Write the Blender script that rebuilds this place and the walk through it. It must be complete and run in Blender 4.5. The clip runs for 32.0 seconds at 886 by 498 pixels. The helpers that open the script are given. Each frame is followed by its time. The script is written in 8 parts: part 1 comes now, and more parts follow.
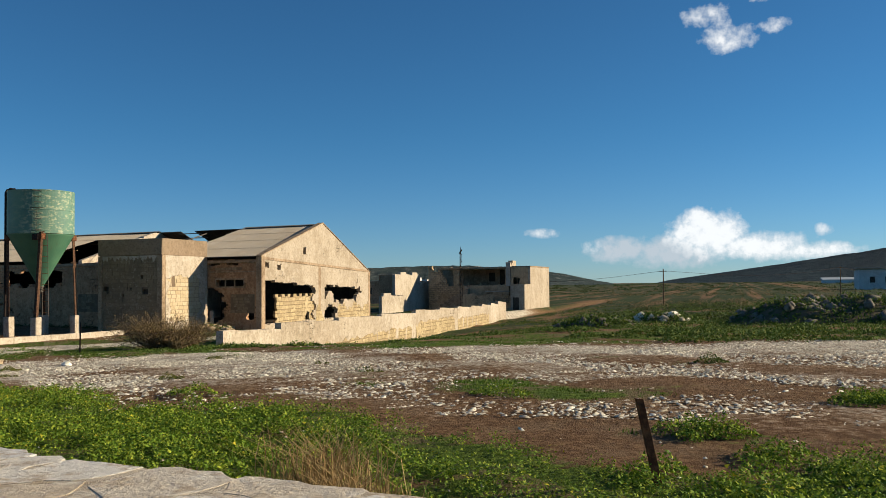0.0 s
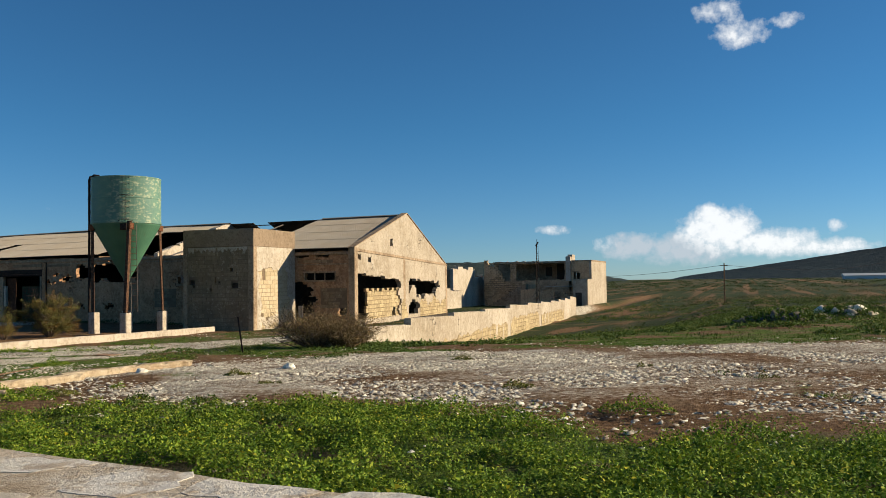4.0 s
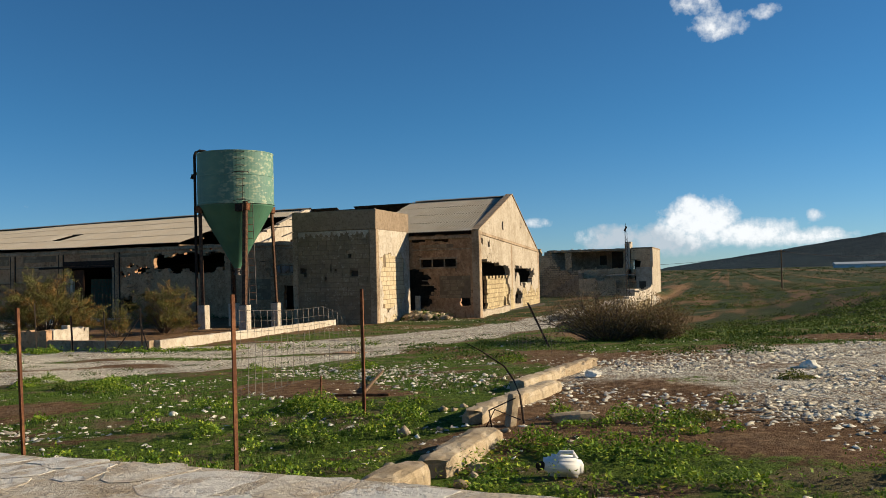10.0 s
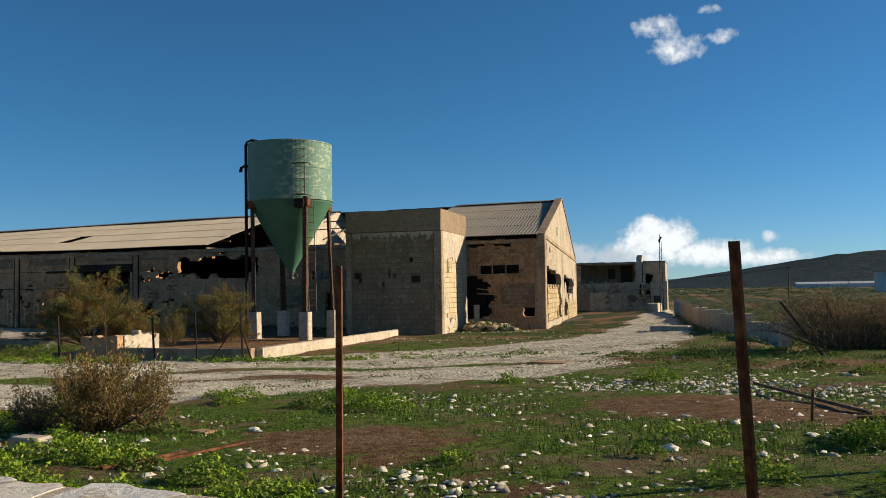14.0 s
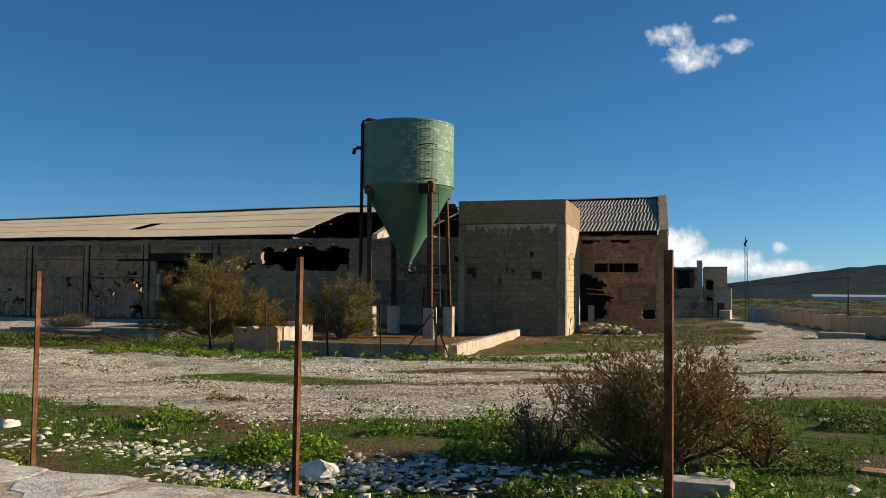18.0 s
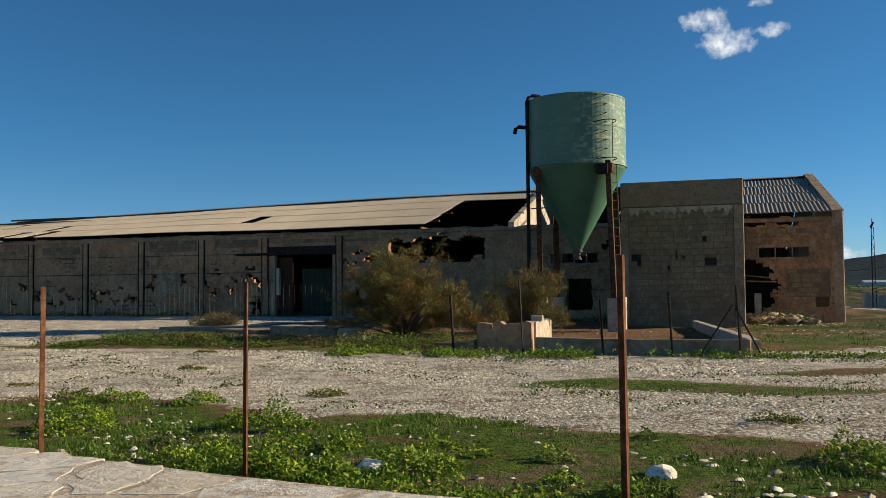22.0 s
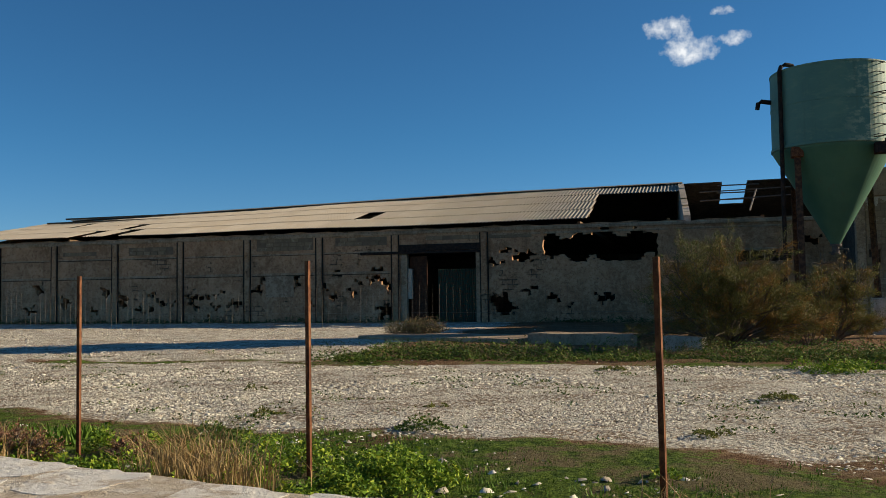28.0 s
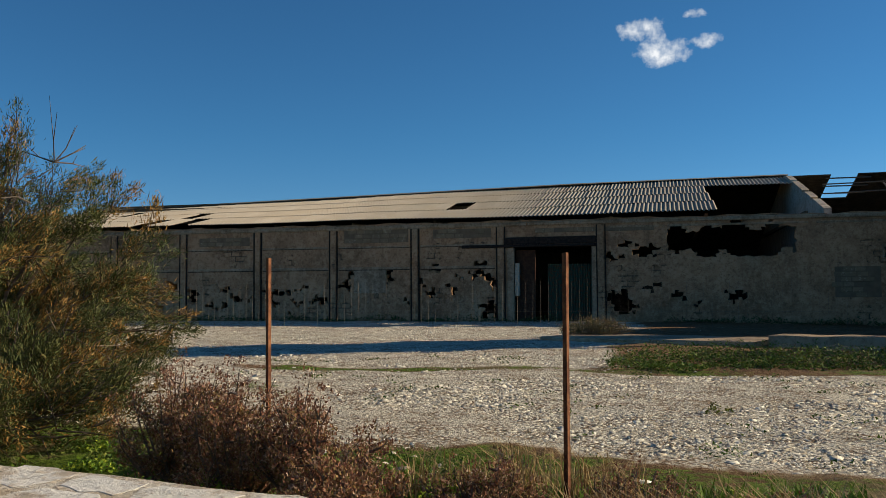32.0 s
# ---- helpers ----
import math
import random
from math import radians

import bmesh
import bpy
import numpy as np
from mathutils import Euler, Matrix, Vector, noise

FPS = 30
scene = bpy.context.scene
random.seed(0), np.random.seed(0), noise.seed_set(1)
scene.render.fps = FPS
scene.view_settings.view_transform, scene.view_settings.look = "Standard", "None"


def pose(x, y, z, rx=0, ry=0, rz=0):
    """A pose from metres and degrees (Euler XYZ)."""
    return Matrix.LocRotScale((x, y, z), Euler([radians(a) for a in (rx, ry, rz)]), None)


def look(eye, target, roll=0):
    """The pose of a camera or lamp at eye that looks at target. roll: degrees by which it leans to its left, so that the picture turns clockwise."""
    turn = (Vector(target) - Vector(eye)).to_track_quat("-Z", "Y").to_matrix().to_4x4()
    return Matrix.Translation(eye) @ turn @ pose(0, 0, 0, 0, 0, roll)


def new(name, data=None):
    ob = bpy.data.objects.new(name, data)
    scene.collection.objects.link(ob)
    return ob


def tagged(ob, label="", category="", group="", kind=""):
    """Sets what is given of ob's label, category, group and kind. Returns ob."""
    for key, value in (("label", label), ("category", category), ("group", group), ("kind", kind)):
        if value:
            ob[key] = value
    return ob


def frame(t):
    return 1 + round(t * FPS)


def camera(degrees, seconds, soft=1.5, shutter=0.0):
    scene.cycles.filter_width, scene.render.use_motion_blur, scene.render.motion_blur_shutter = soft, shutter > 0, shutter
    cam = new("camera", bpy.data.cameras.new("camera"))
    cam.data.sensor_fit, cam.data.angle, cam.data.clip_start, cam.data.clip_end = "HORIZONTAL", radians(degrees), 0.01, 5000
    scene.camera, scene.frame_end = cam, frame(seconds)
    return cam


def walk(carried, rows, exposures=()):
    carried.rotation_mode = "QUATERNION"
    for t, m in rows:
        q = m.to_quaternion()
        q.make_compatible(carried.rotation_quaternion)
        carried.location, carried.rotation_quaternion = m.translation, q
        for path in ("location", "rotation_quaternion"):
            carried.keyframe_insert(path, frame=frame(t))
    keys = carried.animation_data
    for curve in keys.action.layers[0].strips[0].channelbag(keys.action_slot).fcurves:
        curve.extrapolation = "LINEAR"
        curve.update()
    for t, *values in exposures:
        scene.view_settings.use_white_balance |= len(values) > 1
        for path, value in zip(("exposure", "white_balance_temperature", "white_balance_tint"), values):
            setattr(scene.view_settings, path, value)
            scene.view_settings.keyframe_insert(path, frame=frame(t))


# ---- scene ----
cam = camera(53.87, 32.0, soft=0.7)
ROWS = [
    (0, 1.075, 15.536, 2.709, 92.32, 0.72, 18.50),
    (0.5, 0.288, 15.721, 2.703, 92.34, 0.63, 18.84),
    (1, -0.495, 15.917, 2.687, 92.48, 0.64, 18.98),
    (1.5, -1.286, 16.098, 2.666, 92.42, 0.62, 19.13),
    (2, -2.071, 16.295, 2.650, 92.37, 0.67, 19.20),
    (2.5, -2.857, 16.509, 2.627, 92.32, 0.72, 19.19),
    (3, -3.636, 16.712, 2.605, 92.22, 0.75, 19.22),
    (3.5, -4.426, 16.929, 2.582, 92.16, 0.79, 19.24),
    (5.5, -7.327, 17.436, 2.495, 91.95, 0.98, 19.00),
    (6, -8.108, 17.635, 2.483, 91.81, 1.04, 18.88),
    (6.5, -8.888, 17.837, 2.464, 91.76, 1.08, 18.82),
    (7, -9.664, 18.031, 2.446, 91.76, 1.12, 18.78),
    (7.5, -10.449, 18.244, 2.425, 91.68, 1.20, 18.66),
    (8, -11.229, 18.452, 2.404, 91.82, 1.27, 18.53),
    (8.5, -11.992, 18.659, 2.387, 91.72, 1.39, 18.37),
    (9, -12.756, 18.863, 2.359, 91.57, 1.45, 18.22),
    (9.5, -13.515, 19.062, 2.334, 91.72, 1.48, 18.13),
    (10, -14.268, 19.253, 2.309, 91.71, 1.51, 18.08),
    (10.5, -15.022, 19.486, 2.277, 91.54, 1.57, 18.05),
    (11, -15.779, 19.733, 2.242, 91.68, 1.57, 18.09),
    (11.5, -16.544, 19.990, 2.202, 91.75, 1.61, 17.99),
    (12, -17.288, 20.269, 2.154, 91.87, 1.67, 17.69),
    (12.5, -18.022, 20.554, 2.097, 92.21, 1.59, 16.77),
    (13, -18.740, 20.839, 2.044, 92.46, 1.38, 16.27),
    (13.5, -19.395, 21.076, 1.995, 92.62, 1.23, 15.76),
    (15.5, -22.189, 22.141, 1.821, 92.99, 0.27, 15.22),
    (16, -22.842, 22.345, 1.783, 92.83, -0.02, 15.33),
    (16.5, -23.490, 22.534, 1.751, 92.77, -0.15, 15.46),
    (17, -24.131, 22.718, 1.724, 92.86, -0.28, 15.50),
    (17.5, -24.772, 22.878, 1.707, 92.93, -0.40, 15.70),
    (18, -25.405, 23.012, 1.686, 92.98, -0.50, 16.01),
    (18.5, -26.048, 23.152, 1.672, 93.01, -0.54, 16.40),
    (19, -26.698, 23.277, 1.661, 92.82, -0.51, 16.86),
    (19.5, -27.350, 23.400, 1.661, 93.05, -0.44, 17.21),
    (20, -28.010, 23.524, 1.652, 93.06, -0.28, 17.46),
    (20.5, -28.685, 23.642, 1.649, 93.03, -0.05, 17.68),
    (21, -29.365, 23.756, 1.646, 92.85, 0.15, 17.97),
    (21.5, -30.070, 23.894, 1.635, 92.58, 0.36, 18.20),
    (22, -30.788, 24.038, 1.618, 92.52, 0.52, 18.38),
    (22.5, -31.521, 24.174, 1.616, 92.61, 0.68, 18.34),
    (23, -32.264, 24.322, 1.608, 92.69, 0.82, 17.95),
    (23.5, -33.019, 24.461, 1.601, 92.89, 0.89, 17.84),
    (24, -33.795, 24.600, 1.598, 92.78, 0.92, 17.58),
    (24.5, -34.575, 24.743, 1.592, 93.03, 0.93, 17.43),
    (25, -35.357, 24.883, 1.577, 92.90, 0.91, 17.31),
    (25.5, -36.160, 25.034, 1.577, 92.86, 0.91, 17.10),
    (26, -36.963, 25.183, 1.569, 92.85, 0.85, 16.96),
    (26.5, -37.783, 25.338, 1.562, 92.86, 0.84, 16.83),
    (28.5, -40.906, 26.049, 1.548, 92.84, 0.75, 15.99),
    (29, -41.699, 26.215, 1.544, 92.79, 0.69, 15.78),
    (29.5, -42.502, 26.386, 1.536, 92.85, 0.60, 15.64),
    (30, -43.299, 26.565, 1.538, 92.92, 0.53, 15.45),
    (30.5, -44.091, 26.758, 1.536, 92.97, 0.51, 15.26),
    (31, -44.872, 26.943, 1.530, 92.68, 0.44, 15.09),
    (31.5, -45.658, 27.123, 1.529, 92.71, 0.43, 14.75),
    (32, -46.435, 27.264, 1.527, 92.75, 0.37, 14.42),
]
walk(cam, [(t, pose(x, y, z, rx, ry, rz)) for t, x, y, z, rx, ry, rz in ROWS], [(0, 0.55), (32, 0.55)])

SKY_TINT, HORIZON_TINT, SKY_POWER, SUN_POWER = (0.525, 0.955, 1.035, 1), (0.78, 0.95, 1.06, 1), 0.063, 5.0
# clouds: azimuth left of +y and elevation in degrees, half width, half height, thickness
WHITE_CLOUDS = ((1.49, 2.98, 2.0, 1.2, 1.9), (2.1, 3.75, 0.97, 0.76, 1.7), (-1.34, 2.15, 2.59, 0.76, 1.7), (-4.4, 1.75, 2.59, 0.52, 1.5), (11.99, 3.22, 1.31, 0.38, 1.0), (-5.17, 3.05, 0.62, 0.41, 0.8), (-0.1, 14.95, 1.7, 0.85, 1.2), (1.4, 16.4, 1.6, 0.75, 0.9), (0.4, 15.8, 0.9, 0.9, 0.8), (-2.7, 15.45, 1.1, 0.55, 0.8), (-2.15, 17.1, 0.85, 0.35, 0.7), (8.73, 2.27, 0.9, 0.48, 0.7))
GREY_CLOUDS = ((3.42, 1.91, 2.76, 0.97, 1.6), (7.12, 2.1, 1.9, 0.8, 1.5), (43.3, 4.66, 0.9, 0.34, 0.2))
# ---------- world, sun, light ----------
SUN_EL, SUN_X, SUN_Y = radians(19), 0.894, 0.447
world = bpy.data.worlds.new("sky")
scene.world = world
world.use_nodes = True
wt = world.node_tree


def wnode(kind, **values):
    n = wt.nodes.new(kind)
    for k, v in values.items():
        n.inputs[int(k[1:])].default_value = v
    return n


def wmath(op, a, b=None):
    n = wt.nodes.new("ShaderNodeMath")
    n.operation = op
    for i, v in enumerate((a, b)):
        if v is None:
            continue
        if isinstance(v, (int, float)):
            n.inputs[i].default_value = v
        else:
            wt.links.new(v, n.inputs[i])
    return n.outputs[0]


sky = wt.nodes.new("ShaderNodeTexSky")
sky.sky_type, sky.sun_disc = "NISHITA", False
sky.sun_elevation, sky.sun_rotation = SUN_EL, math.atan2(SUN_X, SUN_Y)
sky.altitude, sky.air_density, sky.dust_density, sky.ozone_density = 0, 0.75, 0.0, 5.0
tint = wt.nodes.new("ShaderNodeMix")
tint.data_type, tint.blend_type = "RGBA", "MULTIPLY"
tint.inputs[0].default_value = 1.0
tint.inputs[7].default_value = SKY_TINT
wt.links.new(sky.outputs[0], tint.inputs[6])
haze = wt.nodes.new("ShaderNodeMix")
haze.data_type = "RGBA"
haze.inputs[6].default_value, haze.inputs[7].default_value = SKY_TINT, HORIZON_TINT
wt.links.new(haze.outputs[2], tint.inputs[7])

# clouds: a few small cumulus, by azimuth (degrees left of +y) and elevation
coord = wt.nodes.new("ShaderNodeTexCoord")
sep = wt.nodes.new("ShaderNodeSeparateXYZ")
wt.links.new(coord.outputs["Generated"], sep.inputs[0])
az = wmath("MULTIPLY", wmath("ARCTAN2", wmath("MULTIPLY", sep.outputs[0], -1.0), sep.outputs[1]), 57.2958)
el = wmath("MULTIPLY", wmath("ARCSINE", sep.outputs[2]), 57.2958)
flat = wt.nodes.new("ShaderNodeCombineXYZ")
wt.links.new(az, flat.inputs[0])
wt.links.new(el, flat.inputs[1])
low_sky = wt.nodes.new("ShaderNodeMapRange")
low_sky.interpolation_type = "SMOOTHSTEP"
low_sky.inputs[1].default_value, low_sky.inputs[2].default_value = 11.0, -1.0
wt.links.new(el, low_sky.inputs[0])
wt.links.new(low_sky.outputs[0], haze.inputs[0])
puff = wnode("ShaderNodeTexNoise", _2=0.55, _3=7.0, _4=0.58)
wt.links.new(flat.outputs[0], puff.inputs["Vector"])
fine = wnode("ShaderNodeTexNoise", _2=1.7, _3=5.0, _4=0.6)
wt.links.new(flat.outputs[0], fine.inputs["Vector"])
rag = wmath("ADD", wmath("MULTIPLY", wmath("SUBTRACT", puff.outputs[0], 0.5), 2.4), wmath("MULTIPLY", wmath("SUBTRACT", fine.outputs[0], 0.5), 2.2))


def cloud_body(lobes):
    total = None
    for a, e, ra, re, k in lobes:
        dx = wmath("DIVIDE", wmath("SUBTRACT", az, a), ra)
        dy = wmath("DIVIDE", wmath("SUBTRACT", el, e), re)
        d = wmath("SUBTRACT", k, wmath("ADD", wmath("MULTIPLY", dx, dx), wmath("MULTIPLY", dy, dy)))
        total = d if total is None else wmath("MAXIMUM", total, d)
    return total


def unit(value):
    n = wt.nodes.new("ShaderNodeClamp")
    wt.links.new(value, n.inputs[0])
    return n.outputs[0]


white_b, grey_b = cloud_body(WHITE_CLOUDS), cloud_body(GREY_CLOUDS)
body = wmath("MAXIMUM", white_b, grey_b)
dens = unit(wmath("MULTIPLY", wmath("ADD", body, rag), 0.75))
inside = unit(wmath("MULTIPLY", wmath("ADD", body, 1.3), 1.5))
cover_k = wmath("MULTIPLY", dens, inside)
lit = unit(wmath("ADD", wmath("MULTIPLY", wmath("ADD", white_b, rag), 0.55), 0.12))
shade = wt.nodes.new("ShaderNodeMix")
shade.data_type = "RGBA"
shade.inputs[6].default_value = (6.0, 6.7, 7.4, 1)
shade.inputs[7].default_value = (11.5, 11.6, 11.6, 1)
wt.links.new(lit, shade.inputs[0])
mixc = wt.nodes.new("ShaderNodeMix")
mixc.data_type = "RGBA"
wt.links.new(wmath("MULTIPLY", cover_k, 0.88), mixc.inputs[0])
wt.links.new(tint.outputs[2], mixc.inputs[6])
wt.links.new(shade.outputs[2], mixc.inputs[7])
wt.links.new(mixc.outputs[2], wt.nodes["Background"].inputs[0])
wt.nodes["Background"].inputs[1].default_value = SKY_POWER

sun = new("sun", bpy.data.lights.new("sun", "SUN"))
sun.data.energy, sun.data.angle, sun.data.color = SUN_POWER, radians(0.5), (1.0, 0.85, 0.62)
sun.matrix_world = look((0, 0, 50), (-SUN_X * math.cos(SUN_EL), -SUN_Y * math.cos(SUN_EL), 50 - math.sin(SUN_EL)))


# ---------- materials ----------
class Mat:
    """A node material put together step by step."""

    def __init__(self, name, rough=0.9, metal=0.0):
        self.m = bpy.data.materials.new(name)
        self.m.use_nodes = True
        self.t = self.m.node_tree
        self.b = self.t.nodes["Principled BSDF"]
        self.b.inputs["Roughness"].default_value = rough
        self.b.inputs["Metallic"].default_value = metal
        self.b.inputs["Specular IOR Level"].default_value = 0.08
        self.pos = self.t.nodes.new("ShaderNodeTexCoord").outputs["Object"]

    def link(self, a, b):
        self.t.links.new(a, b)

    def world(self):
        self.pos = self.t.nodes.new("ShaderNodeNewGeometry").outputs["Position"]
        return self

    def squash(self, sx, sy, sz):
        n = self.t.nodes.new("ShaderNodeMapping")
        n.inputs["Scale"].default_value = (sx, sy, sz)
        self.link(self.pos, n.inputs[0])
        return n.outputs[0]

    def noise(self, scale, detail=4.0, rough=0.55, vec=None):
        n = self.t.nodes.new("ShaderNodeTexNoise")
        n.inputs["Scale"].default_value, n.inputs["Detail"].default_value, n.inputs["Roughness"].default_value = scale, detail, rough
        self.link(vec or self.pos, n.inputs["Vector"])
        return n.outputs[0]

    def along(self, axis):
        n = self.t.nodes.new("ShaderNodeSeparateXYZ")
        self.link(self.pos, n.inputs[0])
        return n.outputs[axis]

    def ramp(self, value, lo, hi):
        n = self.t.nodes.new("ShaderNodeMapRange")
        n.interpolation_type = "SMOOTHSTEP"
        n.inputs[1].default_value, n.inputs[2].default_value = lo, hi
        self.link(value, n.inputs[0])
        return n.outputs[0]

    def mix(self, k, a, b, blend="MIX"):
        n = self.t.nodes.new("ShaderNodeMix")
        n.data_type, n.blend_type = "RGBA", blend
        for i, v in ((0, k), (6, a), (7, b)):
            if isinstance(v, (int, float)):
                n.inputs[i].default_value = v
            elif isinstance(v, tuple):
                n.inputs[i].default_value = (*v, 1)
            else:
                self.link(v, n.inputs[i])
        return n.outputs[2]

    def calc(self, op, a, b):
        n = self.t.nodes.new("ShaderNodeMath")
        n.operation = op
        for i, v in ((0, a), (1, b)):
            if isinstance(v, (int, float)):
                n.inputs[i].default_value = v
            else:
                self.link(v, n.inputs[i])
        return n.outputs[0]

    def cells(self, scale):
        n = self.t.nodes.new("ShaderNodeTexVoronoi")
        n.inputs["Scale"].default_value = scale
        self.link(self.pos, n.inputs["Vector"])
        s = self.t.nodes.new("ShaderNodeSeparateColor")
        self.link(n.outputs["Color"], s.inputs[0])
        return s.outputs[0], n.outputs["Distance"]

    def island(self):
        return self.t.nodes.new("ShaderNodeNewGeometry").outputs["Random Per Island"]

    def each(self):
        return self.t.nodes.new("ShaderNodeObjectInfo").outputs["Random"]

    def attr(self, name):
        n = self.t.nodes.new("ShaderNodeAttribute")
        n.attribute_name = name
        return n.outputs["Color"], n.outputs["Fac"]

    def color(self, c):
        if isinstance(c, tuple):
            self.b.inputs["Base Color"].default_value = (*c, 1)
        else:
            self.link(c, self.b.inputs["Base Color"])
        return self

    def bump(self, height, dist=0.02, power=0.6):
        n = self.t.nodes.new("ShaderNodeBump")
        n.inputs["Strength"].default_value, n.inputs["Distance"].default_value = power, dist
        self.link(height, n.inputs["Height"])
        if self.b.inputs["Normal"].is_linked:
            self.link(self.b.inputs["Normal"].links[0].from_socket, n.inputs["Normal"])
        self.link(n.outputs[0], self.b.inputs["Normal"])
        return self


def weathered(name, base, dark, light, course=0.0, joint=(0.1, 0.08, 0.06), shown=0.5, rough=0.92, streaky=0.65):
    """Plaster or masonry: stains at three scales, streaks, pits, cracks and, where the plaster has gone, courses of blocks."""
    m = Mat(name, rough).world()
    big = m.ramp(m.noise(0.45, 5), 0.35, 0.68)
    mid = m.ramp(m.noise(2.6, 6, 0.7), 0.42, 0.66)
    grain = m.noise(7.5, 8, 0.78)
    small = m.noise(22, 5, 0.75)
    streak = m.ramp(m.noise(3.2, 5, 0.65, m.squash(1, 1, 0.12)), 0.52, 0.7)
    c = m.mix(big, base, dark)
    c = m.mix(m.calc("MULTIPLY", mid, 0.65), c, light)
    c = m.mix(m.calc("MULTIPLY", streak, streaky), c, dark)
    hgt = m.calc("MULTIPLY", small, 0.5)
    if course:
        br = m.t.nodes.new("ShaderNodeTexBrick")
        br.offset = 0.5
        for i, v in (("Scale", 1.0), ("Mortar Size", 0.022), ("Mortar Smooth", 0.3), ("Brick Width", course * 2), ("Row Height", course)):
            br.inputs[i].default_value = v
        br.inputs["Color1"].default_value, br.inputs["Color2"].default_value = (0, 0, 0, 1), (1, 1, 1, 1)
        s = m.t.nodes.new("ShaderNodeSeparateXYZ")
        m.link(m.pos, s.inputs[0])
        q = m.t.nodes.new("ShaderNodeCombineXYZ")
        wob = m.calc("MULTIPLY", m.noise(3.0, 3), 0.06)
        m.link(m.calc("ADD", m.calc("ADD", s.outputs[0], s.outputs[1]), wob), q.inputs[0])
        m.link(m.calc("ADD", s.outputs[2], wob), q.inputs[1])
        m.link(q.outputs[0], br.inputs["Vector"])
        gone = m.ramp(m.calc("ADD", m.noise(0.8, 6, 0.65), m.calc("MULTIPLY", m.noise(5, 4, 0.6), 0.12)), shown, shown + 0.05)
        per = m.mix(br.outputs["Color"], tuple(v * 0.72 for v in dark), tuple(v * 1.05 for v in base))
        c = m.mix(m.calc("MULTIPLY", gone, 0.7), c, per)
        k = m.calc("MULTIPLY", br.outputs["Fac"], m.calc("MAXIMUM", gone, 0.06))
        c = m.mix(m.calc("MULTIPLY", k, 0.8), c, joint)
        m.bump(m.calc("MULTIPLY", k, -1.0), 0.03, 1.0).bump(m.calc("MULTIPLY", gone, -1.0), 0.02, 0.8)
    c = m.mix(m.calc("MULTIPLY", m.ramp(grain, 0.5, 0.62), 0.55), c, tuple(v * 0.55 for v in dark))
    c = m.mix(m.calc("MULTIPLY", m.ramp(grain, 0.48, 0.36), 0.4), c, light)
    c = m.mix(m.ramp(small, 0.66, 0.74), c, tuple(v * 0.4 for v in dark))
    m.bump(hgt, 0.012, 0.6).bump(grain, 0.05, 0.6)
    return m.color(c).m


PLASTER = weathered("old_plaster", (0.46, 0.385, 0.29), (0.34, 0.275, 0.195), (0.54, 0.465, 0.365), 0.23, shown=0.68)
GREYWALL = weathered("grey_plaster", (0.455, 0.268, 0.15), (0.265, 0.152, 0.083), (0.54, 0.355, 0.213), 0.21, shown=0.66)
# For the ruin's shaded fronts: warm bounced light is put into the base colour.
RUINW = weathered("ruin_wall", (0.62, 0.43, 0.25), (0.4, 0.265, 0.145), (0.7, 0.51, 0.32), 0.25, shown=0.58)
CONCRETE = weathered("old_concrete", (0.4, 0.285, 0.18), (0.22, 0.155, 0.098), (0.5, 0.385, 0.265))
BANDC = weathered("parapet_render", (0.3, 0.22, 0.145), (0.24, 0.175, 0.115), (0.34, 0.255, 0.175), streaky=0.3)
PALE = weathered("pale_concrete", (0.52, 0.44, 0.34), (0.37, 0.305, 0.225), (0.6, 0.525, 0.42))
KERBM = weathered("kerb_stone", (0.5, 0.39, 0.25), (0.34, 0.25, 0.15), (0.62, 0.52, 0.38))
TUFF = weathered("yellow_tuff", (0.5, 0.39, 0.22), (0.4, 0.3, 0.165), (0.58, 0.48, 0.31), 0.25, joint=(0.3, 0.22, 0.13), shown=0.48)
# Near-black base: the gloom inside rooms and openings is put into the colour.
INNER_SHADE = weathered("inner_wall", (0.075, 0.062, 0.05), (0.045, 0.038, 0.03), (0.11, 0.09, 0.072))

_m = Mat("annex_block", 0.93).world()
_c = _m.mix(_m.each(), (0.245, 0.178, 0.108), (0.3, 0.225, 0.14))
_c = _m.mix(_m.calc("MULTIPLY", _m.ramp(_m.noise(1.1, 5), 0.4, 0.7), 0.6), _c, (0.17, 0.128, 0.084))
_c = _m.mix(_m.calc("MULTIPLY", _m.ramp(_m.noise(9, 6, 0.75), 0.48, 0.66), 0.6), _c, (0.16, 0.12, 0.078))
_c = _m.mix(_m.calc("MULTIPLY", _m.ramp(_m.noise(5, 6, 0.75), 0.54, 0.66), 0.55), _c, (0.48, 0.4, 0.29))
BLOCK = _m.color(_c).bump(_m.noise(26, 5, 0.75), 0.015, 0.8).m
# Same block made lighter for the sunny side: the sunlight is put into colour.
_m = Mat("sunlit_block", 0.93).world()
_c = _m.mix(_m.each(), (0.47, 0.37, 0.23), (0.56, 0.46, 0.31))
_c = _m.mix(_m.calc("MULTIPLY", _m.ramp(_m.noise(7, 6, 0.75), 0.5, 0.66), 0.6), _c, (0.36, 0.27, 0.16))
SUNLIT_BLOCK = _m.color(_c).bump(_m.noise(26, 5, 0.75), 0.012, 0.7).m
MORTAR = Mat("mortar", 0.95).world()
MORTAR = MORTAR.color(MORTAR.mix(MORTAR.noise(5), (0.12, 0.085, 0.055), (0.26, 0.19, 0.125))).m

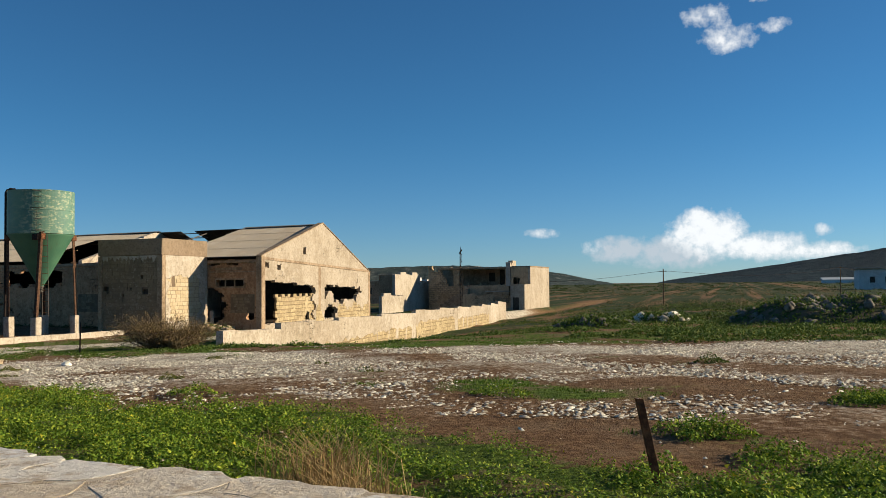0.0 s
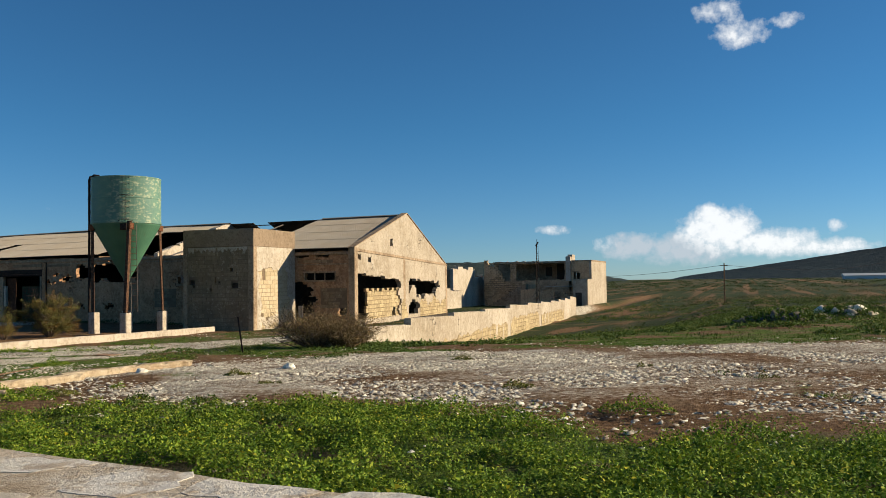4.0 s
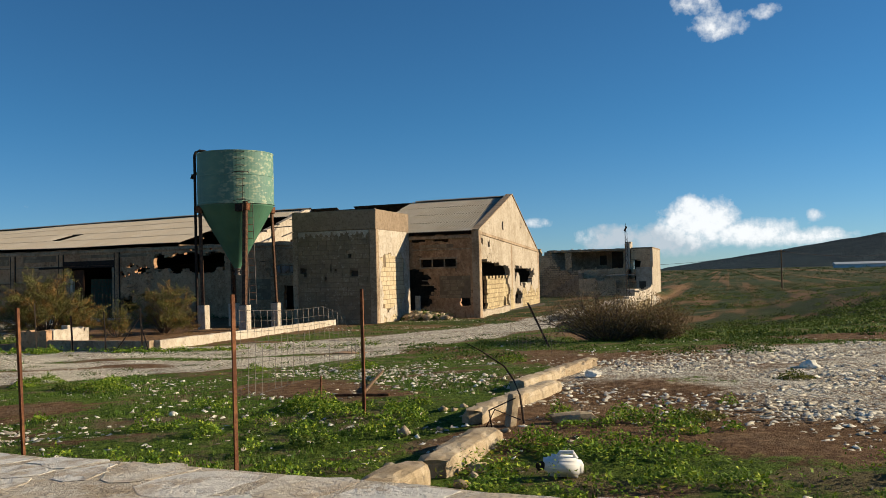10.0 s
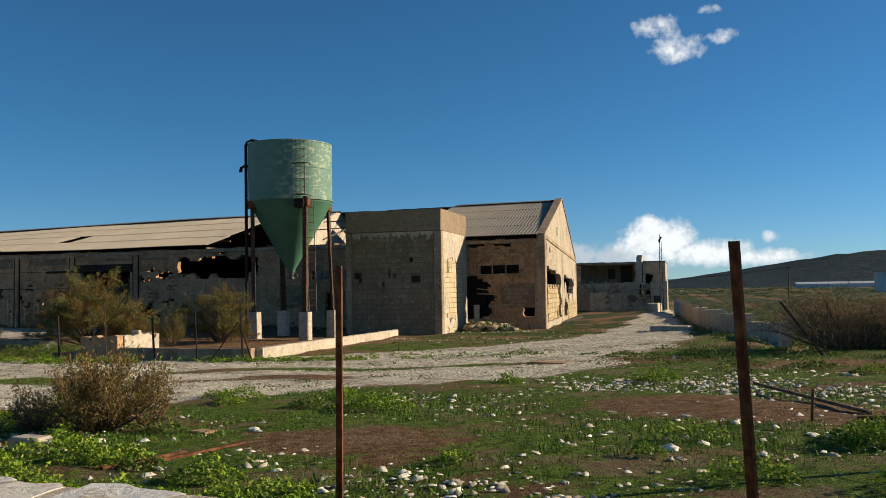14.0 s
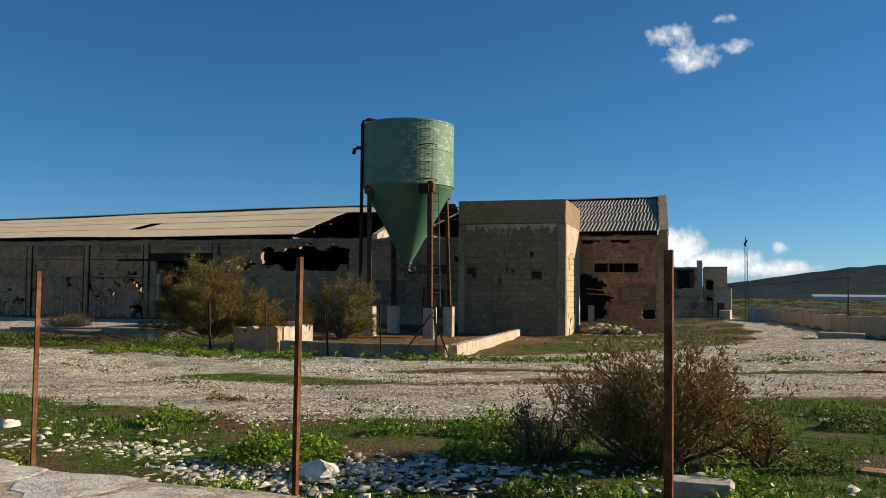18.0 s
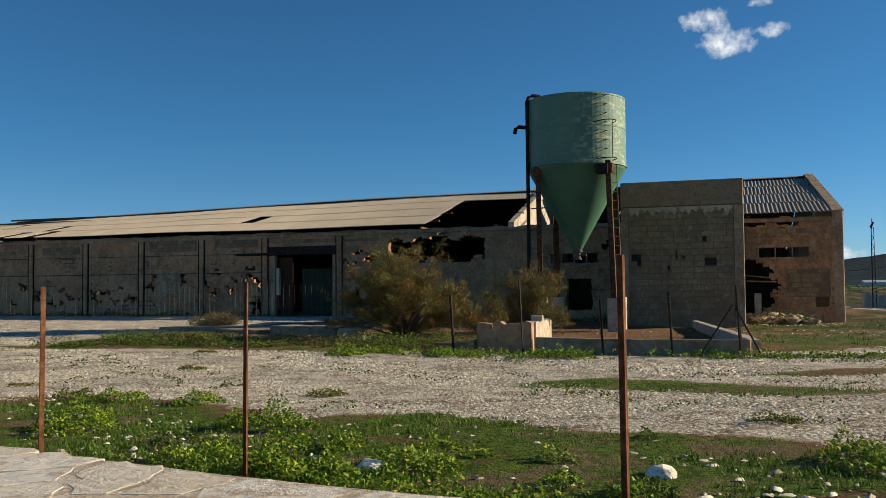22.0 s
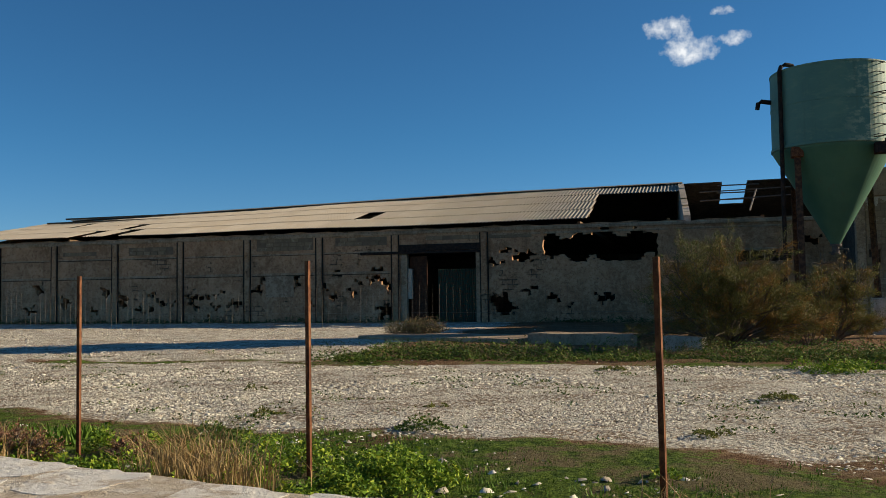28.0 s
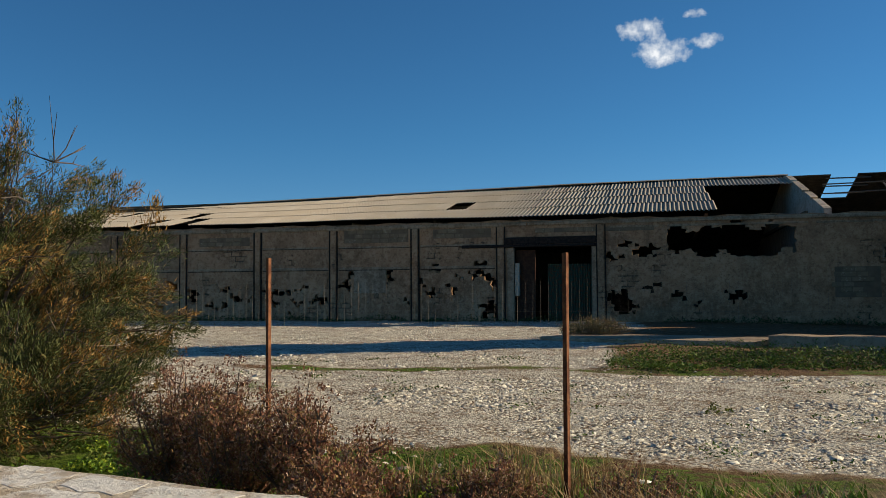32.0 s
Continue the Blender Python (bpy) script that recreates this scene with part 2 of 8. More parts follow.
_m = Mat("fibre_cement", 0.88).world()
_c = _m.mix(_m.each(), (0.29, 0.257, 0.21), (0.335, 0.298, 0.245))
_c = _m.mix(_m.calc("MULTIPLY", _m.ramp(_m.noise(0.7, 6, 0.7), 0.42, 0.64), 0.7), _c, (0.31, 0.26, 0.195))
_c = _m.mix(_m.calc("MULTIPLY", _m.ramp(_m.noise(1.6, 6, 0.7, _m.squash(1, 0.35, 1)), 0.55, 0.7), 0.6), _c, (0.4, 0.36, 0.3))
_c = _m.mix(_m.calc("MULTIPLY", _m.ramp(_m.noise(9, 6, 0.75), 0.56, 0.7), 0.6), _c, (0.15, 0.125, 0.095))
ROOFM = _m.color(_c).bump(_m.noise(30, 3), 0.005, 0.5).m

_m = Mat("silo_paint", 0.62)
_c = _m.mix(_m.ramp(_m.noise(0.8, 5), 0.35, 0.7), (0.095, 0.195, 0.15), (0.125, 0.235, 0.17))
_c = _m.mix(_m.calc("MULTIPLY", _m.ramp(_m.noise(2.4, 6, 0.65, _m.squash(1, 1, 2.6)), 0.5, 0.66), 0.35), _c, (0.2, 0.29, 0.185))
# Worn pale patches kept to the sunny side: part of its brightness is colour.
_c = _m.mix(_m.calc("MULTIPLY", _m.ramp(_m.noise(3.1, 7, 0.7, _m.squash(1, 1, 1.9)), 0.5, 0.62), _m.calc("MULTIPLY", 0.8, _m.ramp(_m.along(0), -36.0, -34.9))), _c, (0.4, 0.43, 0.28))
_c = _m.mix(_m.calc("MULTIPLY", _m.ramp(_m.noise(7, 6, 0.7), 0.64, 0.74), 0.6), _c, (0.17, 0.11, 0.06))
_c = _m.mix(_m.calc("MULTIPLY", _m.ramp(_m.noise(4, 4, 0.6, _m.squash(1, 1, 0.06)), 0.58, 0.78), 0.35), _c, (0.07, 0.12, 0.085))
_m.b.inputs["Specular IOR Level"].default_value = 0.3
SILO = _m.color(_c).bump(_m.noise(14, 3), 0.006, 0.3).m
_m = Mat("silo_paint_cone", 0.6)
_c = _m.mix(_m.ramp(_m.noise(0.9, 5), 0.35, 0.7), (0.05, 0.14, 0.085), (0.075, 0.18, 0.105))
_m.b.inputs["Specular IOR Level"].default_value = 0.3
_c = _m.mix(_m.calc("MULTIPLY", _m.ramp(_m.noise(4, 4, 0.6, _m.squash(1, 1, 0.06)), 0.58, 0.78), 0.4), _c, (0.1, 0.09, 0.05))
SILO_CONE = _m.color(_c).bump(_m.noise(14, 3), 0.006, 0.3).m


def rusty(name, a, b, rough=0.85, metal=0.3):
    m = Mat(name, rough, metal)
    c = m.mix(m.ramp(m.noise(9, 6, 0.7), 0.4, 0.65), a, b)
    return m.color(c).bump(m.noise(60, 3), 0.003, 0.6).m


RUST = rusty("rust", (0.09, 0.036, 0.02), (0.22, 0.095, 0.045), metal=0.0)
DARKIRON = rusty("dark_iron", (0.028, 0.022, 0.02), (0.06, 0.04, 0.03))
GREYIRON = rusty("grey_iron", (0.11, 0.1, 0.09), (0.17, 0.14, 0.11))
WIRE = rusty("wire", (0.14, 0.125, 0.11), (0.24, 0.2, 0.16), 0.7, 0.3)
WHITE = Mat("white_plastic", 0.45)
WHITE = WHITE.color(WHITE.mix(WHITE.ramp(WHITE.noise(6), 0.4, 0.7), (0.78, 0.77, 0.74), (0.66, 0.65, 0.6))).m
WOODB = rusty("old_wood", (0.12, 0.075, 0.045), (0.22, 0.15, 0.09), 0.9, 0.0)

_m = Mat("limestone", 0.9).world()
_c = _m.mix(_m.ramp(_m.island(), 0.05, 0.95), (0.42, 0.36, 0.265), (0.88, 0.815, 0.66))
_c = _m.mix(_m.calc("MULTIPLY", _m.ramp(_m.noise(14, 5, 0.7), 0.5, 0.68), 0.6), _c, (0.3, 0.21, 0.14))
STONE = _m.color(_c).bump(_m.noise(40, 3), 0.01, 0.5).m

_m = Mat("flagstone", 0.85).world()
_c = _m.mix(_m.ramp(_m.each(), 0.0, 0.55), (0.68, 0.65, 0.59), (0.73, 0.67, 0.57))
_c = _m.mix(_m.ramp(_m.each(), 0.6, 0.95), _c, (0.58, 0.48, 0.35))
_c = _m.mix(_m.calc("MULTIPLY", _m.ramp(_m.noise(2.6, 7, 0.72), 0.46, 0.6), 0.8), _c, (0.72, 0.66, 0.55))
_c = _m.mix(_m.calc("MULTIPLY", _m.ramp(_m.noise(6, 7, 0.78), 0.5, 0.6), 0.8), _c, (0.44, 0.34, 0.23))
_c = _m.mix(_m.calc("MULTIPLY", _m.ramp(_m.noise(30, 5, 0.75), 0.56, 0.68), 0.45), _c, (0.22, 0.17, 0.12))
FLAG = _m.color(_c).bump(_m.noise(24, 6, 0.75), 0.015, 0.8).bump(_m.noise(5, 5, 0.7), 0.03, 0.6).m
_m = Mat("wall_mortar", 0.95).world()
_c = _m.mix(_m.ramp(_m.noise(4, 7, 0.75), 0.42, 0.6), (0.58, 0.49, 0.37), (0.44, 0.345, 0.235))
_c = _m.mix(_m.calc("MULTIPLY", _m.ramp(_m.noise(9, 6, 0.7), 0.5, 0.6), 0.8), _c, (0.66, 0.6, 0.5))
_c = _m.mix(_m.calc("MULTIPLY", _m.ramp(_m.noise(40, 4, 0.7), 0.55, 0.7), 0.7), _c, (0.14, 0.1, 0.07))
FLAGBED = _m.color(_c).bump(_m.noise(20, 6, 0.75), 0.03, 0.9).m


def leafy(name, cols, rough=0.7):
    m = Mat(name, rough)
    r = m.island()
    c = m.mix(m.ramp(r, 0.0, 0.5), cols[0], cols[1])
    c = m.mix(m.ramp(r, 0.5, 1.0), c, cols[2])
    m.color(c)
    m.b.inputs["Specular IOR Level"].default_value = 0.15
    out = m.t.nodes["Material Output"]
    tr = m.t.nodes.new("ShaderNodeBsdfTranslucent")
    m.link(c, tr.inputs[0])
    mx = m.t.nodes.new("ShaderNodeMixShader")
    mx.inputs[0].default_value = 0.14
    m.link(m.b.outputs[0], mx.inputs[1])
    m.link(tr.outputs[0], mx.inputs[2])
    m.link(mx.outputs[0], out.inputs[0])
    return m.m


WEED = leafy("weed_leaf", ((0.055, 0.115, 0.012), (0.16, 0.262, 0.023), (0.36, 0.42, 0.042)))
FLOWER = leafy("yellow_flower", ((0.42, 0.36, 0.02), (0.5, 0.44, 0.03), (0.34, 0.34, 0.03)))
TURF = leafy("turf_blade", ((0.05, 0.105, 0.013), (0.1, 0.185, 0.022), (0.16, 0.235, 0.035)))
DRYGRASS = leafy("dry_grass", ((0.3, 0.2, 0.085), (0.42, 0.3, 0.14), (0.24, 0.15, 0.06)))
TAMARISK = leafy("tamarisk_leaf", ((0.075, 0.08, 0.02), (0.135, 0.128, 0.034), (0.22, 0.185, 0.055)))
# Darker copy of the tamarisk leaf, with shade put into its colour.
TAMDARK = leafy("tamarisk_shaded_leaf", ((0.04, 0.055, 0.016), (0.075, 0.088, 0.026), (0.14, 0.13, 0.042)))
TAMDRY = leafy("tamarisk_rusty", ((0.24, 0.12, 0.03), (0.28, 0.16, 0.045), (0.12, 0.1, 0.04)))
BROWNBUSH = leafy("brown_bush_leaf", ((0.15, 0.1, 0.05), (0.23, 0.155, 0.075), (0.14, 0.125, 0.055)))
RUSTBUSH = leafy("rusty_bush_leaf", ((0.24, 0.125, 0.05), (0.15, 0.12, 0.042), (0.32, 0.2, 0.075)))
HEATH = leafy("dead_flower_head", ((0.17, 0.07, 0.04), (0.26, 0.12, 0.07), (0.42, 0.29, 0.19)))
FIELDW = leafy("field_weed", ((0.045, 0.08, 0.014), (0.09, 0.15, 0.024), (0.19, 0.21, 0.04)))
FIELDG = leafy("field_scrub", ((0.035, 0.06, 0.018), (0.06, 0.09, 0.025), (0.1, 0.12, 0.045)))
FIELDD = leafy("field_dry", ((0.22, 0.165, 0.085), (0.27, 0.2, 0.1), (0.16, 0.135, 0.06)))
BARK = rusty("bark", (0.1, 0.075, 0.055), (0.17, 0.13, 0.1), 0.95, 0.0)


# ---------- helpers for shapes ----------
def bm_mesh(name, bm, material, smooth=False):
    me = bpy.data.meshes.new(name)
    bm.to_mesh(me)
    bm.free()
    me.materials.append(material)
    if smooth:
        me.shade_smooth()
    return me


def py_mesh(name, verts, faces, material, smooth=False):
    me = bpy.data.meshes.new(name)
    me.from_pydata(verts, [], faces)
    me.materials.append(material)
    if smooth:
        me.shade_smooth()
    return me


def np_mesh(name, verts, nside, material):
    """Loose polygons of nside corners each, verts in order."""
    v = np.asarray(verts, dtype=np.float32).reshape(-1, 3)
    nf = len(v) // nside
    me = bpy.data.meshes.new(name)
    me.vertices.add(len(v))
    me.vertices.foreach_set("co", v.ravel())
    me.loops.add(len(v))
    me.loops.foreach_set("vertex_index", np.arange(len(v), dtype=np.int32))
    me.polygons.add(nf)
    me.polygons.foreach_set("loop_start", np.arange(0, len(v), nside, dtype=np.int32))
    me.materials.append(material)
    me.update(calc_edges=True)
    return me


def tri_mesh(name, verts, tris, material):
    v, f = np.asarray(verts, dtype=np.float32).reshape(-1, 3), np.asarray(tris, dtype=np.int32).reshape(-1, 3)
    me = bpy.data.meshes.new(name)
    me.vertices.add(len(v))
    me.vertices.foreach_set("co", v.ravel())
    me.loops.add(len(f) * 3)
    me.loops.foreach_set("vertex_index", f.ravel())
    me.polygons.add(len(f))
    me.polygons.foreach_set("loop_start", np.arange(0, len(f) * 3, 3, dtype=np.int32))
    me.materials.append(material)
    me.update(calc_edges=True)
    return me


def thing(name, at, label, category, group="", kind=""):
    ob = new(name)
    ob.location = at
    ob.empty_display_size = 0.1
    return tagged(ob, label, category, group, kind)


def part(name, mesh, parent, label="", at=None):
    """One mesh object under a thing or a part; mesh is in world metres unless at gives its own place."""
    ob = new(name, mesh)
    ob.parent = parent
    base = Vector((0, 0, 0))
    o = parent
    while o:
        base += o.location
        o = o.parent
    ob.location = (Vector(at) if at is not None else Vector((0, 0, 0))) - base
    return tagged(ob, label)


def boxes(name, items, material, wear=0.0, seed=1):
    """One mesh of worn boxes: x0, x1, y0, y1, z0, z1."""
    bm = bmesh.new()
    rnd = random.Random(seed)
    for x0, x1, y0, y1, z0, z1 in items:
        r = bmesh.ops.create_cube(bm, size=1, matrix=Matrix.LocRotScale(((x0 + x1) / 2, (y0 + y1) / 2, (z0 + z1) / 2), None, (abs(x1 - x0), abs(y1 - y0), abs(z1 - z0))))
        if wear:
            es = {e for v in r["verts"] for e in v.link_edges}
            b = bmesh.ops.bevel(bm, geom=list(es), offset=wear, segments=1, affect="EDGES")
            for v in b["verts"]:
                v.co += Vector((rnd.uniform(-1, 1), rnd.uniform(-1, 1), rnd.uniform(-1, 1))) * wear * 0.5
    return bm_mesh(name, bm, material)


def tube(name, paths, material, sides=6):
    """Round bars along lists of (x, y, z, r)."""
    verts, faces = [], []
    for path in paths:
        n0 = len(verts)
        for i, (x, y, z, r) in enumerate(path):
            a = Vector(path[max(i - 1, 0)][:3])
            b = Vector(path[min(i + 1, len(path) - 1)][:3])
            d = (b - a).normalized()
            u = d.cross(Vector((0.3, 0.9, 0.2)) if abs(d.z) > 0.7 else Vector((0, 0, 1))).normalized()
            w = d.cross(u)
            for k in range(sides):
                t = 2 * math.pi * k / sides
                verts.append(Vector((x, y, z)) + (u * math.cos(t) + w * math.sin(t)) * r)
        for i in range(len(path) - 1):
            for k in range(sides):
                p, q = n0 + i * sides + k, n0 + i * sides + (k + 1) % sides
                faces.append((p, q, q + sides, p + sides))
        faces.append(tuple(n0 + k for k in range(sides))[::-1])
        faces.append(tuple(n0 + (len(path) - 1) * sides + k for k in range(sides)))
    return py_mesh(name, verts, faces, material)


def angle_iron(name, foot, head, w, t, material, turn=0.0):
    """An L-shaped bar from foot to head."""
    prof = [(0, 0), (w, 0), (w, t), (t, t), (t, w), (0, w)]
    c, s = math.cos(turn), math.sin(turn)
    verts = [(p[0] + (a - w / 2) * c - (b - w / 2) * s, p[1] + (a - w / 2) * s + (b - w / 2) * c, p[2]) for p in (foot, head) for a, b in prof]
    faces = [(i, (i + 1) % 6, (i + 1) % 6 + 6, i + 6) for i in range(6)] + [(5, 4, 3, 0), (3, 2, 1, 0), (6, 9, 10, 11), (6, 7, 8, 9)]
    return py_mesh(name, verts, faces, material)


def cellwall(name, p0, axis, length, z0, z1, thick, material, solid, top=None, cell=0.22, seed=3, rag=0.35, skew=0.0):
    """A wall of real thickness, on a grid of block-sized cells: cells where solid(u, z) is false are broken out, with ragged edges.
    axis: 'x' or 'y'; the wall grows along it from p0 and its thickness goes along the other axis (towards +y, or towards -x)."""
    rnd = random.Random(seed)
    nu, nz = max(1, round(length / cell)), max(1, round((z1 - z0) / cell))
    du, dz = length / nu, (z1 - z0) / nz
    on = [[solid((i + 0.5) * du, z0 + (j + 0.5) * dz) and (top is None or z0 + j * dz < top((i + 0.5) * du) - 0.02) for j in range(nz)] for i in range(nu)]

    def is_on(i, j):
        return 0 <= i < nu and 0 <= j < nz and on[i][j]

    index, verts, faces = {}, [], []

    def vert(i, j, s):
        key = (i, j, s)
        if key not in index:
            u, z = i * du, z0 + j * dz
            around = [is_on(i - 1, j - 1), is_on(i, j - 1), is_on(i - 1, j), is_on(i, j)]
            if 0 < i < nu and 0 < j < nz and not all(around):
                h = random.Random(i * 7919 + j * 104729 + seed)
                u += h.uniform(-rag, rag) * du
                z += h.uniform(-rag, rag) * dz
            if top is not None:
                z = min(z, top(u))
            w = thick if s else 0.0
            verts.append((p0[0] + u, p0[1] + w, z) if axis == "x" else (p0[0] - w - skew * u, p0[1] + u, z))
            index[key] = len(verts) - 1
        return index[key]

    for i in range(nu):
        for j in range(nz):
            if not on[i][j]:
                continue
            f = (vert(i, j, 0), vert(i + 1, j, 0), vert(i + 1, j + 1, 0), vert(i, j + 1, 0))
            b = (vert(i, j, 1), vert(i, j + 1, 1), vert(i + 1, j + 1, 1), vert(i + 1, j, 1))
            faces += [f, b]
            for ok, (a1, b1), (a2, b2) in ((is_on(i - 1, j), (i, j), (i, j + 1)), (is_on(i + 1, j), (i + 1, j + 1), (i + 1, j)), (is_on(i, j - 1), (i + 1, j), (i, j)), (is_on(i, j + 1), (i, j + 1), (i + 1, j + 1))):
                if not ok:
                    faces.append((vert(a1, b1, 0), vert(a2, b2, 0), vert(a2, b2, 1), vert(a1, b1, 1)))
    return py_mesh(name, verts, faces, material)


def rock_mesh(name, items, material, seed=5, sides=8):
    """Many angular stones in one mesh: x, y, z, size, flatness."""
    base = np.array([(1, 0, 0), (-1, 0, 0), (0, 1, 0), (0, -1, 0), (0, 0, 1), (0, 0, -1), (0.6, 0.6, 0.55), (-0.6, -0.5, 0.6)], float)
    f = np.array([(0, 6, 4), (0, 2, 6), (2, 4, 6), (2, 1, 4), (1, 7, 4), (1, 3, 7), (3, 4, 7), (3, 0, 4), (2, 0, 5), (1, 2, 5), (3, 1, 5), (0, 3, 5)])
    it = np.asarray(items, float)
    rs = np.random.RandomState(seed)
    n = len(it)
    v = base[None] * rs.uniform(0.65, 1.25, (n, 8, 1)) + rs.uniform(-0.18, 0.18, (n, 8, 3))
    a = rs.uniform(0, 6.283, n)
    c, s = np.cos(a)[:, None], np.sin(a)[:, None]
    x, y = v[:, :, 0] * rs.uniform(0.8, 1.4, (n, 1)), v[:, :, 1]
    v = np.stack([x * c - y * s, x * s + y * c, v[:, :, 2] * it[:, 4:5]], 2) * it[:, 3][:, None, None] + it[:, None, :3]
    return tri_mesh(name, v, (f[None] + (np.arange(n) * 8)[:, None, None]), material)


def chip_mesh(name, items, material, seed=5):
    """Thousands of small angular chips, open below, in one mesh: x, y, z, size, flatness."""
    base = np.array([(1, 0.55, -0.9), (-0.9, 0.7, -0.9), (-1, -0.6, -0.9), (0.9, -0.75, -0.9), (0.6, 0.12, 0.8), (-0.62, -0.08, 0.7)], float)
    f = np.array([(0, 1, 5), (0, 5, 4), (1, 2, 5), (2, 3, 4), (2, 4, 5), (3, 0, 4)])
    it = np.asarray(items, float)
    rs = np.random.RandomState(seed)
    n = len(it)
    v = base[None] + rs.uniform(-0.34, 0.34, (n, 6, 3))
    v[:, :, 2] *= it[:, 4:5]
    tilt = rs.uniform(-0.28, 0.28, (n, 1))
    v[:, :, 2] += v[:, :, 0] * tilt
    a = rs.uniform(0, 6.283, n)
    c, s = np.cos(a)[:, None], np.sin(a)[:, None]
    x, y = v[:, :, 0] * rs.uniform(0.8, 1.5, (n, 1)), v[:, :, 1]
    v = np.stack([x * c - y * s, x * s + y * c, v[:, :, 2]], 2) * it[:, 3][:, None, None] + it[:, None, :3]
    return tri_mesh(name, v, (f[None] + (np.arange(n) * 6)[:, None, None]), material)


# ---------- the lie of the land ----------
def smooth(a, b, v):
    k = np.clip((v - a) / (b - a), 0, 1)
    return k * k * (3 - 2 * k)


def g(x, y):
    """Height of the ground."""
    near = np.interp(x, [-60, -47, -33, -16, -8, 5], [0.2, 0.25, 0.45, 0.95, 1.17, 1.3])
    far = np.interp(x, [-60, -45, -35, -26, -18, -5, 5], [0.25, 0.25, 0.05, 0.05, 0.4, 1.0, 1.2])
    s = np.clip((y - 28) / 29, 0, 1)
    h = (near * (1 - s) + far * s) * (1 - smooth(85, 160, y)) - 0.5 * smooth(70, 112, y)
    # the land east of the stepped wall lies lower
    fall = np.interp(y, [38, 44.5, 51, 57.5, 63, 67, 75, 87, 100, 130], [0, 0.25, 0.55, 0.9, 1.25, 1.4, 1.25, 1.08, 0.77, 0.45])
    edge = np.interp(y, [44.6, 57, 71, 82, 90.5, 100.6], [-17.7, -18.7, -19.6, -20.1, -20.5, -20.9])
    return h - fall * smooth(-0.95, -0.1, x - edge) * (1 - 0.9 * smooth(-13, -3, x)) * smooth(220, 130, y)


def weed_edge(x):
    """Far edge of the weedy strip behind the boundary wall."""
    return np.interp(x, [-70, -55, -50, -46, -40, -34, -30, -26.5, -25, -17.2, -16.4, -9, -5, -3.4, -1.2, 0, 6], [36.5, 36, 34.6, 33.4, 33.2, 31.7, 30.9, 30.5, 33.0, 33.5, 25.9, 25.8, 25.3, 24.7, 23.4, 23.0, 22.5])


def road_right(y):
    return np.interp(y, [29, 32, 36.6, 48, 60, 100, 118], [-26.5, -23.8, -21.3, -19.9, -20.4, -21, -21.2])


def road_left(y):
    return np.where(y < 40.6, -200.0, np.interp(y, [40.6, 42.5, 47, 52, 60, 100], [-46, -28.5, -25.8, -23.8, -22.8, -23.2]))


def wave(x, y, k, seed):
    """Cheap smooth noise, about -1 to 1."""
    a = np.sin(x * k * 1.0 + seed) * np.cos(y * k * 1.13 - seed * 1.7)
    b = np.sin((x * 0.6 + y * 0.8) * k * 2.1 + seed * 2.3) * 0.6
    c = np.sin((x * 0.9 - y * 0.45) * k * 4.3 + seed * 4.1) * np.cos((x * 0.3 + y) * k * 3.7) * 0.45
    return (a + b + c) / 1.6


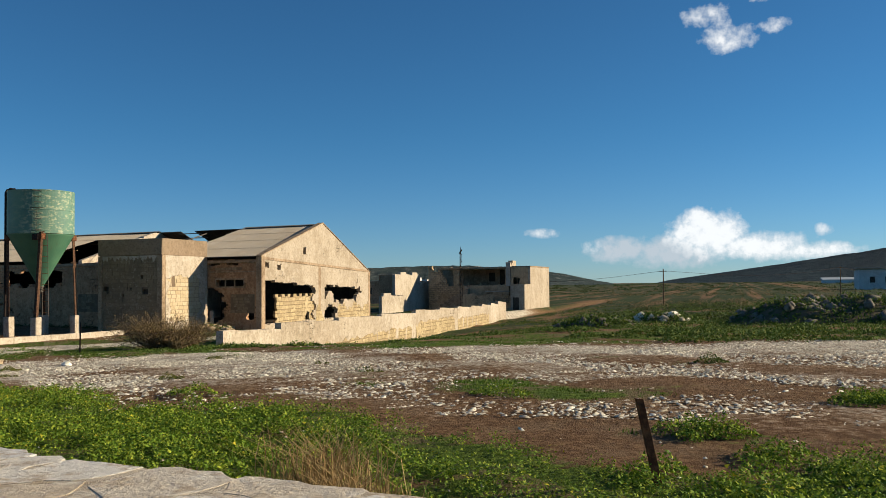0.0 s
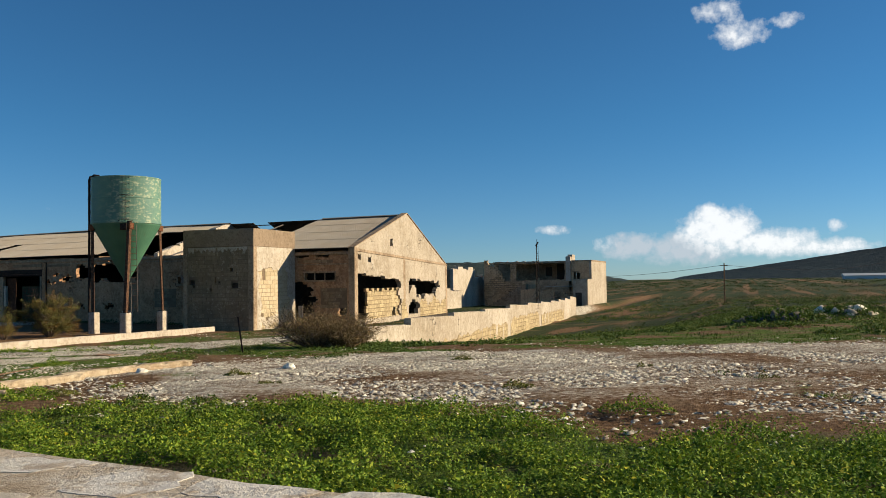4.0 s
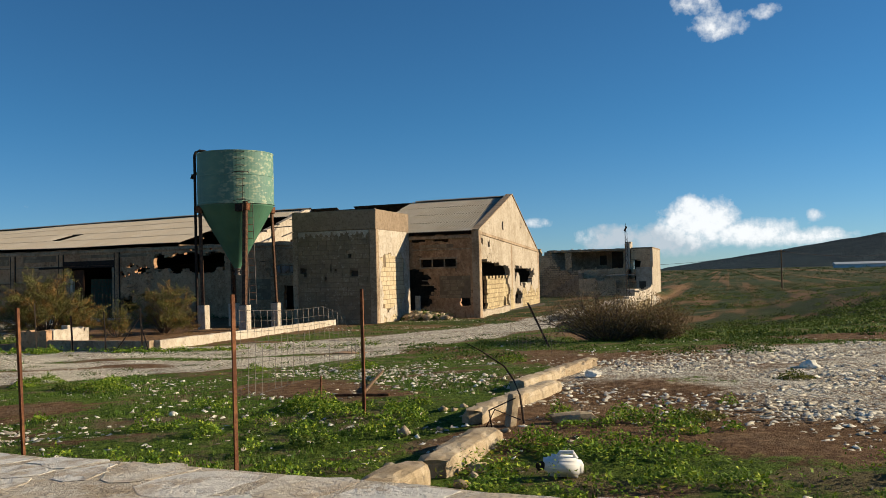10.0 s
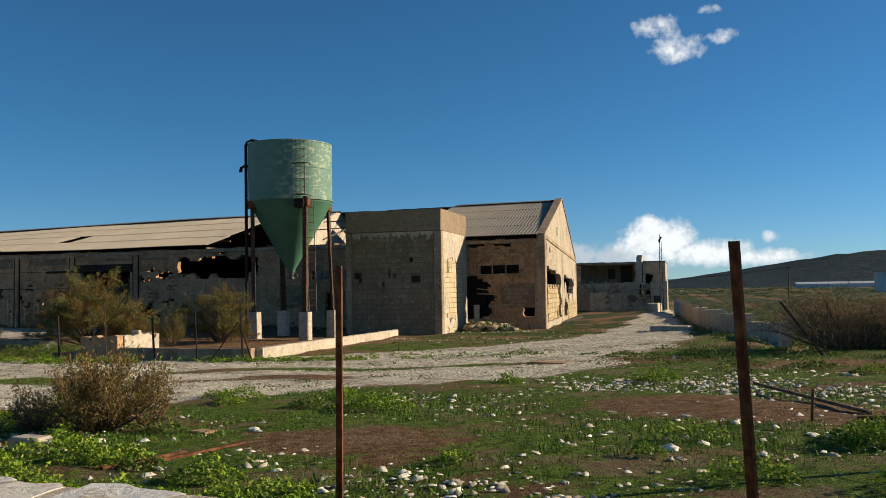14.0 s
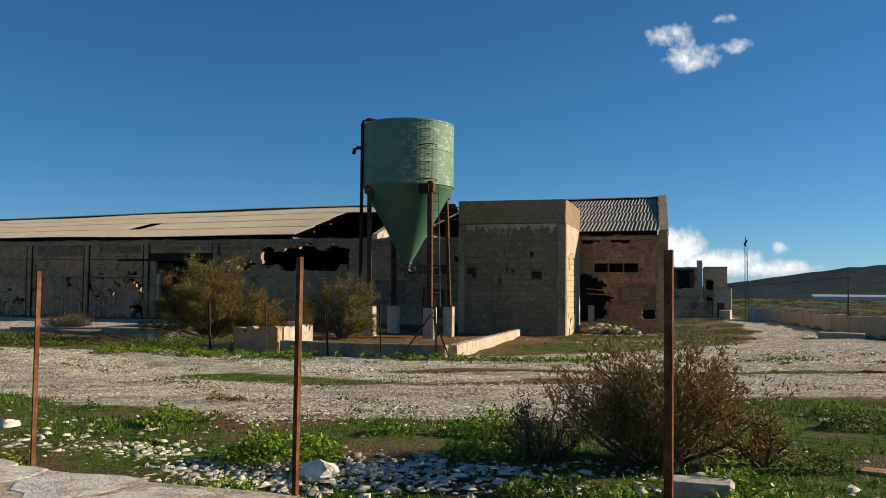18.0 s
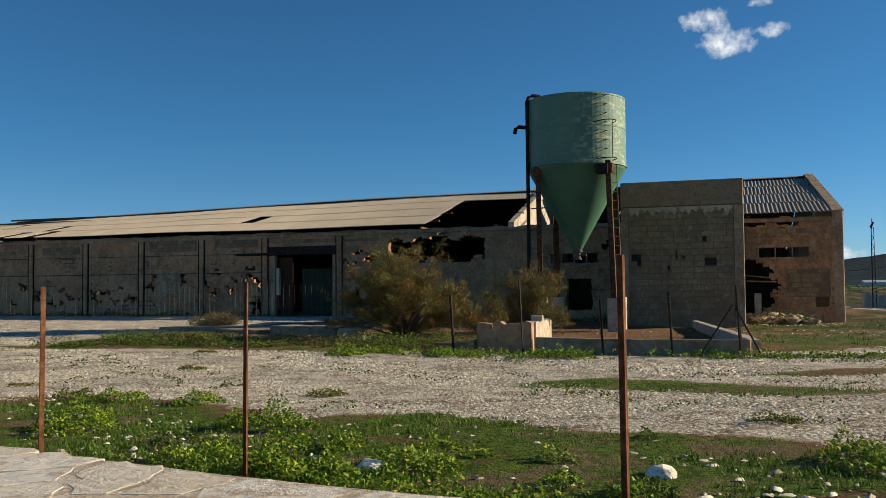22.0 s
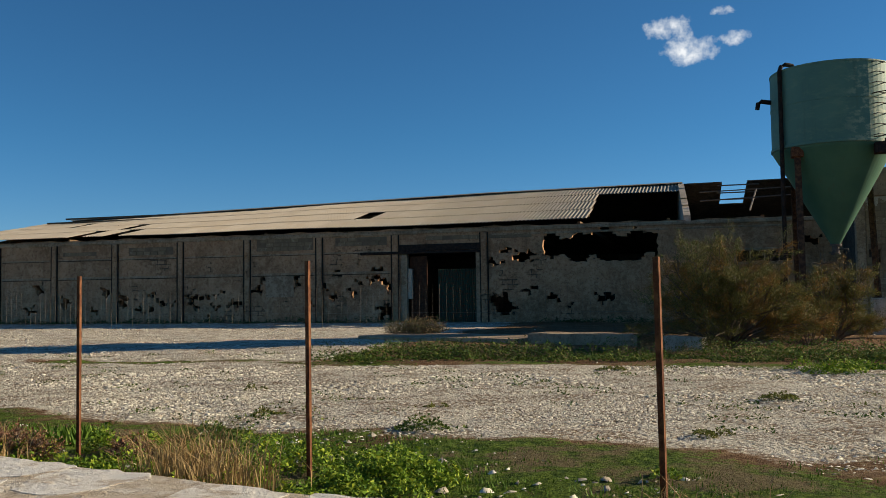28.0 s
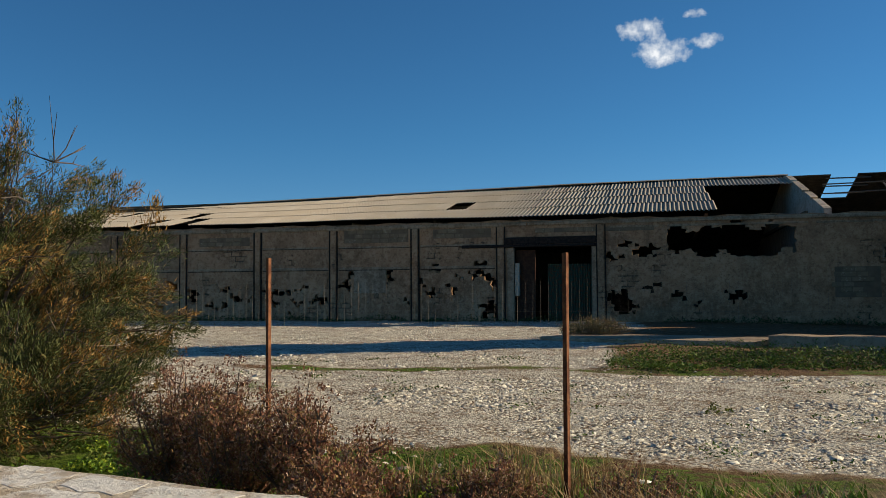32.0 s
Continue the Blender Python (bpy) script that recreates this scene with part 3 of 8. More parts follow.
def cover(x, y):
    """Shares of gravel and of green at a place; what is left is red soil."""
    x, y = np.asarray(x, float), np.asarray(y, float)
    n1, n2 = wave(x, y, 0.55, 1.3), wave(x, y, 1.5, 4.2)
    e = weed_edge(x) + 0.55 * n2 + 0.35 * n1
    near = smooth(0.5, -0.5, y - e)
    yard = smooth(-16.9, -16.1, x) * smooth(-0.2, 0.6, y - e) * smooth(1.0, -1.0, y - (np.interp(x, [-16, -7, 1, 8], [35.2, 35.9, 38.2, 39.2]) + 0.8 * n1))
    road = smooth(-0.4, 0.6, y - e) * smooth(0.7, -0.7, x - road_right(y) - 0.5 * n1) * smooth(-0.7, 0.7, x - road_left(y) - 0.4 * n1) * smooth(-16.6, -17.4, x) * smooth(120, 110, y)
    left = smooth(-46.5, -48.5, x + 0.8 * n1) * smooth(-0.4, 0.6, y - e) * smooth(66, 62, y)
    strip = smooth(0.9, 0.2, np.abs(y - 34.9 - 0.4 * np.sin(x * 1.1))) * smooth(-34.5, -32.5, x) * smooth(-24.5, -26, x)
    strip = np.maximum(strip, smooth(0.7, 0.15, np.abs(y - 37.3 - 0.3 * np.sin(x * 1.3))) * smooth(-31.5, -29.5, x) * smooth(-21.5, -23, x))
    strip = np.maximum(strip, smooth(0.6, 0.15, np.abs(y - 41.2 - 0.2 * np.sin(x))) * smooth(-55, -53, x) * smooth(-47.5, -49, x))
    strip = np.maximum(strip, smooth(1.5, 0.5, np.abs(y - 27.7 - 0.3 * np.sin(x * 1.7))) * smooth(-3.9, -2.4, x))
    gravel = np.clip(np.maximum(np.maximum(yard * (0.6 + 0.34 * n1), road * (0.93 + 0.12 * n2)), left * (0.9 + 0.1 * n1)), 0, 1) * (1 - 0.85 * strip)
    gravel = gravel * (1 - 0.6 * smooth(-11, -4, x) * smooth(-0.35, 0.5, n1 + 0.2) * smooth(36, 33.0, y))
    gravel = gravel * (1 - 0.75 * smooth(-13.2, -15.2, x + 0.5 * n2) * smooth(-16.6, -16.2, x) * smooth(31.5, 29.5, y))
    soil_edge = yard * smooth(2.2, 0.3, y - e) * 0.75
    gravel = gravel * (1 - soil_edge)
    bare = smooth(-3.0, -0.4, x + 0.9 * n2) * smooth(22.0, 23.4, y + 0.5 * n1)
    green = near * np.clip(0.8 + 0.4 * n2 + 0.35 * wave(x, y, 3.7, 9.1) - 0.4 * bare - 0.35 * smooth(0.2, 0.8, n1) * smooth(-14, -18, x), 0, 1)
    green = np.maximum(green, near * (0.62 + 0.2 * n2) * smooth(-28, -32, x))
    green = np.maximum(green, strip * np.clip(0.7 + 0.8 * n1 + 0.4 * n2, 0, 0.95))
    green = green * (1 - 0.8 * smooth(1.7, 0.6, np.hypot((x + 19.4) * 0.8, y - 29.9) + 0.5 * n2)) * (1 - 0.6 * smooth(1.2, 0.3, np.hypot((x + 22.5) * 0.6, y - 27.9) + 0.5 * n2))
    open_land = (1 - near) * (1 - np.clip(yard + road + left, 0, 1))
    green = np.maximum(green, open_land * np.clip(0.62 + 0.45 * n1 + 0.35 * n2, 0, 1) * (1 - 0.75 * smooth(-29.5, -31.5, x) * smooth(41.2, 42.5, y) * smooth(64, 63, y)))
    green = np.maximum(green, (road + yard) * 0.5 * smooth(0.75, 1.1, n1 + 0.6 * n2))
    return gravel, np.clip(green, 0, 1)


_m = Mat("ground", 0.95).world()
_col, _ = _m.attr("cover")
_s = _m.t.nodes.new("ShaderNodeSeparateColor")
_m.link(_col, _s.inputs[0])
_n1, _n2, _n3 = _m.noise(1.3, 6, 0.65), _m.noise(9, 6, 0.7), _m.noise(45, 4, 0.7)
_soil = _m.mix(_m.ramp(_n2, 0.4, 0.65), (0.14, 0.078, 0.038), (0.28, 0.165, 0.085))
_soil = _m.mix(_m.calc("MULTIPLY", _m.ramp(_n1, 0.45, 0.7), 0.5), _soil, (0.27, 0.19, 0.115))
_vc, _vd = _m.cells(21)
_vc2, _vd2 = _m.cells(75)
_grit = _m.mix(_m.ramp(_vc, 0.1, 0.95), (0.5, 0.44, 0.33), (0.88, 0.82, 0.68))
_grit = _m.mix(_m.ramp(_vd, 0.38, 0.58), _grit, (0.3, 0.22, 0.145))
_grit2 = _m.mix(_vc2, (0.53, 0.47, 0.36), (0.83, 0.77, 0.63))
_grit = _m.mix(_m.ramp(_m.noise(2.2, 6, 0.7), 0.42, 0.6), _grit, _grit2)
_grit = _m.mix(_m.calc("MULTIPLY", _m.ramp(_n1, 0.5, 0.7), 0.25), _grit, (0.42, 0.33, 0.24))
_turf = _m.mix(_m.ramp(_m.calc("ADD", _m.calc("MULTIPLY", _n2, 0.5), _m.calc("MULTIPLY", _m.noise(34, 5, 0.75), 0.5)), 0.42, 0.58), (0.042, 0.078, 0.01), (0.145, 0.205, 0.028))
_turf = _m.mix(_m.calc("MULTIPLY", _m.ramp(_n1, 0.5, 0.6), 0.8), _turf, (0.2, 0.142, 0.08))
_dry = _m.mix(_m.ramp(_m.noise(0.16, 6, 0.6, _m.squash(0.35, 1, 1)), 0.57, 0.68), (0.042, 0.062, 0.02), (0.21, 0.155, 0.078))
_turf = _m.mix(_s.outputs[2], _turf, _m.mix(_m.ramp(_m.noise(0.35, 5, 0.6), 0.35, 0.65), _dry, (0.046, 0.058, 0.024)))
_kg = _m.ramp(_m.calc("ADD", _s.outputs[0], _m.calc("MULTIPLY", _m.calc("SUBTRACT", _n2, 0.5), 0.9)), 0.3, 0.62)
_kt = _m.ramp(_m.calc("ADD", _s.outputs[1], _m.calc("MULTIPLY", _m.calc("SUBTRACT", _n2, 0.5), 1.1)), 0.36, 0.6)
GROUND = _m.color(_m.mix(_kt, _m.mix(_kg, _soil, _grit), _turf)).bump(_n3, 0.04, 0.8).bump(_n2, 0.12, 0.8).bump(_m.calc("MULTIPLY", _vd, _m.calc("MULTIPLY", _kg, -1.0)), 0.03, 0.9).m


def axis_steps(fine0, fine1, step, outer):
    a, b = list(np.arange(fine0, fine1 + step / 2, step)), []
    lo = [fine0 - o for o in outer][::-1]
    return np.array(lo + a + [fine1 + o for o in outer])


OUT = [1, 2.5, 5, 9, 15, 24, 38, 60, 95, 150, 240, 400, 700, 1300, 2500, 4500]
gx, gy = axis_steps(-68, 12, 0.42, OUT), axis_steps(12, 66, 0.42, OUT)
GX, GY = np.meshgrid(gx, gy)
bumpy = 0.035 * wave(GX, GY, 1.1, 2.0) + 0.02 * wave(GX, GY, 3.4, 7.0)
fade = smooth(140, 60, np.abs(GX + 28)) * smooth(140, 70, np.abs(GY - 40))
GZ = g(GX, GY) + bumpy * fade
GZ = GZ - 6.0 * smooth(2500, 5000, np.hypot(GX, GY))
nx, ny = len(gx), len(gy)
ii = (np.arange(ny - 1)[:, None] * nx + np.arange(nx - 1)[None]).ravel()
me = bpy.data.meshes.new("ground")
me.from_pydata(np.stack([GX, GY, GZ], 2).reshape(-1, 3).tolist(), [], np.stack([ii, ii + 1, ii + nx + 1, ii + nx], 1).tolist())
me.materials.append(GROUND)
me.shade_smooth()
ca = me.color_attributes.new("cover", "FLOAT_COLOR", "POINT")
cg, ct = cover(GX, GY)
distant = smooth(40, 70, GY)
ca.data.foreach_set("color", np.stack([cg, ct, distant, np.ones_like(cg)], 2).astype(np.float32).ravel())
tagged(new("ground", me), "stony farmyard ground of gravel, red soil and winter grass", "ground", kind="structure")


# ---------- the long hall ----------
HX0, HX1, HY0, HY1, SKEW = -78.2, -26.5, 62.85, 81.2, 0.04
EAVE, REAR_EAVE, RIDGE_Y, RIDGE = 4.6, 3.8, 72.0, 6.9
SLOPE = (RIDGE - EAVE - 0.1) / (RIDGE_Y - HY0)
hall = thing("farm_hall", (-51, 71, 0), "long derelict farm hall of plastered stone with a corrugated gable roof", "building")

HOLES = [(-67.68, -67.1, 1.1, 1.74), (-65.51, -64.96, 1.13, 1.4), (-63.87, -63.14, 1.26, 1.61), (-62.96, -62.39, 1.42, 1.62), (-62.07, -61.72, 1.64, 1.85), (-61.63, -60.93, 0.99, 1.27), (-60.5, -59.69, 1.65, 1.88),
         (-56.78, -56.4, 1.7, 2.02), (-56.12, -55.6, 2.38, 2.58), (-54.18, -53.6, 2.5, 2.72), (-54.42, -53.6, 2.1, 2.37), (-53.6, -53.3, 1.6, 2.11), (-53.96, -53.16, 0.43, 1.04), (-48.45, -47.8, 3.25, 3.46), (-48.9, -48.15, 2.74, 2.96),
         (-47.65, -46.79, 2.85, 3.24), (-48.7, -47.9, 0.85, 1.5), (-48.35, -47.65, 0.55, 1.05), (-70.99, -70.5, 1.0, 1.54), (-63.6, -63.2, 0.96, 1.22), (-62.45, -62.05, 0.9, 1.1), (-72.6, -72.2, 1.7, 2.3), (-73.2, -72.6, 0.8, 1.1), (-66.6, -66.2, 0.7, 1.0),
         (-58.05, -57.85, 1.9, 2.4), (-59.9, -59.7, 1.9, 2.4), (-64.6, -64.2, 1.2, 1.4), (-66.0, -65.7, 0.8, 1.0), (-55.4, -55.0, 1.5, 1.7), (-55.0, -54.6, 2.0, 2.2), (-56.4, -56.0, 1.4, 1.6), (-62.8, -62.5, 0.6, 0.8), (-68.6, -68.2, 1.6, 2.0), (-69.2, -68.8, 0.8, 1.0), (-46.2, -45.6, 1.2, 1.4), (-44.2, -43.5, 1.1, 1.45), (-45.4, -45.1, 0.8, 1.0), (-47.2, -46.8, 1.5, 1.7), (-36.2, -35.4, 3.3, 3.6), (-65.9, -65.5, 1.5, 1.75), (-57.2, -56.9, 0.9, 1.1)]


def front_solid(u, z):
    x = HX0 + u
    if -52.9 < x < -49.15 and z < 3.42:
        return False
    if -46.4 < x < -41.6:
        c, w = 3.42 + 0.12 * math.sin(x * 3.1), 0.62 - 0.035 * (x + 43.6) ** 2 + 0.14 * math.sin(x * 5.3 + 1)
        if abs(z - c) < w and z > 2.75:
            return False
    for a, b, c, d in HOLES:
        if a < x + 0.11 * math.sin(z * 15 + a * 5) < b and c < z + 0.09 * math.sin(x * 11 + c * 7) < d:
            return False
    if -38.6 < x < -36.4 and 2.6 < z < 3.1 or -37.9 < x < -36.7 and 0.5 < z < 1.9:
        return False
    if -30.35 < x < -28.2 and 4.05 < z < 4.5 + 0.1 * math.sin(x * 4) and not (-29.4 < x < -29.0 and z < 4.2):
        return False
    if -29.75 < x < -27.75 and 2.72 < z < 3.17:
        return False
    if x > -30.5 and 0.35 < z < 2.72 and x < -30.0 + 0.95 * math.sin(min(max((z - 0.1) / 2.6, 0), 1) * 2.9) + 0.15 * math.sin(z * 9):
        return False
    if -27.6 < x < -27.1 and 0.72 < z < 1.05:
        return False
    return True


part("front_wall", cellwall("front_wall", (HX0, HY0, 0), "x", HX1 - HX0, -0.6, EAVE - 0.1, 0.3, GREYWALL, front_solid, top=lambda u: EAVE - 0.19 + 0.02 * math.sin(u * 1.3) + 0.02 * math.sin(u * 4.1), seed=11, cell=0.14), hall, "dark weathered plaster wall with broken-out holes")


def roofline(v):
    y = HY0 + v
    return (EAVE + (y - HY0) * 0.281 if y < RIDGE_Y else REAR_EAVE + (HY1 - y) * 0.367) + 0.01


def gable_solid(u, z):
    y = HY0 + u
    ragged = 0.14 * math.sin(y * 1.9) + 0.12 * math.sin(y * 4.3 + 1)
    if 63.1 < y < 70.5 + 0.35 * math.sin(z * 6) and 0.3 < z < 3.08 - 0.045 * (y - 63.1) + 0.3 * ragged:
        return False
    if 72.2 < y < 79.4 + 0.3 * math.sin(z * 7) and (1.55 if 73.9 < y < 78.3 else 2.1) + ragged < z < 2.76 + 0.4 * ragged - 0.03 * (y - 72.2):
        return False
    if 72.2 < y < 74.4 + 0.25 * math.sin(z * 9) and 0.4 < z < 1.2 + 0.6 * ragged:
        return False
    for a, b, c, d in ((63.4, 63.75, 3.9, 4.2), (65.0, 65.4, 3.7, 4.1), (68.8, 69.2, 4.9, 5.4)):
        if a < y < b and c < z < d:
            return False
    return True


gable = part("gable_wall", cellwall("gable_wall", (HX1, HY0, 0), "y", HY1 - HY0, -0.6, 7.3, 0.3, PLASTER, gable_solid, top=roofline, cell=0.16, seed=23, skew=SKEW), hall, "sunlit cream gable wall with two collapsed openings")
part("block_infill", cellwall("block_infill", (HX1 - 0.12 - SKEW * 2.0, HY0 + 2.0, 0), "y", 7.5, 0.1, 2.2, 0.16, TUFF, lambda u, z: (u > 0.12 + 0.16 * math.sin(z * 5) or z < 0.5) and z < 2.1 + 0.06 * math.sin(u * 7) and not (4.5 + 0.2 * math.sin(z * 9) < u < 5.1 and 0.2 < z < 0.95), seed=4, skew=SKEW), hall, "yellow tuff blocks filling the opening")
part("exposed_stone", cellwall("exposed_stone", (HX1 + 0.018 - SKEW * 11.8, HY0 + 11.8, 0), "y", 6.3, -0.3, 1.5, 0.016, TUFF, lambda u, z: z < 1.15 + 0.22 * math.sin(u * 2.3) + 0.12 * math.sin(u * 6.1), seed=14, cell=0.15, skew=SKEW), hall, "yellow stone where the plaster fell")
part("exposed_stone", cellwall("exposed_stone", (HX1 + 0.018 - SKEW * 7.9, HY0 + 7.9, 0), "y", 1.3, -0.3, 2.0, 0.016, TUFF, lambda u, z: z < 0.9 + 0.5 * math.sin(u * 3.3), seed=15, cell=0.15, skew=SKEW), hall, "yellow stone where the plaster fell")
part("ring_beam", py_mesh("ring_beam", [(HX1 + w - SKEW * u, HY0 + u, 4.4 + dz - 0.034 * u) for u in np.linspace(0, 18.0, 24).tolist() for w, dz in ((0.004, 0), (0.05, 0), (0.05, 0.16), (0.004, 0.16))],
     [(4 * i + k, 4 * i + (k + 1) % 4, 4 * i + 4 + (k + 1) % 4, 4 * i + 4 + k) for i in range(23) for k in range(4)], CONCRETE), hall, "thin projecting concrete beam")
part("gable_pillar", boxes("gable_pillar", [(HX1 - 0.55, HX1 - 0.33, 71.2, 71.6, -0.3, 4.1)], CONCRETE, 0.02), hall)
part("corner_pillar", boxes("corner_pillar", [(HX1 - 0.38, HX1 + 0.03, HY0 - 0.05, HY0 + 0.4, -0.5, 4.62)], CONCRETE, 0.03), hall)
part("corner_pillar", boxes("corner_pillar", [(HX1 - 1.1, HX1 - 0.7, HY1 - 0.3, HY1 + 0.08, -0.5, 3.78)], CONCRETE, 0.03), hall)
part("verge_coping", py_mesh("verge_coping", [(HX1 + dx - SKEW * (y - HY0), y, roofline(y - HY0) + dz) for y in (HY0 - 0.1, RIDGE_Y, HY1 + 0.1) for dx, dz in ((-0.36, 0.004), (0.05, 0.004), (0.05, 0.06), (-0.36, 0.06))],
     [(4 * i + k, 4 * i + (k + 1) % 4, 4 * i + 4 + (k + 1) % 4, 4 * i + 4 + k) for i in range(2) for k in range(4)] + [(0, 3, 2, 1), (8, 9, 10, 11)], CONCRETE), hall)


def rear_solid(u, z):
    x = HX0 + u
    return not (2.0 < z < 2.4 and -59.4 < x < -58.9)


part("rear_wall", cellwall("rear_wall", (HX0, HY1 - 0.3, 0), "x", HX1 - HX0 - 1.12, -0.6, REAR_EAVE, 0.3, INNER_SHADE, rear_solid, seed=31, cell=0.4), hall)
part("end_wall", cellwall("end_wall", (HX0 + 0.3, HY0 + 0.3, 0), "y", HY1 - HY0 - 0.61, -0.6, 7.0, 0.3, GREYWALL, lambda u, z: True, top=lambda v: roofline(v + 0.3) - 0.85, cell=0.5, skew=SKEW), hall)


def partition_top(v):
    return roofline(v + 0.3) - 0.08


part("partition_wall", cellwall("partition_wall", (-40.3, HY0 + 0.31, 0), "y", HY1 - HY0 - 0.62, -0.4, 6.9, 0.28, PALE, lambda u, z: z > 2.9 or not 5 < u < 8, top=partition_top, cell=0.4, seed=9, skew=SKEW), hall, "pale cross wall under the lost roof")
part("hall_floor", boxes("hall_floor", [(HX0 + 0.3, HX1 - 0.3, HY0 + 0.3, HY1 - 0.3, -0.5, 0.12)], INNER_SHADE), hall)

PIL = (-77.9, -74.9, -71.4, -67.8, -64.1, -60.5, -56.8, -53.1, -49.0)
for x in PIL:
    z0 = -0.3
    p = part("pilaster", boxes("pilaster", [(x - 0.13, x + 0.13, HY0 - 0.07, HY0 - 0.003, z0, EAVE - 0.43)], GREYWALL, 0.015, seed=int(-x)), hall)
    # Dark strips draw the shaded grooves on both sides of the pilaster.
    part("groove_shade", boxes("groove_shade", [(x - 0.195, x - 0.15, HY0 - 0.055, HY0 - 0.003, z0, EAVE - 0.43), (x + 0.15, x + 0.195, HY0 - 0.055, HY0 - 0.003, z0, EAVE - 0.43)], DARKIRON), hall)
part("eave_beam", boxes("eave_beam", [(HX0, -52.0, HY0 - 0.08, HY0 - 0.003, EAVE - 0.42, EAVE - 0.26), (-51.98, HX1 - 0.4, HY0 - 0.075, HY0 - 0.003, EAVE - 0.4, EAVE - 0.25)], CONCRETE, 0.03), hall)
for a, b in zip(PIL, PIL[1:8]):
    part("course_band", boxes("course_band", [(a + 0.24, b - 0.24, HY0 - 0.035, HY0 - 0.003, 2.46, 2.57)], CONCRETE, 0.012, seed=int(-a)), hall)
    part("course_band", boxes("course_band", [(a + 0.24, b - 0.24, HY0 - 0.03, HY0 - 0.003, 3.4, 3.47)], CONCRETE, 0.012, seed=int(-b)), hall)
for a, b in ((-48.7, -46.5), (-46.4, -41.2), (-40.9, -36.5), (-34.8, -26.95)):
    part("course_band", boxes("course_band", [(a, b, HY0 - 0.03, HY0 - 0.003, 4.02, 4.1) if a < -35 else (a + 4.6, b, HY0 - 0.03, HY0 - 0.003, 3.62, 3.7)], CONCRETE, 0.012, seed=int(-b)), hall)
# A dark strip under each course band draws its shadow line as colour.
for a, b in zip(PIL, PIL[1:8]):
    for z in (2.43, 3.375):
        part("band_shadow", boxes("band_shadow", [(a + 0.24, b - 0.24, HY0 - 0.012, HY0 - 0.002, z, z + 0.035)], DARKIRON), hall)
# bare blockwork where the plaster has come off
r = random.Random(41)
BARE = boxes("block", [(-0.185, 0.185, -0.02, 0.03, -0.083, 0.083)], BLOCK, 0.01)
for x0, x1, z0, z1 in ((-59.9, -57.2, 3.62, 4.2), (-66.9, -64.6, 3.6, 4.1), (-70.8, -69.0, 3.65, 3.95), (-55.9, -53.6, 3.75, 4.2), (-51.5, -47.0, 3.9, 4.25), (-28.6, -27.1, 1.1, 2.4), (-29.6, -28.0, 3.75, 4.02), (-40.2, -38.8, 1.2, 2.4)):
    items, z, j = [], z0, 0
    while z + 0.17 <= z1:
        x = x0 + (0.2 if j % 2 else 0.0) + r.uniform(-0.25, 0.25)
        while x + 0.36 < x1 + r.uniform(-0.3, 0.2):
            d = r.uniform(0.008, 0.028)
            if r.random() > 0.12:
                items.append((x, x + 0.37, HY0 - d, HY0 + 0.02, z, z + 0.165))
            x += 0.4
        z, j = z + 0.195, j + 1
    patch = part("bare_blockwork", boxes("bare_blockwork", [(x0 - 0.1, x1 + 0.1, HY0 - 0.004, HY0 + 0.02, z0 - 0.01, z - 0.02)], MORTAR), hall, "bare stone blocks under lost plaster")
    for x, _, _, _, zb, _ in items:
        ob = new("block", BARE)
        ob.parent = patch
        ob.location = (x + 0.185, HY0 - r.uniform(0.0, 0.014), zb + 0.083)
part("blocked_window", boxes("blocked_window", [(-59.55, -58.1, HY0 - 0.012, HY0 + 0.02, 1.45, 2.43)], CONCRETE, 0.004), hall, "window walled up with pale render")
part("gate_lintel", boxes("gate_lintel", [(-54.75, -49.2, HY0 - 0.12, HY0 - 0.004, 3.3, 3.42), (-52.9, -49.2, HY0 - 0.06, HY0 + 0.2, 3.425, 3.72)], DARKIRON, 0.02), hall, "dark steel rail over the gate")
part("gate_post", boxes("gate_post", [(-52.87, -52.55, HY0 + 0.02, HY0 + 0.28, 0, 3.3)], CONCRETE, 0.02), hall)
# Jamb coloured pale to look sunlit, though it stands in shade here.
part("gate_jamb", boxes("gate_jamb", [(-52.53, -52.34, HY0 + 0.06, HY0 + 0.26, 1.3, 2.65)], PALE, 0.015), hall, "pale gate jamb with sunlight put into its colour")
part("gate_post", boxes("gate_post", [(-49.38, -49.16, HY0 - 0.04, HY0 + 0.28, 0, 3.3)], CONCRETE, 0.02), hall)
lv = []
for k in range(40):
    x = -51.2 + k * 0.05
    lv += [(x, HY0 + 0.36 + (0.02 if k % 2 else -0.02), 0.15), (x, HY0 + 0.36 + (0.02 if k % 2 else -0.02), 2.6)]
part("gate_leaf", py_mesh("gate_leaf", lv, [(2 * k, 2 * k + 2, 2 * k + 3, 2 * k + 1) for k in range(39)], rusty("green_sheet", (0.03, 0.07, 0.05), (0.1, 0.05, 0.03), 0.7, 0.2)), hall, "rusty green corrugated gate sheet")
part("gate_leaf", boxes("gate_leaf", [(-52.5, -51.7, HY0 + 0.3, HY0 + 0.34, 0.2, 3.2)], rusty("brown_sheet", (0.06, 0.03, 0.02), (0.1, 0.05, 0.03), 0.8, 0.2), 0.01), hall)

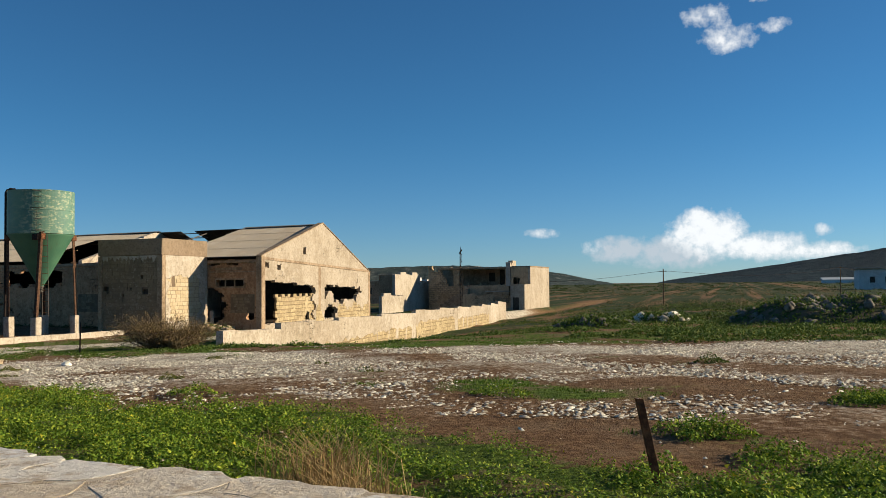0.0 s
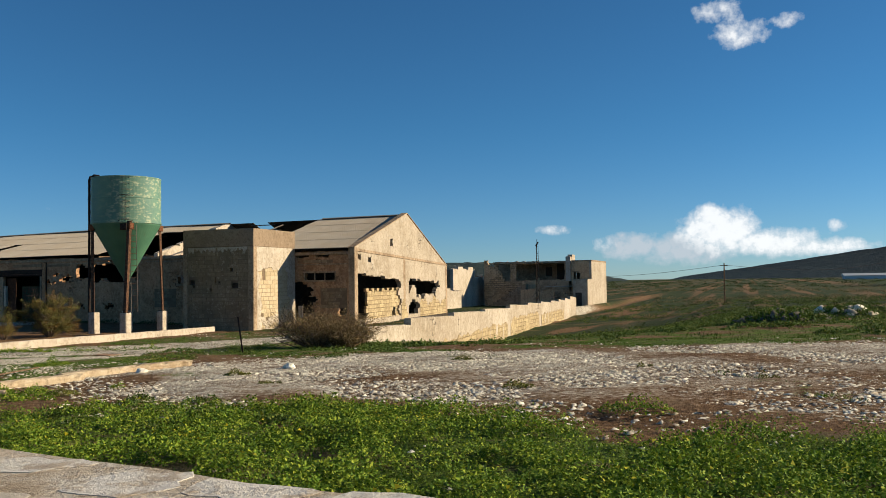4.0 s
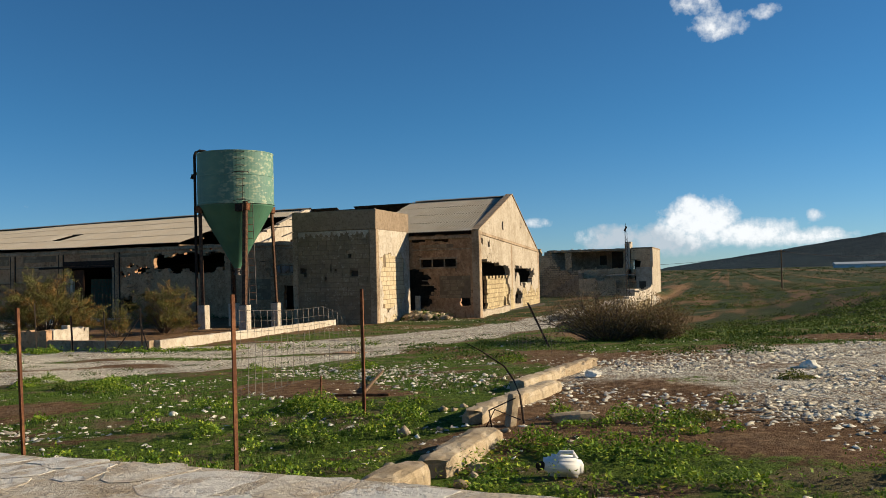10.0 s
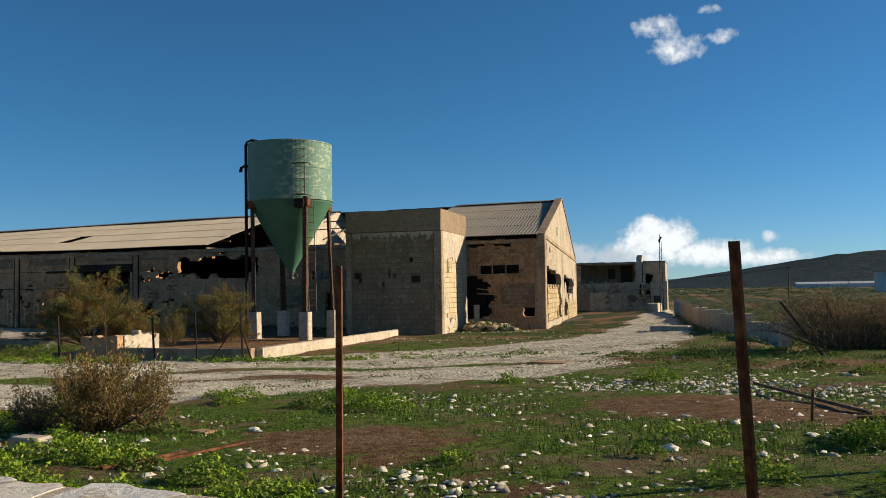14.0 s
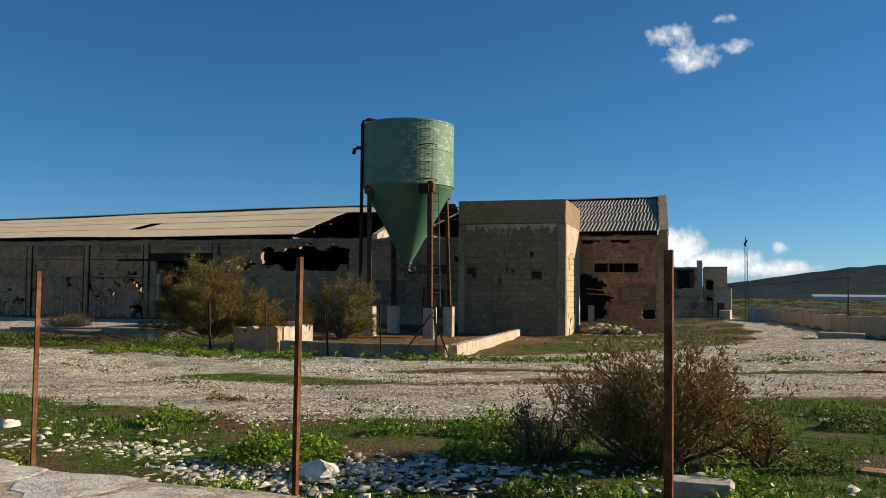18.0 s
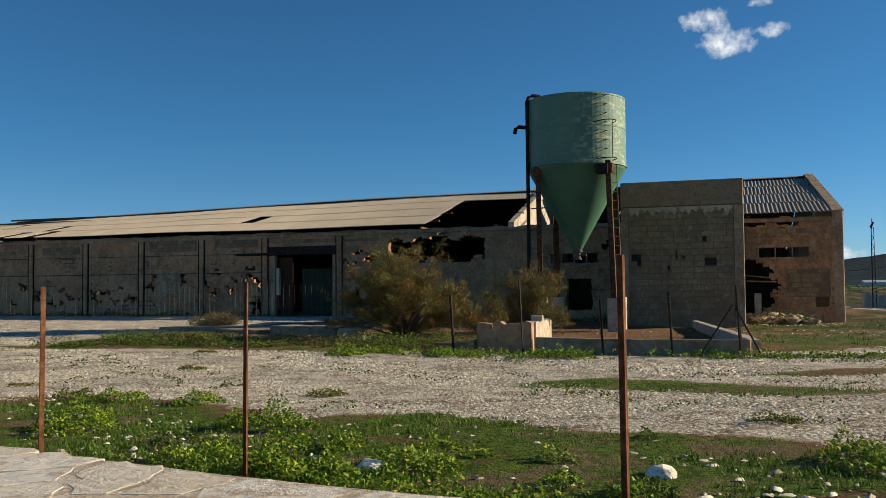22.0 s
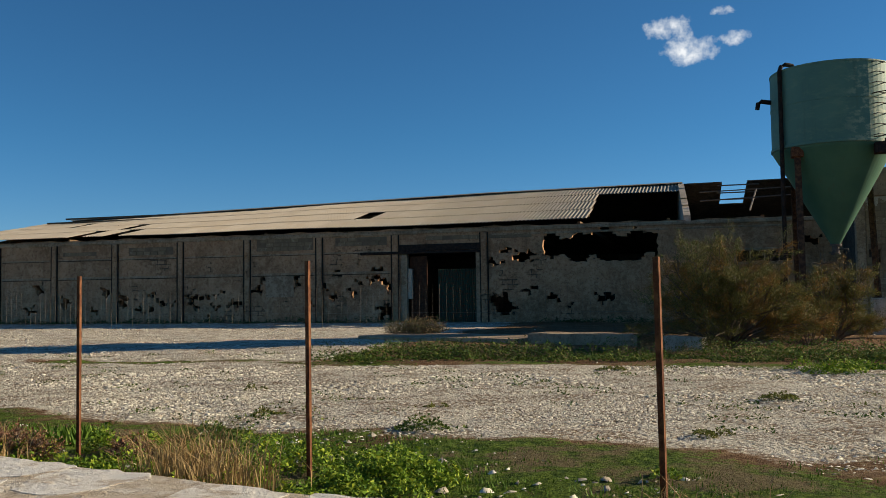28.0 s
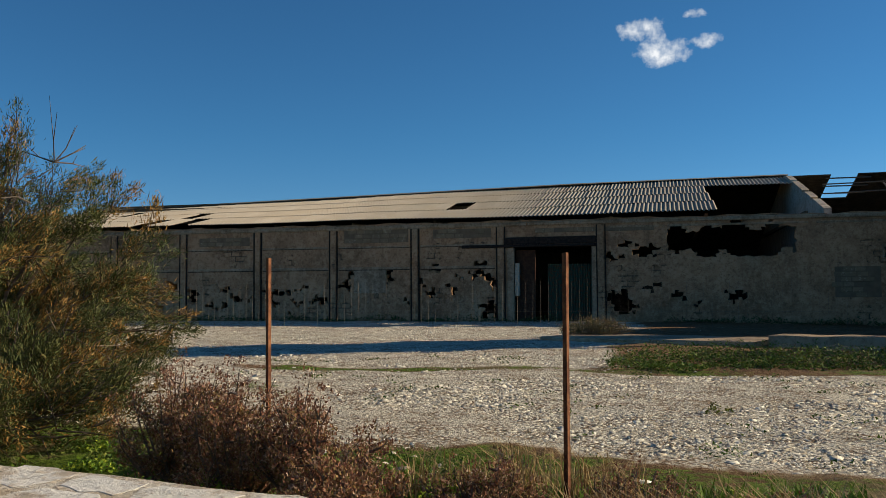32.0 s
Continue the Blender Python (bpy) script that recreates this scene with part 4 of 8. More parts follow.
# strip windows: concrete frames with mullions
for wx0, wx1, wz0, wz1, n in ((-29.75, -27.75, 2.72, 3.17, 3), (-38.6, -36.4, 2.6, 3.1, 4)):
    win = part("window", boxes("window", [(wx0 - 0.05, wx1 + 0.05, HY0 - 0.05, HY0 + 0.1, wz1 - 0.02, wz1 + 0.08), (wx0 - 0.05, wx1 + 0.05, HY0 - 0.06, HY0 + 0.1, wz0 - 0.08, wz0 + 0.02)], CONCRETE, 0.01), hall)
    for k in range(n + 1):
        x = wx0 + (wx1 - wx0) * k / n
        part("mullion", boxes("mullion", [(x - 0.025, x + 0.025, HY0 - 0.02, HY0 + 0.06, wz0 + 0.02, wz1 - 0.02)], CONCRETE), win)

# roof: purlins, ridge beam, and the corrugated sheets one by one
roof = part("roof", boxes("roof", [(a, b - SKEW * (y - HY0), y - 0.05, y + 0.05, EAVE - 0.32 + (y - HY0) * SLOPE, EAVE - 0.22 + (y - HY0) * SLOPE) for a, b in ((HX0, -44.6), (-33.0, HX1 - 0.4)) for y in (HY0 + 0.1, HY0 + 2.6, HY0 + 5.0, HY0 + 7.4, RIDGE_Y - 0.1)], WOODB), hall, "weathered grey-brown corrugated fibre-cement roof")
for x in np.arange(HX0 + 3.7, HX1 - 1, 3.7).tolist():
    if not -41 < x < -39.6:
        part("roof_truss", boxes("roof_truss", [(x - 0.06, x + 0.06, HY0 + 0.3, HY1 - 0.3, EAVE - 0.25, EAVE - 0.08)], WOODB), hall)
SHEET_W, SHEET_L = 1.04, 2.43


def sheet_mesh():
    n, verts, faces = 49, [], []
    for i in range(n):
        u = i / (n - 1) * (SHEET_W + 0.06)
        h = 0.026 * math.cos(2 * math.pi * u / 0.173)
        for v in (0, SHEET_L + 0.14):
            verts.append((u, v, h))
        for v in (0, SHEET_L + 0.14):
            verts.append((u, v, h - 0.006))
    for i in range(n - 1):
        a, b = 4 * i, 4 * i + 4
        faces += [(a, b, b + 1, a + 1), (a + 2, a + 3, b + 3, b + 2), (a, a + 2, b + 2, b), (a + 1, b + 1, b + 3, a + 3)]
    faces += [(0, 1, 3, 2), (4 * n - 4, 4 * n - 2, 4 * n - 1, 4 * n - 3)]
    return py_mesh("roof_sheet", verts, faces, ROOFM)


def ridge_lift(x):
    """How far the ridge stands above its level at the middle: it sinks towards the far end."""
    return 0.0075 * (x + 51) if x > -51 else 0.02 * (x + 51)


SHEET = sheet_mesh()
rnd = random.Random(77)
pitch = math.atan(SLOPE)
ncol = int((HX1 - 0.36 - HX0) / SHEET_W) + 1
for row in range(4):
    for col in range(ncol):
        x = HX1 - 0.34 - SHEET_W - col * SHEET_W - SKEW * (row * SHEET_L + 1.0)
        mid = x + SHEET_W / 2 + SKEW * (row * SHEET_L + 1.0)
        if -44.9 + 0.3 * row < mid < -40.6 and row < 3 or -40.6 < mid < -33.3:
            continue
        if (row, int(mid)) in ((1, -55), (1, -68), (0, -69), (0, -70), (1, -69), (0, -67), (2, -74)):
            continue
        sag = -0.03 * abs(math.sin(mid * 0.21)) - 0.015 * math.sin(mid * 0.57)
        s0 = row * SHEET_L - 0.28
        rise = ridge_lift(mid) / 3.87 / SHEET_L
        ob = new("roof_sheet", SHEET)
        ob.parent = roof
        ob.location = Vector((x, HY0 + s0 * math.cos(pitch), EAVE + 0.07 + s0 * math.sin(pitch) + 0.005 * row + rise * row * SHEET_L + sag))
        ob.rotation_euler = (pitch + rise - 0.003 + rnd.uniform(-0.001, 0.001), rnd.uniform(-0.001, 0.001), 0)
rear_pitch = (RIDGE - REAR_EAVE) / (HY1 - RIDGE_Y)
ROOF_GAP, GAP_Y = (-38.4, -37.2), RIDGE_Y + 2.6
# Rear slope gets the near-black colour so the roof gap looks unlit inside.
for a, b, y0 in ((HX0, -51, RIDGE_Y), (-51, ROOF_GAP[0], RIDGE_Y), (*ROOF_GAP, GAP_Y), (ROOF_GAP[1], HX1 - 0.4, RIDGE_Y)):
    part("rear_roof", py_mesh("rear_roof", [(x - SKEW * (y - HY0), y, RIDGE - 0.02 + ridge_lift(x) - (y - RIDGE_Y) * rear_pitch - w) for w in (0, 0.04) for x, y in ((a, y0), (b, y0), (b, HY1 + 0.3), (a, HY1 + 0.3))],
         [(0, 3, 2, 1), (4, 5, 6, 7), (0, 1, 5, 4), (1, 2, 6, 5), (2, 3, 7, 6), (3, 0, 4, 7)], INNER_SHADE), hall, "rear roof slope, near-black with the hall's shade in its colour")
part("bare_purlin", tube("bare_purlin", [[(ROOF_GAP[0] - 0.6, RIDGE_Y + d, RIDGE - 0.1 - d * rear_pitch, 0.035), (ROOF_GAP[1] + 0.2, RIDGE_Y + d, RIDGE - 0.1 - d * rear_pitch, 0.035)] for d in (0.05, 0.9, 1.7)], GREYIRON, 5), hall, "bare steel purlins in the roof gap")
for a, b in ((-77.9, -40.7), (-33.2, HX1 - 0.75)):
    part("ridge_cap", py_mesh("ridge_cap", [(x, RIDGE_Y + w, RIDGE + 0.06 + ridge_lift(x) + dz) for x in (a, max(a + 1, min(-51, b - 1)), b) for w, dz in ((-0.2, -0.05), (0, 0.02), (0.2, -0.06), (0, -0.03))], [(4 * i + k, 4 * i + (k + 1) % 4, 4 * i + 4 + (k + 1) % 4, 4 * i + 4 + k) for i in range(2) for k in range(4)], ROOFM), hall)
part("broken_rafter", tube("broken_rafter", [[(-39.9, 65.0, 5.35, 0.03), (-36, 65.2, 5.5, 0.03)], [(-39.9, 67.5, 6.0, 0.03), (-35, 67.6, 6.1, 0.03)], [(-38, 63, 4.7, 0.04), (-37.4, 68, 6.1, 0.04)], [(-35.6, 63, 4.7, 0.04), (-35.2, 70, 6.6, 0.04)]], GREYIRON), hall)

for k, (x0, z0, x1, z1, y) in enumerate(((-30.3, 2.0, -28.9, 1.85, 64.6), (-30.2, 1.75, -29.0, 1.7, 64.2))):
    part("fallen_sheet", py_mesh("fallen_sheet", [(x, y + w, z + d) for d in (0, 0.05) for x, z in ((x0, z0), (x1, z1)) for w in (0, 0.7)], [(0, 2, 3, 1), (4, 5, 7, 6), (0, 1, 5, 4), (2, 6, 7, 3), (0, 4, 6, 2), (1, 3, 7, 5)], PALE), hall, "pale fallen roof sheet")
tagged(new("upright_slab", boxes("upright_slab", [(-29.95, -29.68, HY0 - 0.42, HY0 - 0.3, -0.1, 1.25)], PALE, 0.02)), "pale stone slab standing before the broken doorway", "slab")
# ---------- block annex ----------
AX0, AX1, AY0, AY1, ATOP = -34.87, -30.35, 58.25, 62.84, 5.6
annex = thing("block_annex", ((AX0 + AX1) / 2, (AY0 + AY1) / 2, 0), "tall windowless annex of tuff blocks with a rendered parapet", "building")
part("parapet", boxes("parapet", [(AX0, AX1, AY0, AY1, 4.62, ATOP)], BANDC, 0.03), annex, "plain grey-brown rendered parapet")
part("corner_pillar", boxes("corner_pillar", [(AX1 - 0.36, AX1, AY0, AY0 + 0.34, -0.5, 4.617)], CONCRETE, 0.025), annex)
part("corner_pillar", boxes("corner_pillar", [(AX0, AX0 + 0.3, AY0, AY0 + 0.34, -0.5, 4.617)], CONCRETE, 0.025), annex)
part("core", boxes("core", [(AX0 + 0.26, AX1 - 0.26, AY0 + 0.24, AY1, -0.5, 4.61)], INNER_SHADE), annex)
AHOLES = [(-34.5, -34.1, 2.58, 2.85), (-34.26, -34.1, 2.38, 2.6), (-32.83, -32.73, 2.65, 2.87), (-32.6, -32.47, 2.63, 2.74), (-33.14, -33.01, 2.19, 2.37), (-31.77, -31.35, 2.38, 2.6), (-31.84, -31.69, 3.27, 3.51)]
COURSE = 0.2285


def block_mesh(w, along):
    bm = bmesh.new()
    size = (w - 0.013, 0.2, COURSE - 0.013) if along == "x" else (0.2, w - 0.013, COURSE - 0.013)
    bmesh.ops.create_cube(bm, size=1, matrix=Matrix.Diagonal((*size, 1)))
    bmesh.ops.bevel(bm, geom=bm.edges[:], offset=0.01, segments=1, affect="EDGES")
    return bm_mesh("block", bm, BLOCK if along == "x" else SUNLIT_BLOCK)


BM = {(w, a): block_mesh(w, a) for w in (0.12, 0.24, 0.36, 0.48) for a in "xy"}
front_joint = part("front_masonry", cellwall("front_masonry", (AX0 + 0.3, AY0 + 0.05, 0), "x", AX1 - AX0 - 0.66, -0.5, 4.61, 0.18, MORTAR, lambda u, z: not any(h[0] < AX0 + 0.3 + u < h[1] and h[2] < z < h[3] for h in AHOLES), cell=0.09, rag=0.2), annex)
side_joint = part("side_masonry", boxes("side_masonry", [(AX1 - 0.23, AX1 - 0.05, AY0 + 0.345, AY1, -0.5, 4.61)], MORTAR), annex)


def lay(along, a0, a1, fixed, parent, holes, seed):
    r = random.Random(seed)
    for j in range(21):
        z = -0.2 + (j + 0.5) * COURSE
        at = a0 + (0.0 if j % 2 else -0.24)
        while at < a1 - 0.02:
            w = r.choice((0.48, 0.48, 0.48, 0.36))
            lo, hi = max(at, a0), min(at + w, a1)
            at += w
            pieces = [(lo, hi)]
            for h in holes:
                if h[2] - 0.06 < z < h[3] + 0.06:
                    pieces = [p for c, d in pieces for p in ((c, min(d, h[0])), (max(c, h[1]), d)) if p[1] - p[0] > 0.05]
            for lo, hi in pieces:
                fit = min((0.12, 0.24, 0.36, 0.48), key=lambda k: abs(k - (hi - lo)))
                ob = new("block", BM[(fit, along)])
                ob.parent = parent
                m = (lo + hi) / 2
                jut = r.uniform(-0.012, 0.012) if along == "x" else r.uniform(-0.003, 0.002)
                ob.location = Vector((m, fixed + 0.1 + jut, z)) if along == "x" else Vector((fixed - 0.1 + jut, m, z))
                ob.scale = ((hi - lo) / fit, 1, 1) if along == "x" else (1, (hi - lo) / fit, 1)


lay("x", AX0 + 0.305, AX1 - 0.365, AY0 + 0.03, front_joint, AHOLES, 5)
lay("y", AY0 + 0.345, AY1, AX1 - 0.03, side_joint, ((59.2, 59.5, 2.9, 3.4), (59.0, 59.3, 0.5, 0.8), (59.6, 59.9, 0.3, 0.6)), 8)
def side_render(u, z):
    """Plaster left on the sunny side: gone from a broad patch in the middle and here and there below."""
    edge = 0.22 * math.sin(u * 3.7 + z) + 0.16 * math.sin(z * 4.9) + 0.1 * math.sin(u * 9.1 - z * 7)
    if 0.35 + edge < u < 3.2 + edge and 0.75 + edge < z < 3.45 + 0.5 * edge:
        return False
    return not (z < 0.7 and u > 0.5 and math.sin(u * 4.3) + math.sin(z * 9) > 0.4)


part("side_render", cellwall("side_render", (AX1 - 0.006, AY0 + 0.345, 0), "y", AY1 - AY0 - 0.36, -0.3, 4.61, 0.018, PALE, side_render, cell=0.07, rag=0.45), annex, "pale flaking plaster on the sunny side")
part("patch_render", cellwall("patch_render", (AX0 + 0.31, AY0 + 0.012, 0), "x", 3.82, 4.12, 4.61, 0.02, PALE, lambda u, z: z > 4.5 - 0.12 * abs(math.sin(u * 4.1)) - 0.1 * math.sin(u * 9) - 0.08 * math.sin(u * 23), cell=0.06, rag=0.45), annex, "flaked render under the parapet")


# ---------- green feed silo ----------
SX, SY = -35.78, 54.1
silo = thing("feed_silo", (SX, SY, 0), "tall green conical feed silo on steel legs and concrete piers", "silo")


def lathe(name, profile, material, seg=64, at=(SX, SY)):
    verts = [(at[0] + r * math.cos(2 * math.pi * k / seg), at[1] + r * math.sin(2 * math.pi * k / seg), z) for r, z in profile for k in range(seg)]
    faces = [(i * seg + k, i * seg + (k + 1) % seg, (i + 1) * seg + (k + 1) % seg, (i + 1) * seg + k) for i in range(len(profile) - 1) for k in range(seg)]
    return py_mesh(name, verts, faces, material, False)


R = 1.73
part("tank", lathe("tank", [(0.02, 7.9), (R - 0.06, 7.9), (R - 0.06, 8.05), (R, 8.05), (R, 8.0), (R - 0.012, 7.99), (R - 0.012, 7.0), (R, 6.99), (R, 6.95), (R - 0.012, 6.94), (R - 0.012, 5.78), (R + 0.01, 5.76), (R + 0.01, 5.68), (R - 0.04, 5.66)], SILO), silo, "faded green sheet-steel cylinder, pale patches lightening its sunny side")
part("cone", lathe("cone", [(R - 0.03, 5.68), (R - 0.05, 5.6), (0.16, 2.86), (0.14, 2.8), (0.02, 2.8)], SILO_CONE), silo, "darker green hopper cone")
part("outlet_valve", lathe("outlet_valve", [(0.02, 2.82), (0.17, 2.82), (0.17, 2.76), (0.1, 2.75), (0.1, 2.55), (0.14, 2.54), (0.14, 2.5), (0.02, 2.5)], GREYIRON, 20), silo)
part("valve_lever", tube("valve_lever", [[(SX, SY, 2.66, 0.025), (SX + 0.32, SY - 0.12, 2.66, 0.025), (SX + 0.34, SY - 0.12, 2.56, 0.02)], [(SX, SY, 2.6, 0.02), (SX - 0.2, SY - 0.05, 2.55, 0.02)]], GREYIRON), silo)
LEGIRON = rusty("leg_iron", (0.06, 0.035, 0.025), (0.15, 0.08, 0.045), metal=0.1)
LEGS = ((-34.3, 52.2, -34.5, 52.75), (-34.45, 55.25, -34.62, 55.2), (-36.85, 52.95, -36.9, 52.95), (-36.75, 55.35, -36.8, 55.3))
for bx, by, tx, ty in LEGS:
    gz = float(g(bx, by))
    part("pier", boxes("pier", [(bx - 0.2, bx + 0.2, by - 0.2, by + 0.2, gz - 0.4, 1.17)], PALE, 0.025, seed=int(-bx * 10)), silo, "pale concrete pier")
    leg = part("leg", angle_iron("leg", (bx, by, 1.17), (tx, ty, 5.75), 0.17, 0.03, LEGIRON, math.atan2(SY - ty, SX - tx) - 0.8), silo, "rusty steel angle leg")
    part("foot_plate", boxes("foot_plate", [(bx - 0.16, bx + 0.16, by - 0.16, by + 0.16, 1.171, 1.195)], DARKIRON), leg)
    part("bracket", boxes("bracket", [(tx - 0.17, tx + 0.17, ty - 0.17, ty + 0.17, 5.35, 5.65)], RUST, 0.02), leg)
# filling pipe with its swan neck
px, py_ = SX - 1.52, SY - 0.98
part("filling_pipe", tube("filling_pipe", [[(px, py_, 0.5, 0.065), (px, py_, 8.0, 0.065), (px + 0.05, py_ + 0.03, 8.14, 0.065), (px + 0.18, py_ + 0.12, 8.22, 0.065), (px + 0.38, py_ + 0.25, 8.2, 0.065), (px + 0.48, py_ + 0.32, 8.06, 0.065)]], DARKIRON, 10), silo, "dark filling pipe")
part("vent_elbow", tube("vent_elbow", [[(SX - 1.72, SY - 0.1, 7.25, 0.07), (SX - 2.0, SY - 0.25, 7.27, 0.07), (SX - 2.1, SY - 0.3, 7.2, 0.07), (SX - 2.13, SY - 0.32, 7.02, 0.07)]], DARKIRON, 10), silo, "short dark vent elbow")
# ladder on the lower leg and hooped ladder on the tank
a0 = math.atan2(-0.93, 0.72)
lx, ly = SX + math.cos(a0) * (R + 0.14), SY + math.sin(a0) * (R + 0.14)
tx_, ty_ = -math.sin(a0), math.cos(a0)
ladder = part("ladder", tube("ladder", [[(lx + tx_ * 0.2 + 0.1, ly + ty_ * 0.2, 1.2, 0.016), (lx + tx_ * 0.2, ly + ty_ * 0.2, 5.6, 0.016)], [(lx + tx_ * 0.5 + 0.1, ly + ty_ * 0.5, 1.2, 0.016), (lx + tx_ * 0.5, ly + ty_ * 0.5, 5.6, 0.016)]], GREYIRON, 5), silo, "thin rusty access ladder")
for k in range(8):
    z = 5.85 + k * 0.3
    wx, wy = -math.cos(a0) * 0.16, -math.sin(a0) * 0.16
    part("rung", tube("rung", [[(lx - tx_ * 0.17 + wx, ly - ty_ * 0.17 + wy, z, 0.015), (lx - tx_ * 0.17, ly - ty_ * 0.17, z, 0.015), (lx + tx_ * 0.17, ly + ty_ * 0.17, z, 0.015), (lx + tx_ * 0.17 + wx, ly + ty_ * 0.17 + wy, z, 0.015)]], GREYIRON, 5), ladder)
for k in range(14):
    z = 1.4 + k * 0.3
    f = 0.1 * (5.6 - z) / 4.4
    part("rung", tube("rung", [[(lx + tx_ * 0.2 + f, ly + ty_ * 0.2, z, 0.014), (lx + tx_ * 0.5 + f, ly + ty_ * 0.5, z, 0.014)]], RUST, 5), ladder)
for z in (5.75, 7.0):
    hoop = [(lx + tx_ * 0.36 * math.cos(t) * 1.0 + math.cos(a0) * 0.62 * math.sin(t), ly + ty_ * 0.36 * math.cos(t) + math.sin(a0) * 0.62 * math.sin(t), z, 0.016) for t in np.linspace(0, math.pi, 9).tolist()]
    part("hoop", tube("hoop", [hoop], DARKIRON, 5), ladder)
part("hoop_bar", tube("hoop_bar", [[(lx + math.cos(a0) * 0.62, ly + math.sin(a0) * 0.62, 5.75, 0.012), (lx + math.cos(a0) * 0.62, ly + math.sin(a0) * 0.62, 7.0, 0.012)]], DARKIRON, 5), ladder)
part("leg_bracket", boxes("leg_bracket", [(lx - 0.24, lx + 0.16, ly - 0.14, ly + 0.16, 5.3, 5.62)], DARKIRON, 0.015), silo)


silo.location, silo.scale = (-36.0, 54.95, 0.02), (1.015, 1.015, 1.015)

# ---------- low walls, kerbs and slabs of the yard ----------
def low_wall(name, pts, thick, label, material, category="wall", seed=1, wobble=0.03):
    """A low wall along pts (x, y, z_top), going down below the ground, with an uneven top."""
    rnd = random.Random(seed)
    dense = []
    for (x0, y0, z0), (x1, y1, z1) in zip(pts, pts[1:]):
        n = max(1, int(math.hypot(x1 - x0, y1 - y0) / 0.35))
        dense += [(x0 + (x1 - x0) * k / n, y0 + (y1 - y0) * k / n, z0 + (z1 - z0) * k / n) for k in range(n)]
    dense.append(pts[-1])
    verts, faces = [], []
    for i, (x, y, z) in enumerate(dense):
        a, b = dense[max(i - 1, 0)], dense[min(i + 1, len(dense) - 1)]
        d = Vector((b[0] - a[0], b[1] - a[1])).normalized()
        nx_, ny_ = -d.y * thick / 2, d.x * thick / 2
        zz = z + rnd.uniform(-wobble, wobble)
        low = float(g(x, y)) - 0.35
        e = 0.02
        for s, w in ((-1, low), (-1, zz - e), (-1 + e / thick * 2, zz), (1 - e / thick * 2, zz + rnd.uniform(-wobble, wobble) * 0.4), (1, zz - e), (1, low)):
            j = rnd.uniform(-wobble, wobble) * 0.25
            verts.append((x + nx_ * s + j, y + ny_ * s + j, w))
    for i in range(len(dense) - 1):
        for k in range(5):
            faces.append((6 * i + k, 6 * i + k + 1, 6 * i + 7 + k, 6 * i + 6 + k))
    n = 6 * (len(dense) - 1)
    faces += [tuple(range(6))[::-1], tuple(n + k for k in range(6))]
    return tagged(new(name, py_mesh(name, verts, faces, material)), label, category)


# One wall in two colours: the front piece is darkened to look shaded.
low_wall("enclosure_wall", [(-34.6, 41.55, 0.58), (-32.5, 41.3, 0.58), (-30.5, 41.1, 0.6)], 0.2, "low concrete wall round the silo yard, front coloured darker for shade", CONCRETE, seed=2, wobble=0.01)
low_wall("enclosure_wall", [(-30.42, 41.25, 0.6), (-30.9, 46, 0.52), (-31.5, 51.5, 0.42), (-32.1, 57.0, 0.33)], 0.22, "long low pale concrete wall round the silo yard", PALE, seed=3, wobble=0.012)
# Stub front in dark plaster, its sunny side in pale: light put into colour.
tagged(new("block_wall", cellwall("block_wall", (-35.85, 41.5, 0), "x", 1.15, 0.0, 1.0, 0.24, GREYWALL, lambda u, z: z < 0.86 - 0.05 * math.sin(u * 6), seed=5, cell=0.12)), "broken stub of a rendered block wall", "wall")
tagged(new("block_wall", cellwall("block_wall", (-34.66, 41.76, 0), "y", 1.6, 0.0, 1.0, 0.24, PALE, lambda u, z: z < 0.88 - 0.06 * math.sin(u * 7) - 0.12 * (u > 1.35), seed=6, cell=0.12)), "sunlit broken block wall stub beside the tamarisk", "wall")
low_wall("block_wall", [(-36.9, 41.9, 0.45), (-35.9, 41.6, 0.5)], 0.24, "low broken block wall beside the tamarisk", GREYWALL, seed=7)
low_wall("concrete_slab", [(-44.1, 48.2, 0.5), (-41.3, 46.9, 0.52)], 0.9, "grey concrete slab at the yard edge", CONCRETE, "slab", seed=8, wobble=0.01)
low_wall("concrete_slab", [(-49.2, 50.6, 0.34), (-44.2, 48.6, 0.36)], 2.2, "wide flat concrete apron before the gate", CONCRETE, "slab", seed=9, wobble=0.006)
low_wall("concrete_block", [(-40.8, 45.6, 0.55), (-40.0, 45.4, 0.53)], 0.45, "pale concrete block lying in the weeds", PALE, "block", seed=10)
kerb = thing("broken_kerb", (-16.45, 29, 0.9), "line of broken old concrete kerb beams across the yard", "kerb")
rk = random.Random(6)


